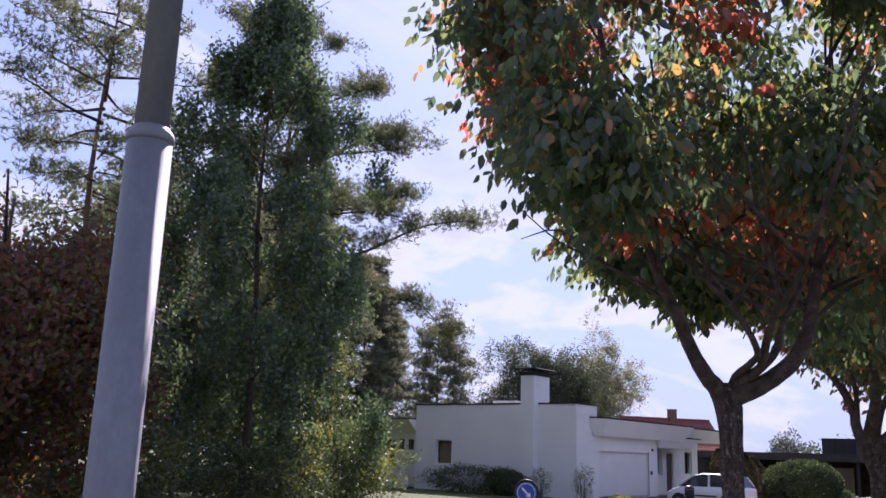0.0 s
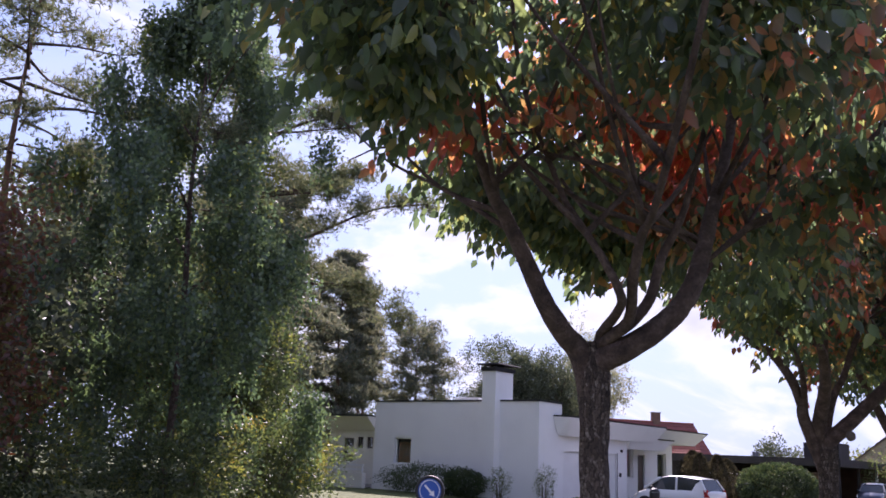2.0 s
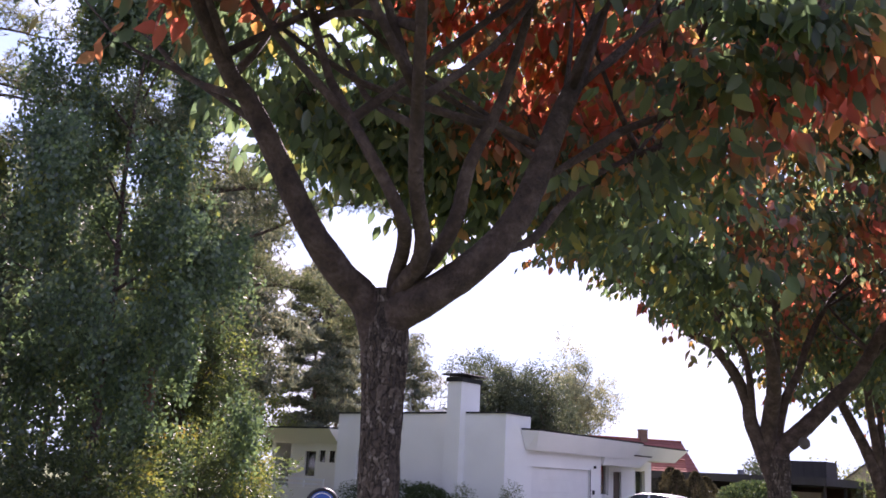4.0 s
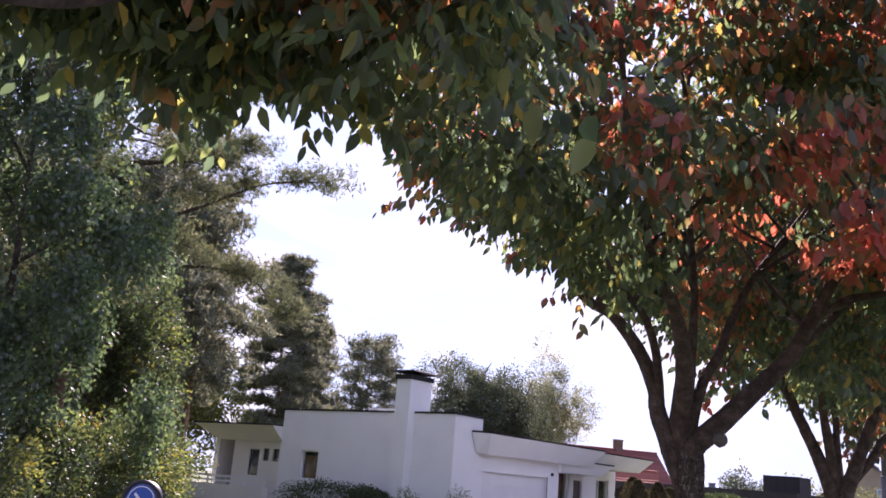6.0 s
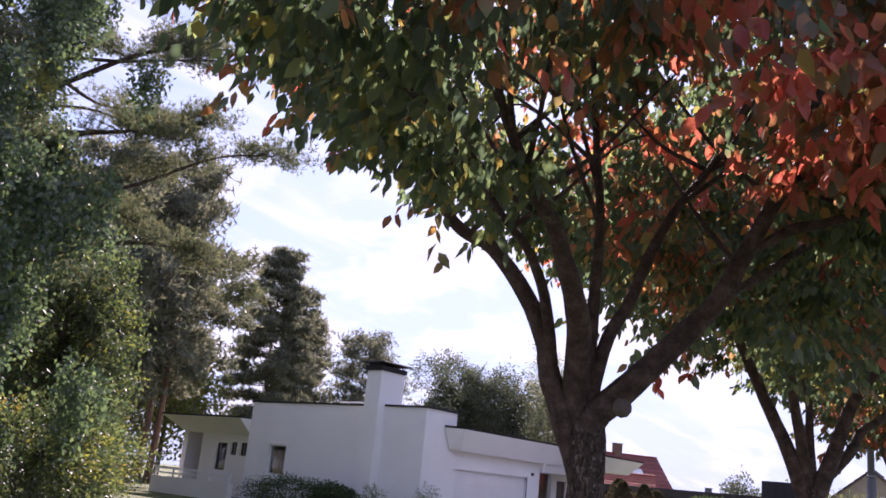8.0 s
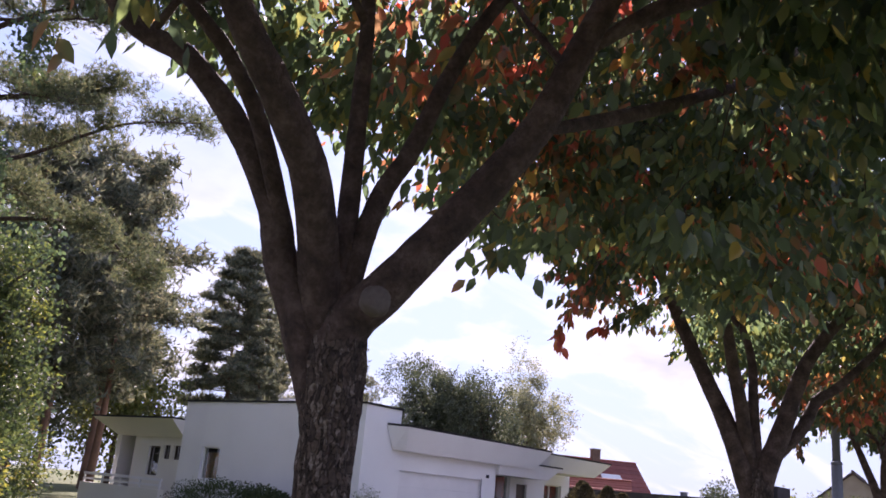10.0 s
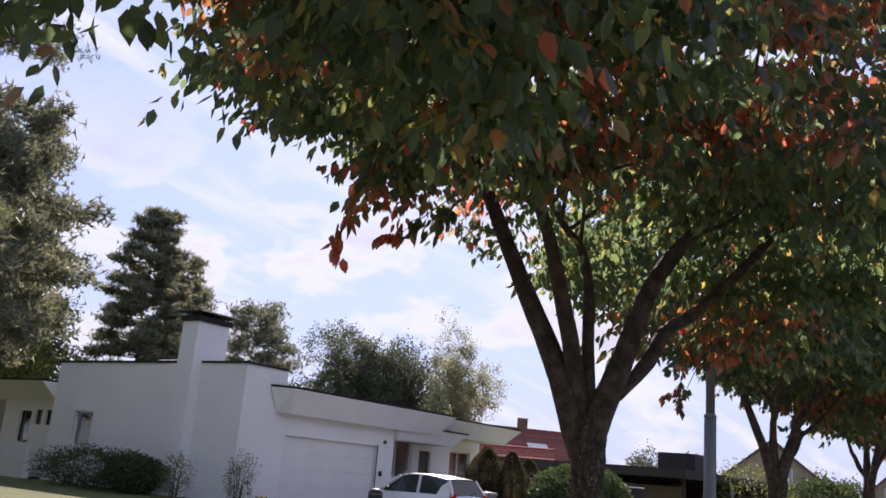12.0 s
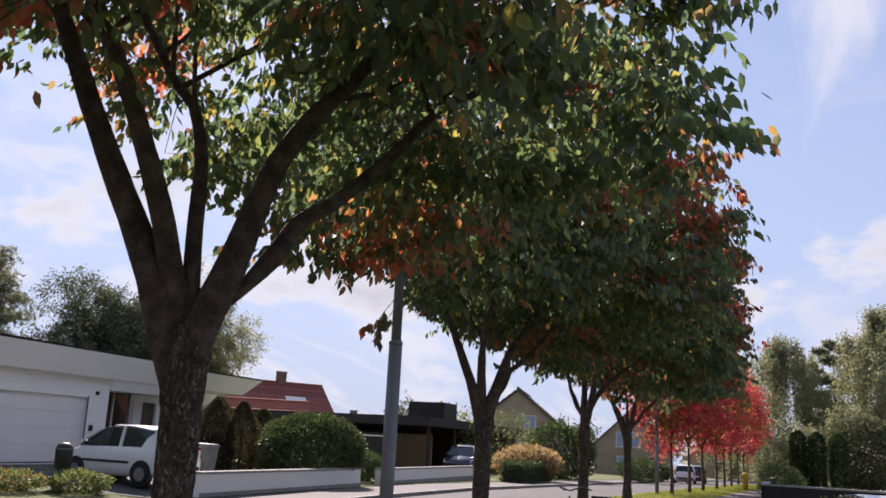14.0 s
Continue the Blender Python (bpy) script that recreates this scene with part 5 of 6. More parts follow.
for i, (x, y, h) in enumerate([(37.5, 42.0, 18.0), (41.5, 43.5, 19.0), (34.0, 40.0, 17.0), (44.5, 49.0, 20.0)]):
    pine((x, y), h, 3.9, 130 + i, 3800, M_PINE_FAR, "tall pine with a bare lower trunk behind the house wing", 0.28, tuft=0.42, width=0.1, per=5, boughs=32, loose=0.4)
leafy_tree((50.0, 55.0), 12.0, 3.6, 38, 9000, M_LIGHT, "light green leafy tree between the pines", 0.34, 0.05)
leafy_tree((38.0, 46.0), 11.0, 3.4, 39, 9000, M_DEC, "leafy tree behind the wing of the house", 0.3, 0.05)
leafy_tree((32.0, 40.0), 9.0, 3.2, 40, 9000, M_LIGHT, "light green leafy tree at the edge of the wood", 0.28, 0.04)
leafy_tree((84.5, 53.5), 16.3, 5.4, 41, 60000, M_DEC, "large round leafy tree behind the garage", 0.24, 0.05)
leafy_tree((88.5, 50.0), 15.0, 3.4, 42, 16000, M_DEC, "narrow dark tree beside a round one behind the garage", 0.26, 0.05)
leafy_tree((79.5, 55.5), 10.5, 4.6, 43, 16000, M_DEC, "lower leafy tree behind the garage", 0.28, 0.0)
leafy_tree((117.3, 63.0), 20.0, 5.2, 44, 26000, M_BIRCH_FAR, "airy birch far behind the house, its leaf colour greyed for haze", 0.30, 0.06, "birch_tree", gap=0.03)


# the wood behind the tall trees
def build_wood():
    rng = random.Random(77)
    for i, (x, y, h) in enumerate([(5, 24, 8), (13, 24.5, 7.5), (21, 33, 13), (27, 35, 13), (15, 36, 10), (6, 34, 11), (24, 42, 15), (0, 28, 9), (18, 44, 13)]):
        leafy_tree((x, y), h, 4.2 + rng.random(), 200 + i, 9000, M_DEC if i % 3 else M_BIRCH, "dark leafy tree of the wood beyond the street", 0.3, 0.02)
    for i, (x, y, h, r) in enumerate([(13.5, 19.5, 2.4, 2.2), (17.5, 18.5, 1.9, 1.8), (22.0, 20.0, 2.6, 2.0), (24.0, 21.6, 2.2, 1.2), (27.2, 25.9, 2.6, 1.6), (10, 22, 3.5, 2.5)] ):
        bush((x, y), r, h, 300 + i, 7000, M_UNDER, "loose green and yellow undergrowth below tall trees", leaf=0.12, wob=0.6)


def bush(at, r, h, seed, leaves, mat, label, leaf=0.09, ry=None, name="bush", group="", wob=0.25, z=None, core=0.0, flat=0.5):
    """A shrub: stems from the ground and a shell of many small leaves."""
    rnd, rng = random.Random(seed), np.random.default_rng(seed)
    z0 = ground_z(*at) if z is None else z
    t = thing(name, (*at, z0), label, "bush", group)
    ry = ry or r
    for k in range(5):
        a = k * 1.3
        g, _ = limb_geo([(0.1 * math.cos(a), 0.1 * math.sin(a), -0.05), (r * .3 * math.cos(a), ry * .3 * math.sin(a), h * .4), (r * .55 * math.cos(a), ry * .55 * math.sin(a), h * .75)], 0.02, 0.006, rnd, 5, 3)
        part("stem", g, M_LIMB, t)
    n = leaves
    d = rng.normal(size=(n, 3))
    d /= np.linalg.norm(d, axis=1)[:, None]
    e = np.array([1 + wob * noise.noise((p[0] * 2.2 + seed, p[1] * 2.2, p[2] * 2.2)) + wob * 0.6 * noise.noise((p[0] * 6, p[1] * 6 + seed, p[2] * 6)) for p in d])
    k = (rng.uniform(0.35, 1, n) ** 0.4 * e)[:, None]
    P = d * k * (r, ry, h * (1 - flat)) + (0, 0, h * flat)
    P[:, 2] = np.maximum(P[:, 2], 0.02)
    A = d + rng.normal(size=(n, 3)) * 0.7
    part("leaf_mass", leaf_mesh("leaf_mass", mat, P, A, rng.uniform(0.7, 1.3, n) * leaf, leaf * 0.55, rng, 0.15), mat, t, kind="stuff")
    return t


def column(at, r, h, seed, n, mat, label, name="columnar_conifer", group="", z=None, point=0.7, leaf=0.1):
    """A clipped or columnar conifer: a trunk and a close coat of upright sprays."""
    rnd, rng = random.Random(seed), np.random.default_rng(seed)
    t = thing(name, (*at, ground_z(*at) if z is None else z), label, "conifer", group)
    part("trunk", Geo().tube([(0, 0, -0.05), (0, 0, h * 0.5), (0, 0, h * 0.9)], [0.06, 0.05, 0.015], 7), M_LIMB, t)
    u = rng.uniform(0, 1, n)
    a = rng.uniform(0, 2 * math.pi, n)
    rad = r * np.minimum(1, (1 - u) * (3.2 - 2 * point) + 0.06) ** 0.8 * rng.uniform(0.6, 1.03, n) * np.array([1 + 0.14 * noise.noise((math.cos(q) * 2 + seed, math.sin(q) * 2, w * 5)) for q, w in zip(a, u)])
    P = np.stack([rad * np.cos(a), rad * np.sin(a), u * h], 1)
    A = np.stack([np.cos(a) * 0.6, np.sin(a) * 0.6, np.ones(n)], 1) + rng.normal(size=(n, 3)) * 0.3
    part("foliage", leaf_mesh("foliage", mat, P, A, rng.uniform(0.7, 1.3, n) * leaf, leaf * 0.5, rng, 0.2), mat, t, kind="stuff")
    return t


def box_hedge(x0, y0, x1, y1, h, seed, n, mat, label, z=None, leaf=0.08):
    rng = np.random.default_rng(seed)
    at = ((x0 + x1) / 2, (y0 + y1) / 2)
    z0 = ground_z(*at) if z is None else z
    t = thing("hedge", (*at, z0), label, "hedge")
    g = Geo()
    dx, dy = (x1 - x0) / 2 - 0.12, (y1 - y0) / 2 - 0.12
    g.box(-dx, -dy, -0.1, dx, dy, h - 0.12)
    part("branch_core", g, M_SOIL, t, "dark twiggy inside")
    P = rng.uniform(-1, 1, size=(n, 3))
    ax = rng.integers(0, 3, n)
    for k in range(3):
        P[ax == k, k] = np.where(rng.random((ax == k).sum()) < 0.5, -1, 1) if k < 2 else 1
    P *= 1 - 0.06 * rng.random((n, 1)) + 0.05 * rng.normal(size=(n, 1))
    P = P * ((x1 - x0) / 2, (y1 - y0) / 2, h / 2) + (0, 0, h / 2)
    part("leaf_mass", leaf_mesh("leaf_mass", mat, P, rng.normal(size=(n, 3)) + (0, 0, 0.3), rng.uniform(0.7, 1.3, n) * leaf, leaf * 0.6, rng), mat, t, kind="stuff")


build_wood()
bush((34.8, 24.2), 1.0, 1.25, 401, 9000, M_BUSH, "loose dark green shrub against the white house wall", ry=2.7, wob=0.4, leaf=0.075)
bush((34.9, 22.3), 0.9, 1.2, 402, 4500, M_BUSH, "low dark green shrub by the house wall", ry=0.9)
bush((34.9, 20.5), 0.42, 1.3, 403, 1500, M_SHRUB, "thin pale upright shrub by the house wall", leaf=0.055, flat=0.5, wob=0.9)
bush((35.9, 18.9), 0.42, 1.4, 404, 1500, M_SHRUB, "thin pale upright shrub at the house corner", leaf=0.055, flat=0.5, wob=0.9)
for i, (x, y, r, h) in enumerate([(33.6, 15.0, 0.9, 0.45), (34.8, 14.3, 0.8, 0.42), (36.0, 13.4, 0.7, 0.5), (34.2, 16.2, 0.8, 0.4), (32.6, 14.2, 0.9, 0.45)]):
    bush((x, y), r, h, 410 + i, 2600, M_BED if i % 2 else M_SHRUB, "low mixed garden planting with orange tips beside the driveway", leaf=0.08, group="garden bed planting")
bush((46.9, 13.0), 1.8, 2.35, 430, 16000, M_BUSH, "large rounded rhododendron behind the low garden wall", leaf=0.12, wob=0.12)
bush((50.4, 12.9), 1.2, 1.15, 431, 6000, M_BUSH, "low round green bush behind the garden wall", leaf=0.1, wob=0.15)
for i, (x, y, r, h) in enumerate([(48.6, 17.9, 0.8, 2.5), (47.4, 17.3, 0.75, 2.25), (46.6, 16.7, 0.62, 2.4), (47.4, 16.1, 0.62, 2.4), (49.4, 16.4, 0.7, 2.2), (47.2, 14.6, 0.55, 1.85)]):
    column((x, y), r, h, 440 + i, 4200, M_CONIF, "brownish dark columnar conifer beside the driveway", group="conifers beside the driveway", point=0.2, leaf=0.1)
bush((68.0, 10.2), 1.9, 1.9, 450, 8000, M_PINK, "hydrangea bush covered in faded pink flower heads", leaf=0.16, wob=0.15)
bush((77.5, 10.2), 2.4, 3.6, 451, 9000, M_BUSH, "tall green garden bush beside the street", leaf=0.2)
bush((73.5, 13.5), 2.6, 4.2, 452, 2600, M_SHRUB, "thin half-bare shrub in a front garden", leaf=0.16)
bush((86.5, 5.6), 2.0, 1.6, 453, 5000, M_BUSH, "low clipped garden bush beside the street", leaf=0.16)
box_hedge(62.0, 8.9, 68.5, 10.2, 1.0, 454, 7000, M_BUSH, "clipped dark hedge along the pavement", leaf=0.1)


# ---- street furniture ----
def lamp_post(at, joint, top, label):
    z0 = ground_z(at[0], 2.5)
    t = thing("street_lamp", (*at, 0), label, "street lamp", "street lamps")
    part("lower_tube", Geo().tube([(0, 0, z0 - 0.1), (0, 0, joint)], [0.081, 0.079], 24), M_STEEL, t, smooth=True)
    part("collar", Geo().tube([(0, 0, joint), (0, 0, joint + 0.012), (0, 0, joint + 0.03), (0, 0, joint + 0.06)], [0.0795, 0.085, 0.083, 0.062], 24), M_STEEL, t, smooth=True)
    part("upper_tube", Geo().tube([(0, 0, joint + 0.05), (0, 0, top)], [0.06, 0.05], 24), M_STEEL, t, smooth=True)
    part("arm", Geo().tube([(0, 0, top), (0.0, 0.25, top + 0.18), (0.0, 0.9, top + 0.28)], [0.045, 0.04, 0.035], 10), M_STEEL, t, smooth=True)
    head = Geo().prism([(-0.13, 0.85, top + 0.22), (0.13, 0.85, top + 0.22), (0.1, 1.5, top + 0.26), (-0.1, 1.5, top + 0.26)], [(-0.1, 0.85, top + 0.36), (0.1, 0.85, top + 0.36), (0.07, 1.48, top + 0.33), (-0.07, 1.48, top + 0.33)])
    part("lamp_head", head, M_STEEL, t)
    part("service_door", Geo().box(-0.03, -0.0865, z0 + 0.6, 0.03, -0.078, z0 + 0.95), M_STEEL, t)


lamp_post((2.86, 1.24), 3.02, 8.0, "galvanised steel street lamp post with a stepped collar")
lamp_post((28.6, 2.95), 2.6, 8.0, "galvanised steel street lamp post between the cherry trees")
lamp_post((58.9, 2.45), 2.4, 8.0, "galvanised steel street lamp post beside the street")


def keep_sign():
    c, f = Vector((14.6, 7.53, 1.37)), Vector((-0.88, -0.47, 0)).normalized()
    s = Vector((-f.y, f.x, 0))
    t = thing("traffic_sign", (c.x, c.y, 0), "round blue sign with a white arrow in a black housing", "traffic sign")
    o = Vector((0, 0, c.z))

    def disc(r, d0, d1, n=40):
        ring = [s * (r * math.cos(2 * math.pi * k / n)) + Vector((0, 0, r * math.sin(2 * math.pi * k / n))) for k in range(n)]
        return Geo().prism([o + p + f * d0 for p in ring], [o + p + f * d1 for p in ring])

    n = 40
    g = Geo()
    prof = [(0.215, -0.10), (0.225, -0.035), (0.225, 0.035), (0.215, 0.044), (0.187, 0.038), (0.182, 0.017)]
    for r, d in prof:
        for k in range(n):
            a = 2 * math.pi * k / n
            g.v.append(tuple(o + s * (r * math.cos(a)) + Vector((0, 0, r * math.sin(a))) + f * d))
    g.f = [(i * n + k, i * n + (k + 1) % n, (i + 1) * n + (k + 1) % n, (i + 1) * n + k) for i in range(len(prof) - 1) for k in range(n)] + [tuple(range(n))]
    part("housing", g, M_BLACK, t, smooth=True)
    face = part("sign_face", disc(0.182, 0.0, 0.022), M_BLUE, t, "blue face")
    part("border", Geo().add(*ring_faces(o + f * 0.0235, s, 0.160, 0.149)), M_WHITE, face)
    # white arrow down to the right as seen from the front
    right = f.cross(Vector((0, 0, 1)))
    ax = (-right * 0.7071 + Vector((0, 0, -0.7071)))
    sd = ax.cross(f)
    out = [(-0.11, -0.015), (0.04, -0.015), (0.04, -0.052), (0.114, 0.0), (0.04, 0.052), (0.04, 0.015), (-0.11, 0.015)]
    q = [o + f * 0.024 + ax * a + sd * b for a, b in out]
    part("arrow", Geo().prism(q, [p + f * 0.003 for p in q]), M_WHITE, face)
    z0 = ground_z(c.x, 7)
    part("post", Geo().tube([(0, 0, z0 - 0.2), (0, 0, c.z - 0.3)], [0.05, 0.05], 14), M_BLACK, t, smooth=True)
    part("foot", Geo().prism([(-.2, -.2, z0 - 0.12), (.2, -.2, z0 - 0.12), (.2, .2, z0 - 0.12), (-.2, .2, z0 - 0.12)], [(-.15, -.15, z0 + 0.02), (.15, -.15, z0 + 0.02), (.15, .15, z0 + 0.02), (-.15, .15, z0 + 0.02)]), M_CONC, t)


def ring_faces(c, s, r1, r0, n=40):
    v = [c + s * (r * math.cos(2 * math.pi * k / n)) + Vector((0, 0, r * math.sin(2 * math.pi * k / n))) for r in (r1, r0) for k in range(n)]
    return v, [(k, (k + 1) % n, n + (k + 1) % n, n + k) for k in range(n)]


keep_sign()


def litter_bin():
    z0 = ground_z(36.4, 14.3)
    t = thing("litter_bin", (36.35, 14.2, z0), "black rounded litter bin on two legs beside the driveway", "litter bin")
    part("bin_body", Geo().tube([(0, 0, 0.42), (0, 0, 0.45), (0, 0, 0.9), (0, 0, 0.98), (0, 0, 1.04)], [0.16, 0.19, 0.2, 0.17, 0.08], 18), M_BLACK, t, smooth=True)
    part("rim", Geo().tube([(0, 0, 0.88), (0, 0, 0.91)], [0.207, 0.207], 18), M_STEEL, t)
    for x in (-0.12, 0.12):
        part("leg", Geo().tube([(x, 0, -0.05), (x, 0, 0.46)], [0.02, 0.02], 8), M_BLACK, t)


litter_bin()


def wheelie_bin(at, label):
    t = thing("wheelie_bin", (*at, ground_z(*at) + 0.015), label, "waste bin")
    part("bin_body", Geo().prism([(-.26, -.26, 0.06), (.26, -.26, 0.06), (.26, .26, 0.06), (-.26, .26, 0.06)], [(-.32, -.34, 0.98), (.32, -.34, 0.98), (.32, .34, 0.98), (-.32, .34, 0.98)]), M_BIN, t)
    part("lid", Geo().prism([(-.35, -.38, 0.985), (.35, -.38, 0.985), (.35, .38, 0.985), (-.35, .38, 0.985)], [(-.32, -.34, 1.06), (.32, -.34, 1.06), (.32, .34, 1.08), (-.32, .34, 1.08)]), M_BIN, t, "pale grey lid")
    for x in (-0.27, 0.27):
        part("wheel", Geo().tube([(x - 0.03, 0.24, 0.1), (x + 0.03, 0.24, 0.1)], [0.1, 0.1], 14), M_RUBBER, t)


wheelie_bin((42.6, 14.5), "grey-green wheeled waste bin beside the driveway")


def car(at, rz, paint, label, z, estate=0.0):
    """A small hatchback; nose along +y of its own frame."""
    t = thing("car", (*at, z), label, "car", rz=rz)
    L = 3.6 + estate
    h = L / 2
    # rings across the car: y, bottom z, waist z, half width
    st = [(-h, 0.42, 0.80, 0.66), (-h + 0.06, 0.30, 0.93, 0.76), (-h + 0.35, 0.22, 0.97, 0.81), (-0.6, 0.2, 0.96, 0.825), (0.5, 0.2, 0.93, 0.825), (1.0, 0.2, 0.92, 0.82), (h - 0.35, 0.22, 0.78, 0.78), (h - 0.06, 0.28, 0.62, 0.68), (h, 0.38, 0.52, 0.56)]
    g = Geo()
    for y, b, w, x in st:
        ring = [(-x * 0.9, b), (-x, b + 0.1), (-x * 1.0, (b + w) / 2), (-x * 0.96, w - 0.05), (-x * 0.88, w), (0, w + 0.03), (x * 0.88, w), (x * 0.96, w - 0.05), (x, (b + w) / 2), (x, b + 0.1), (x * 0.9, b)]
        g.v += [(a, y, c) for a, c in ring]
    m = 11
    g.f = [(i * m + k, i * m + (k + 1) % m, (i + 1) * m + (k + 1) % m, (i + 1) * m + k) for i in range(len(st) - 1) for k in range(m)] + [tuple(range(m))[::-1], tuple(range((len(st) - 1) * m, len(st) * m))]
    part("body", g, paint, t, smooth=True)
    # cabin: roof skin and pillars over dark glass
    cab = [(-h + 0.12, 0.93, 0.70), (-h + 0.42, 1.38, 0.60), (-0.55, 1.47, 0.585), (0.1, 1.46, 0.585), (0.45, 1.38, 0.58), (1.12, 0.93, 0.70)]
    low = [(y, 0.93, 0.75) for y in (-h + 0.12, -h + 0.3, -0.55, 0.1, 0.62, 1.12)]
    gl = Geo()
    for (y, z1, x1), (yl, zl, xl) in zip(cab, low):
        gl.v += [(-xl, yl, zl), (-x1, y, z1), (x1, y, z1), (xl, yl, zl)]
    gl.f = [(i * 4 + k, i * 4 + k + 1, (i + 1) * 4 + k + 1, (i + 1) * 4 + k) for i in range(5) for k in range(3)]
    part("glazing", gl, M_CARGLASS, t, "dark tinted windows")
    rf = Geo()
    top = cab[1:5]
    for y, z1, x1 in top:
        rf.v += [(-x1 - 0.02, y, z1 - 0.03), (-x1 * 0.8, y, z1 + 0.03), (x1 * 0.8, y, z1 + 0.03), (x1 + 0.02, y, z1 - 0.03)]
    rf.f = [(i * 4 + k, i * 4 + k + 1, (i + 1) * 4 + k + 1, (i + 1) * 4 + k) for i in range(3) for k in range(3)]
    part("roof", rf, paint, t, smooth=True)
    for sx in (-1, 1):
        for a, b in (((sx * 0.755, -h + 0.13, 0.93), (sx * 0.61, -h + 0.43, 1.39)), ((sx * 0.757, -0.35, 0.93), (sx * 0.605, -0.3, 1.45)), ((sx * 0.757, 1.14, 0.93), (sx * 0.60, 0.46, 1.39))):
            part("pillar", Geo().tube([a, b], [0.05, 0.045], 6), paint, t)
        part("rear_quarter", Geo().prism([(sx * 0.765, -h + 0.15, 0.92), (sx * 0.765, -h + 0.75, 0.92), (sx * 0.66, -h + 0.62, 1.2), (sx * 0.63, -h + 0.4, 1.34)],
                                         [(sx * 0.775, -h + 0.15, 0.92), (sx * 0.775, -h + 0.75, 0.92), (sx * 0.67, -h + 0.62, 1.2), (sx * 0.64, -h + 0.4, 1.34)]), paint, t)
        part("rubbing_strip", Geo().box(min(sx * 0.82, sx * 0.845), -0.75, 0.53, max(sx * 0.82, sx * 0.845), 1.0, 0.59), M_BLACK, t)
        part("tail_light", Geo().prism([(sx * 0.62, -h - 0.0, 0.72), (sx * 0.75, -h + 0.03, 0.72), (sx * 0.77, -h + 0.1, 1.0), (sx * 0.66, -h + 0.08, 1.0)],
                                       [(sx * 0.62, -h + 0.1, 0.72), (sx * 0.79, -h + 0.18, 0.72), (sx * 0.79, -h + 0.22, 1.0), (sx * 0.66, -h + 0.2, 1.0)]), M_LAMPRED, t)
        part("headlight", Geo().prism([(sx * 0.5, h - 0.12, 0.55), (sx * 0.70, h - 0.16, 0.57), (sx * 0.72, h - 0.4, 0.74), (sx * 0.6, h - 0.3, 0.72)],
                                      [(sx * 0.5, h - 0.02, 0.53), (sx * 0.74, h - 0.1, 0.56), (sx * 0.79, h - 0.4, 0.76), (sx * 0.62, h - 0.24, 0.74)]), M_LAMPCLEAR, t)
        part("wing_mirror", Geo().tube([(sx * 0.76, 0.72, 0.98), (sx * 0.9, 0.7, 1.0), (sx * 0.94, 0.7, 1.0)], [0.03, 0.07, 0.05], 8), M_BLACK, t)
        for y in (-h + 0.62, h - 0.72):
            part("wheel_well", Geo().tube([(sx * 0.70, y, 0.29), (sx * 0.829, y, 0.29)], [0.335, 0.335], 24), M_BLACK, t)
            w = part("wheel", Geo().tube([(sx * 0.66, y, 0.285), (sx * 0.70, y, 0.285), (sx * 0.83, y, 0.285), (sx * 0.855, y, 0.285)], [0.25, 0.285, 0.285, 0.25], 24), M_RUBBER, t, "black tyre", smooth=True)
            part("rim", Geo().tube([(sx * 0.82, y, 0.285), (sx * 0.862, y, 0.285), (sx * 0.868, y, 0.285)], [0.175, 0.17, 0.06], 20), M_RIM, w)
            arch = [(sx * 0.829, y + 0.33 * math.cos(a), 0.285 + 0.33 * math.sin(a)) for a in [math.pi * k / 12 for k in range(13)]]
            part("wheel_arch", Geo().tube(arch, [0.022] * 13, 6), M_BLACK, t)
    part("bumper", Geo().box(-0.62, -h - 0.03, 0.36, 0.62, -h + 0.02, 0.5), M_BLACK, t)
    part("number_plate", Geo().box(-0.26, -h - 0.04, 0.52, 0.26, -h - 0.005, 0.63), M_WHITE, t, "plain pale plate")
    part("rear_wiper", Geo().tube([(0.0, -h + 0.13, 0.98), (0.3, -h + 0.18, 1.06)], [0.012, 0.008], 5), M_BLACK, t)


car((39.2, 14.5), -7, M_CAR, "small white hatchback parked facing the garage", ground_z(39.2, 14.5) + 0.02)
car((67.2, 13.6), 95, M_CARDARK, "dark blue car parked before a carport", -0.05, 0.6)
car((46.2, -4.6), 100, M_CAR, "white estate car parked beside a garden wall", ground_z(45.6, -6.5), 0.7)
car((95.0, 3.2), -88, M_CAR, "white car parked far down the street", ground_z(95, 6) - 0.1)
car((101.0, 2.6), -88, M_CARDARK, "dark car parked far down the street", ground_z(101, 6) - 0.1)


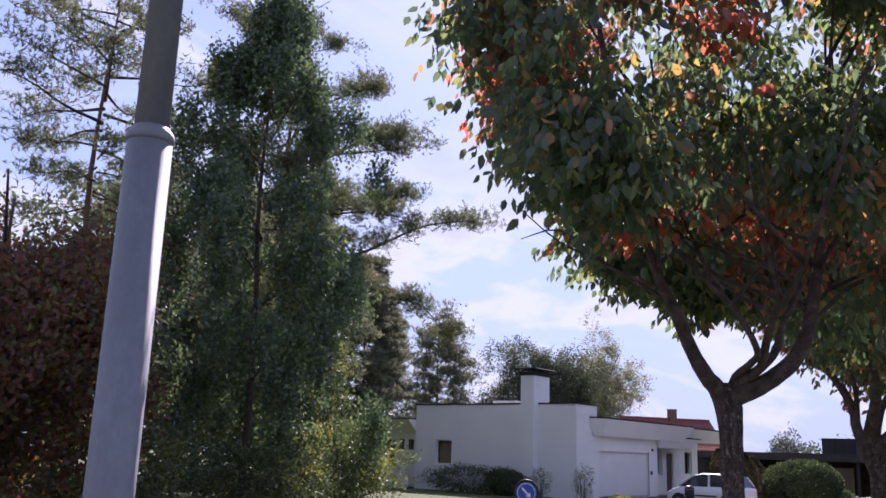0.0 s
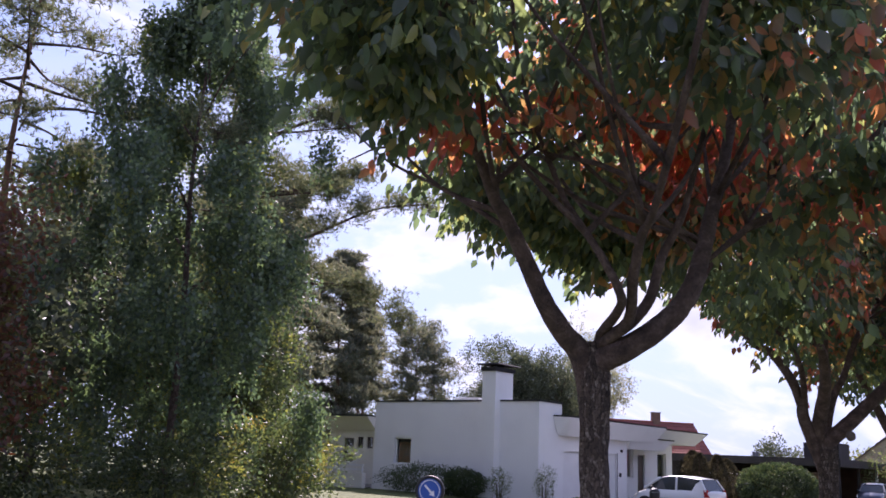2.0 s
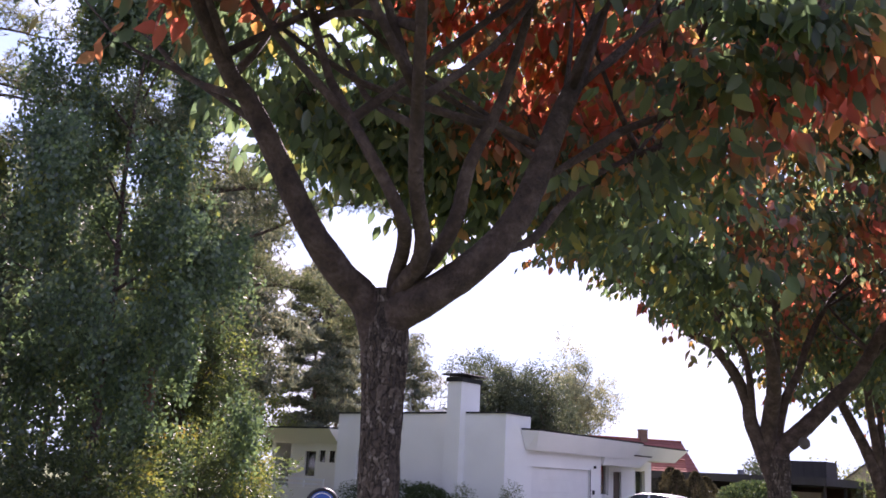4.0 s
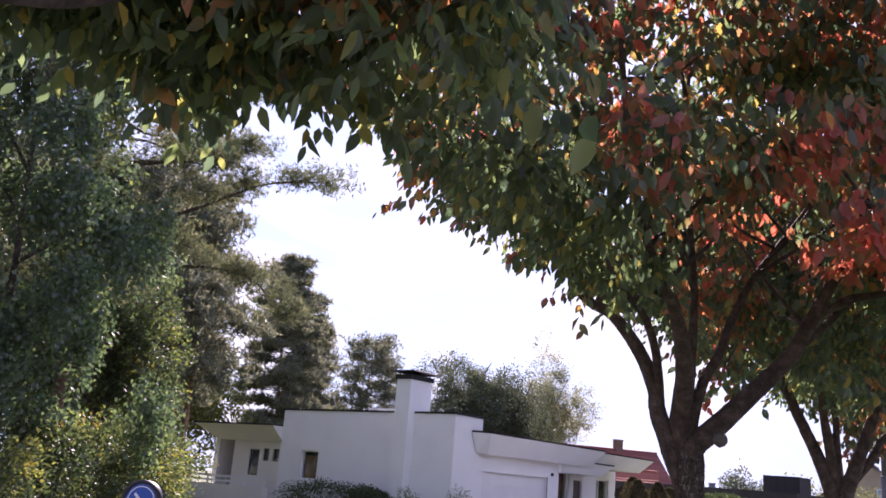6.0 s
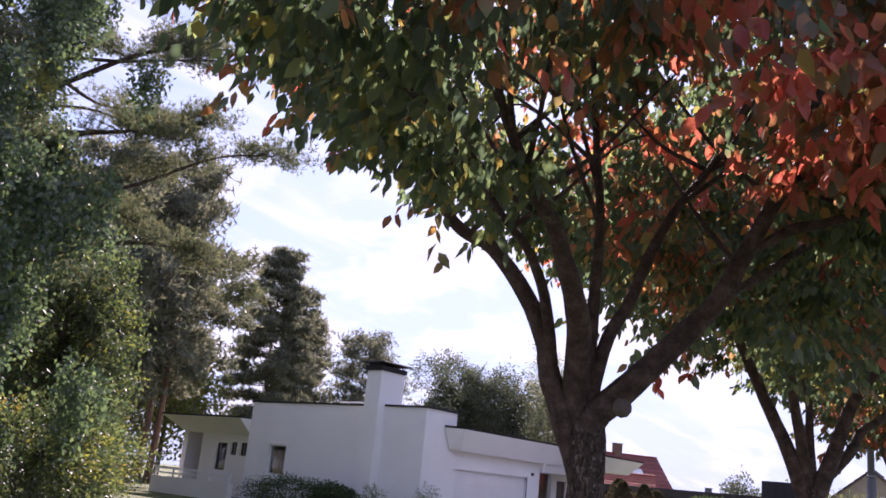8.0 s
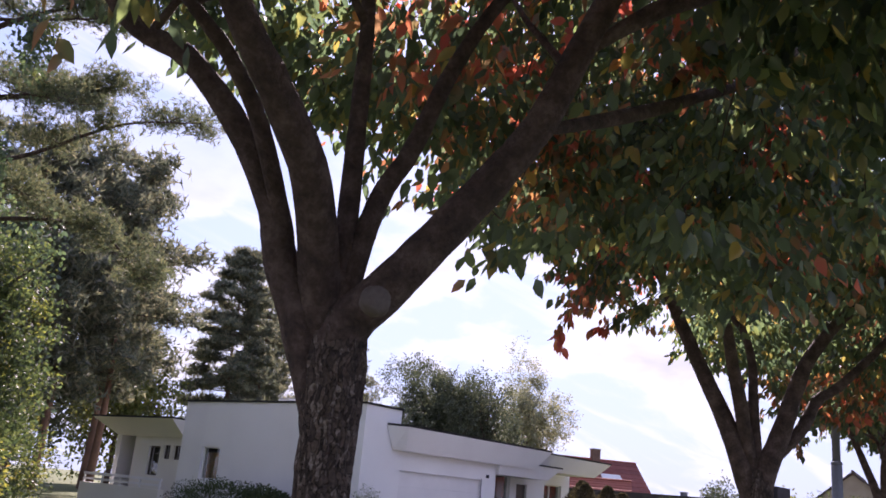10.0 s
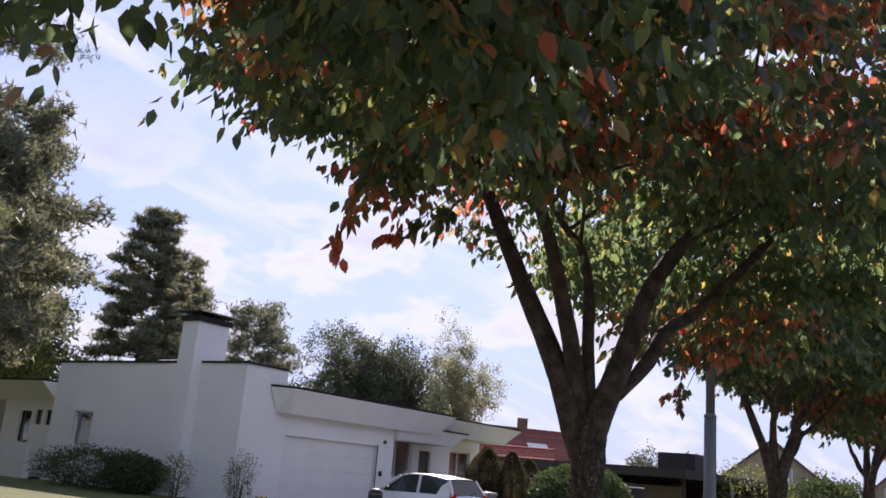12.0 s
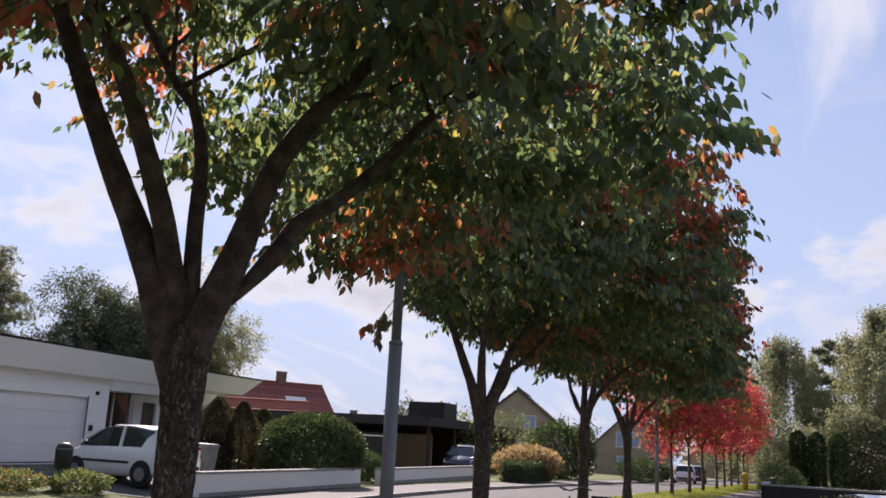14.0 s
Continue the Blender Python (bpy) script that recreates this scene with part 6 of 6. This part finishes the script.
def bicycle():
    t = thing("bicycle", (32.3, 1.25, ground_z(32, 1)), "black bicycle leaning beside a street tree", "bicycle", rz=55)
    def tb(name, pts, r, m=M_BLACK, parent=None):
        return part(name, Geo().tube(pts, [r] * len(pts), 8), m, parent or t, smooth=True)
    for x in (-0.52, 0.52):
        w = tb("wheel", [(x + 0.34 * math.cos(2 * math.pi * k / 24), 0, 0.36 + 0.34 * math.sin(2 * math.pi * k / 24)) for k in range(25)], 0.017, M_RUBBER)
        for k in range(8):
            a = math.pi * k / 8
            part("spoke", Geo().tube([(x - 0.33 * math.cos(a), 0, 0.36 - 0.33 * math.sin(a)), (x + 0.33 * math.cos(a), 0, 0.36 + 0.33 * math.sin(a))], [0.0015] * 2, 4), M_STEEL, w)
    tb("frame_tube", [(-0.15, 0, 0.33), (0.38, 0, 0.78)], 0.017), tb("frame_tube", [(-0.15, 0, 0.33), (-0.25, 0, 0.88)], 0.016), tb("frame_tube", [(-0.22, 0, 0.75), (0.37, 0, 0.84)], 0.016)
    tb("frame_tube", [(-0.52, 0, 0.36), (-0.15, 0, 0.33)], 0.012), tb("frame_tube", [(-0.52, 0, 0.36), (-0.22, 0, 0.75)], 0.011), tb("fork", [(0.52, 0, 0.36), (0.36, 0, 0.92)], 0.014)
    tb("handlebar", [(0.18, -0.28, 1.02), (0.34, -0.24, 1.06), (0.36, 0, 1.0), (0.34, 0.24, 1.06), (0.18, 0.28, 1.02)], 0.012, M_STEEL)
    part("saddle", Geo().prism([(-0.4, -0.08, 0.92), (-0.1, -0.02, 0.92), (-0.1, 0.02, 0.92), (-0.4, 0.08, 0.92)], [(-0.4, -0.07, 0.97), (-0.1, -0.02, 0.96), (-0.1, 0.02, 0.96), (-0.4, 0.07, 0.97)]), M_BLACK, t)


bicycle()


def hydrant():
    z = ground_z(77, 0)
    t = thing("hydrant", (77.0, -1.28, z), "small yellow bollard-like hydrant beside the footpath", "hydrant")
    part("barrel", Geo().tube([(0, 0, 0), (0, 0, 0.9), (0, 0, 1.0), (0, 0, 1.06)], [0.16, 0.15, 0.17, 0.06], 14), M_YELLOW, t, smooth=True)
    part("nozzle", Geo().tube([(-0.28, 0, 0.75), (0.28, 0, 0.75)], [0.08, 0.08], 10), M_YELLOW, t)


hydrant()


# ---- gardens and neighbours over the road ----
def garden_wall(x0, x1, y, z, h, name, label):
    w = thing(name, ((x0 + x1) / 2, y, z), label, "garden wall")
    d = (x1 - x0) / 2
    part("wall_body", Geo().box(-d, -0.12, -0.3, d, 0.12, h - 0.06), M_WALL, w)
    part("coping", Geo().box(-d - 0.02, -0.15, h - 0.059, d + 0.02, 0.15, h), M_CONC, w)
    part("plinth", Geo().box(-d - 0.01, -0.135, -0.3, d + 0.01, -0.121, 0.12), M_CONC, w, "grey plinth")


garden_wall(37.9, 47.6, 11.55, -0.1, 0.62, "garden_wall", "low white rendered garden wall with grey plinth")
garden_wall(49.5, 62.0, 11.55, -0.1, 0.58, "garden_wall", "low white rendered garden wall with grey plinth")


def board_fence(x0, y0, x1, y1, z, h, label, n):
    t = thing("board_fence", (x0, y0, z), label, "fence")
    dx, dy = (x1 - x0) / n, (y1 - y0) / n
    g = Geo().prism([(0, -0.01, 0), (dx * 0.94, dy * 0.94 - 0.01, 0), (dx * 0.94, dy * 0.94 + 0.012, 0), (0, 0.012, 0)], [(0, -0.01, h), (dx * 0.94, dy * 0.94 - 0.01, h), (dx * 0.94, dy * 0.94 + 0.012, h), (0, 0.012, h)])
    me = g.mesh("board", M_DARKWOOD)
    for k in range(n):
        ob = new("board", me)
        ob.parent = t
        ob.location = (dx * k, dy * k, 0)
    part("top_rail", Geo().prism([(0, -0.05, h + 0.004), (dx * n, dy * n - 0.05, h + 0.004), (dx * n, dy * n + 0.05, h + 0.004), (0, 0.05, h + 0.004)], [(0, -0.05, h + 0.06), (dx * n, dy * n - 0.05, h + 0.06), (dx * n, dy * n + 0.05, h + 0.06), (0, 0.05, h + 0.06)]), M_WHITE, t, "pale top rail")


board_fence(51.5, 18.2, 62.0, 16.2, 0.0, 1.65, "black stained board fence with a pale top rail", 60)


def dark_house():
    t = thing("dark_house", (0, 0, 0), "low flat-roofed house in black boards with tan brick walls", "house")
    part("wall", Geo().box(66, 23.0, -0.4, 86, 31, 2.35), M_DARKWOOD, t)
    part("roof", Geo().box(65, 15.0, 2.36, 88, 32, 2.85), M_DARKWOOD, t, "black flat roof edge")
    part("wall", Geo().box(73.0, 17.6, -0.4, 73.3, 22.99, 1.95), M_BEIGE, t, "tan brick wall")
    part("wall", Geo().box(80.0, 12.2, -0.4, 80.3, 19.0, 1.7), M_BROWN, t, "brown brick wall")
    part("wall", Geo().box(85.5, 15.2, -0.4, 86, 22.99, 2.35), M_BROWN, t)
    for x, y in ((66.2, 15.4), (71.0, 15.4), (76.0, 15.4), (81.0, 15.4)):
        part("post", Geo().box(x, y, -0.4, x + 0.16, y + 0.16, 2.355), M_WHITE if x == 76 else M_DARKWOOD, t)
    g = part("roof_box", Geo().box(79.0, 18.8, 2.86, 82.0, 21.5, 4.3), M_DARKWOOD, t, "black boarded box on the flat roof")
    me = Geo().box(0, 0, 0, 0.012, 0.2, 1.4).mesh("board", M_DARKWOOD)
    for k in range(12):
        ob = new("board", me)
        ob.parent = g
        ob.location = (78.985, 18.82 + 0.222 * k, 2.88)
    part("vent_pipe", Geo().tube([(75, 24, 2.85), (75, 24, 3.3), (75, 24, 3.35)], [0.25, 0.25, 0.35], 10), M_STEEL, t)


dark_house()


def gable_house(name, c, rz, w, d, eave, ridge, wall, tile, label, chimney=None, openings=(), z=0.0, rows=10, cols=24, rooflight=None):
    """A house with a pitched roof; the ridge runs along its own x. Tiles in courses."""
    t = thing(name, (*c, z), label, "house", rz=rz)
    W, D = w / 2, d / 2
    b = Geo().box(-W, -D, -0.6, W, D, eave)
    part("wall", b, wall, t)
    for s in (-1, 1):
        x = s * W
        part("gable", Geo().prism([(x, -D, eave), (x, D, eave), (x, 0, ridge - 0.08)], [(x - s * 0.25, -D, eave), (x - s * 0.25, D, eave), (x - s * 0.25, 0, ridge - 0.08)]), wall, t)
        sl = math.hypot(D + 0.35, ridge - eave)
        e = s * (D + 0.35)
        ez = eave - 0.35 * (ridge - eave) / D
        r = part("roof", Geo().prism([(-W - 0.3, e, ez), (W + 0.3, e, ez), (W + 0.3, 0, ridge), (-W - 0.3, 0, ridge)], [(-W - 0.3, e, ez + 0.12), (W + 0.3, e, ez + 0.12), (W + 0.3, 0, ridge + 0.12), (-W - 0.3, 0, ridge + 0.12)]), tile, t, "tiled roof slope")
        g = Geo()
        dy, dz = (0 - e) / rows, (ridge - ez) / rows
        g.prism([(-W - 0.3, 0, 0), (W + 0.3, 0, 0), (W + 0.3, dy * 1.05, dz * 1.05 - 0.03), (-W - 0.3, dy * 1.05, dz * 1.05 - 0.03)], [(-W - 0.3, 0, 0.06), (W + 0.3, 0, 0.06), (W + 0.3, dy * 1.05, dz * 1.05), (-W - 0.3, dy * 1.05, dz * 1.05)])
        me = g.mesh("tile_course", tile)
        for k in range(rows):
            ob = new("tile_course", me)
            ob.parent = r
            ob.location = (0, e + dy * k, ez + dz * k + 0.125)
    part("ridge", Geo().tube([(-W - 0.3, 0, ridge + 0.16), (W + 0.3, 0, ridge + 0.16)], [0.12, 0.12], 8), tile, t)
    if chimney:
        x, h = chimney
        cc = part("chimney", Geo().box(x - 0.5, -0.4, ridge - 0.5, x + 0.5, 0.4, ridge + h), M_BROWN, t)
        part("cap", Geo().box(x - 0.56, -0.46, ridge + h + 0.003, x + 0.56, 0.46, ridge + h + 0.12), M_CONC, cc)
    if rooflight:
        x, u, ww, hh = rooflight
        s = -1
        y0, y1 = s * D * (1 - u), s * D * (1 - u - hh)
        z0, z1 = eave + (ridge - eave) * u + 0.3, eave + (ridge - eave) * (u + hh) + 0.3
        part("rooflight", Geo().prism([(x - ww, y0, z0), (x + ww, y0, z0), (x + ww, y1, z1), (x - ww, y1, z1)], [(x - ww, y0, z0 + 0.08), (x + ww, y0, z0 + 0.08), (x + ww, y1, z1 + 0.08), (x - ww, y1, z1 + 0.08)]), M_WHITE, t, "pale rooflight")
    for side, u, z0, ww, hh, mat in openings:
        # side: 'x-' or 'x+' gables, 'y-' front
        def bx(g, a0, a1, d0, d1, c0, c1):
            if side == "y-":
                return g.box(a0, -D - d1, c0, a1, -D - d0, c1)
            if side == "x-":
                return g.box(-W - d1, a0, c0, -W - d0, a1, c1)
            return g.box(W + d0, a0, c0, W + d1, a1, c1)
        wn = part("window", bx(bx(bx(bx(Geo(), u - ww, u + ww, 0.003, 0.06, z0, z0 + 0.08), u - ww, u + ww, 0.003, 0.06, z0 + hh - 0.08, z0 + hh), u - ww, u - ww + 0.08, 0.003, 0.06, z0 + 0.08, z0 + hh - 0.08), u + ww - 0.08, u + ww, 0.003, 0.06, z0 + 0.08, z0 + hh - 0.08), M_WHITE, t)
        part("pane", bx(Geo(), u - ww + 0.08, u + ww - 0.08, 0.004, 0.02, z0 + 0.08, z0 + hh - 0.08), mat, wn)
    return t


gable_house("red_roofed_house", (112.3, 51.2), -36, 12.5, 10, 2.9, 7.4, M_BEIGE, M_TILE, "house with a steep red tiled roof and brick chimney", chimney=(1.0, 1.3), rooflight=(2.0, 0.42, 1.3, 0.16),
            openings=[("x-", -2, 1.2, 0.6, 1.3, M_CARGLASS), ("x-", 2, 1.2, 0.6, 1.3, M_CARGLASS), ("y-", 3, 1.0, 0.8, 1.3, M_CARGLASS)])
gable_house("garden_annex", (88.0, 38.0), -61, 6.6, 6.0, 2.2, 4.2, M_WHITE, M_TILE2, "low white annex with an orange tiled roof", openings=[("x-", 0, 0.8, 0.7, 1.1, M_CARGLASS)])
gable_house("beige_house", (107, 19.5), 8, 14, 9.0, 3.6, 7.2, M_BEIGE, M_GREYTILE, "beige house with a grey-brown pitched roof and windows", z=-0.5,
            openings=[("x-", -1.2, 3.6, 0.55, 1.3, M_BLUEWALL), ("x-", 1.8, 1.0, 0.7, 1.3, M_CARGLASS), ("x-", -2.6, 1.0, 0.7, 1.3, M_CARGLASS), ("y-", -4, 1.0, 0.8, 1.3, M_CARGLASS), ("y-", 1, 1.0, 0.8, 1.3, M_CARGLASS)])
gable_house("gabled_house", (122, 10.5), 8, 14, 8.0, 3.2, 7.0, M_BEIGE, M_GREYTILE, "gabled house with a pale blue balcony front", z=-0.9,
            openings=[("x-", 0.5, 2.9, 1.3, 1.6, M_BLUEWALL), ("x-", 1.0, 0.6, 0.7, 1.4, M_BLUEWALL), ("x-", -2.2, 0.8, 0.6, 1.3, M_CARGLASS), ("y-", -4, 1.0, 0.8, 1.3, M_CARGLASS)])
gable_house("far_house", (150, 2.0), 8, 12, 8.0, 3.0, 5.6, M_BEIGE, M_GREYTILE, "house far down the street with a grey roof", z=-1.4, openings=[("x-", 0, 1.0, 0.8, 1.3, M_CARGLASS)])

# ---- gardens on the near side ----
wz = -0.75


def near_wall():
    w = thing("boundary_wall", (56.5, -3.4, 0), "dark stained boundary wall beside the footpath", "garden wall")
    a, b, c = Vector((-1.2, 1.6, 0)), Vector((-3.2, -6.0, 0)), Vector((30, 0.0, 0))
    for p, q in ((a, b), (a, c)):
        d = (q - p)
        n = Vector((-d.y, d.x, 0)).normalized() * 0.12
        part("wall_body", Geo().prism([p - n + Vector((0, 0, -1.0)), q - n + Vector((0, 0, -1.0)), q + n + Vector((0, 0, -1.0)), p + n + Vector((0, 0, -1.0))], [p - n + Vector((0, 0, 0.55)), q - n + Vector((0, 0, 0.55)), q + n + Vector((0, 0, 0.55)), p + n + Vector((0, 0, 0.55))]), M_DARKWOOD, w)
        n *= 1.25
        part("coping", Geo().prism([p - n + Vector((0, 0, 0.552)), q - n + Vector((0, 0, 0.552)), q + n + Vector((0, 0, 0.552)), p + n + Vector((0, 0, 0.552))], [p - n + Vector((0, 0, 0.62)), q - n + Vector((0, 0, 0.62)), q + n + Vector((0, 0, 0.62)), p + n + Vector((0, 0, 0.62))]), M_CONC, w)


near_wall()
for i, (x, y) in enumerate([(63.9, -3.55), (63.9, -4.35), (63.8, -5.25)]):
    column((x, y), 0.37, 3.05 - 0.03 * i, 500 + i, 5500, M_THUJA, "clipped dark green columnar thuja", "clipped_thuja", "thujas behind the boundary wall", z=-0.2, point=-4, leaf=0.1)
bush((78.5, -8.1), 2.5, 5.0, 510, 20000, M_DOME, "large dome-shaped clipped tree in a garden", leaf=0.19, wob=0.05, flat=0.55, z=-0.6)
bush((59.8, -2.6), 0.9, 1.7, 511, 4000, M_SHRUB, "pale green garden shrub by the boundary wall", leaf=0.1, z=-0.3)
for i, (x, y, r) in enumerate([(38.6, -3.0, 0.8), (38.3, -4.2, 0.9), (37.4, -5.0, 0.9), (39.6, -2.9, 0.8)]):
    bush((x, y), r, 1.1, 520 + i, 3000, M_BED, "low hedge plant with yellow and orange leaves", leaf=0.09, group="autumn hedge plants", z=-0.32)
gable_house("corner_house", (86, -13.5), 12, 10, 7.5, 2.8, 5.4, M_WHITE, M_GREYTILE, "white house with a grey roof among garden trees", z=-0.6, openings=[("x-", 1.5, 1.0, 0.7, 1.3, M_CARGLASS)])
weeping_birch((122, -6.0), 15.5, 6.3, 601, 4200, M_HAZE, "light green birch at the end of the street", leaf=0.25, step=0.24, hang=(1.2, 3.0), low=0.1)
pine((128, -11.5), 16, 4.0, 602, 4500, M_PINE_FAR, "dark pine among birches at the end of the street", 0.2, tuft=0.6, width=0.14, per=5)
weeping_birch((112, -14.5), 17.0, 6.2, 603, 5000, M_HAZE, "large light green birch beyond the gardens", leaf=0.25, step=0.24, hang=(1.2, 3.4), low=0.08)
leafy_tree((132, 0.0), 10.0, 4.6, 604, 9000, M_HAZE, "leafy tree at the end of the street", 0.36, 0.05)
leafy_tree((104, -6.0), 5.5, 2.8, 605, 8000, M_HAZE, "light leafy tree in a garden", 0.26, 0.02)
leafy_tree((98, -20.0), 14.0, 5.5, 606, 9000, M_DEC, "leafy tree behind the gardens", 0.36, 0.05)
for i, (x, y, h) in enumerate([(135, 62, 6), (128, 40, 7), (140, 30, 7), (150, 22, 7), (165, 12, 9), (170, -4, 12), (160, -18, 13), (150, 75, 9), (140, 90, 12), (110, 80, 11), (100, 25, 4.5), (96, 84, 12)]):
    leafy_tree((x, y), h, h * 0.5, 700 + i, 4500, M_DEC if i % 2 else M_LIGHT, "distant leafy tree above the gardens", 0.4, 0.0)
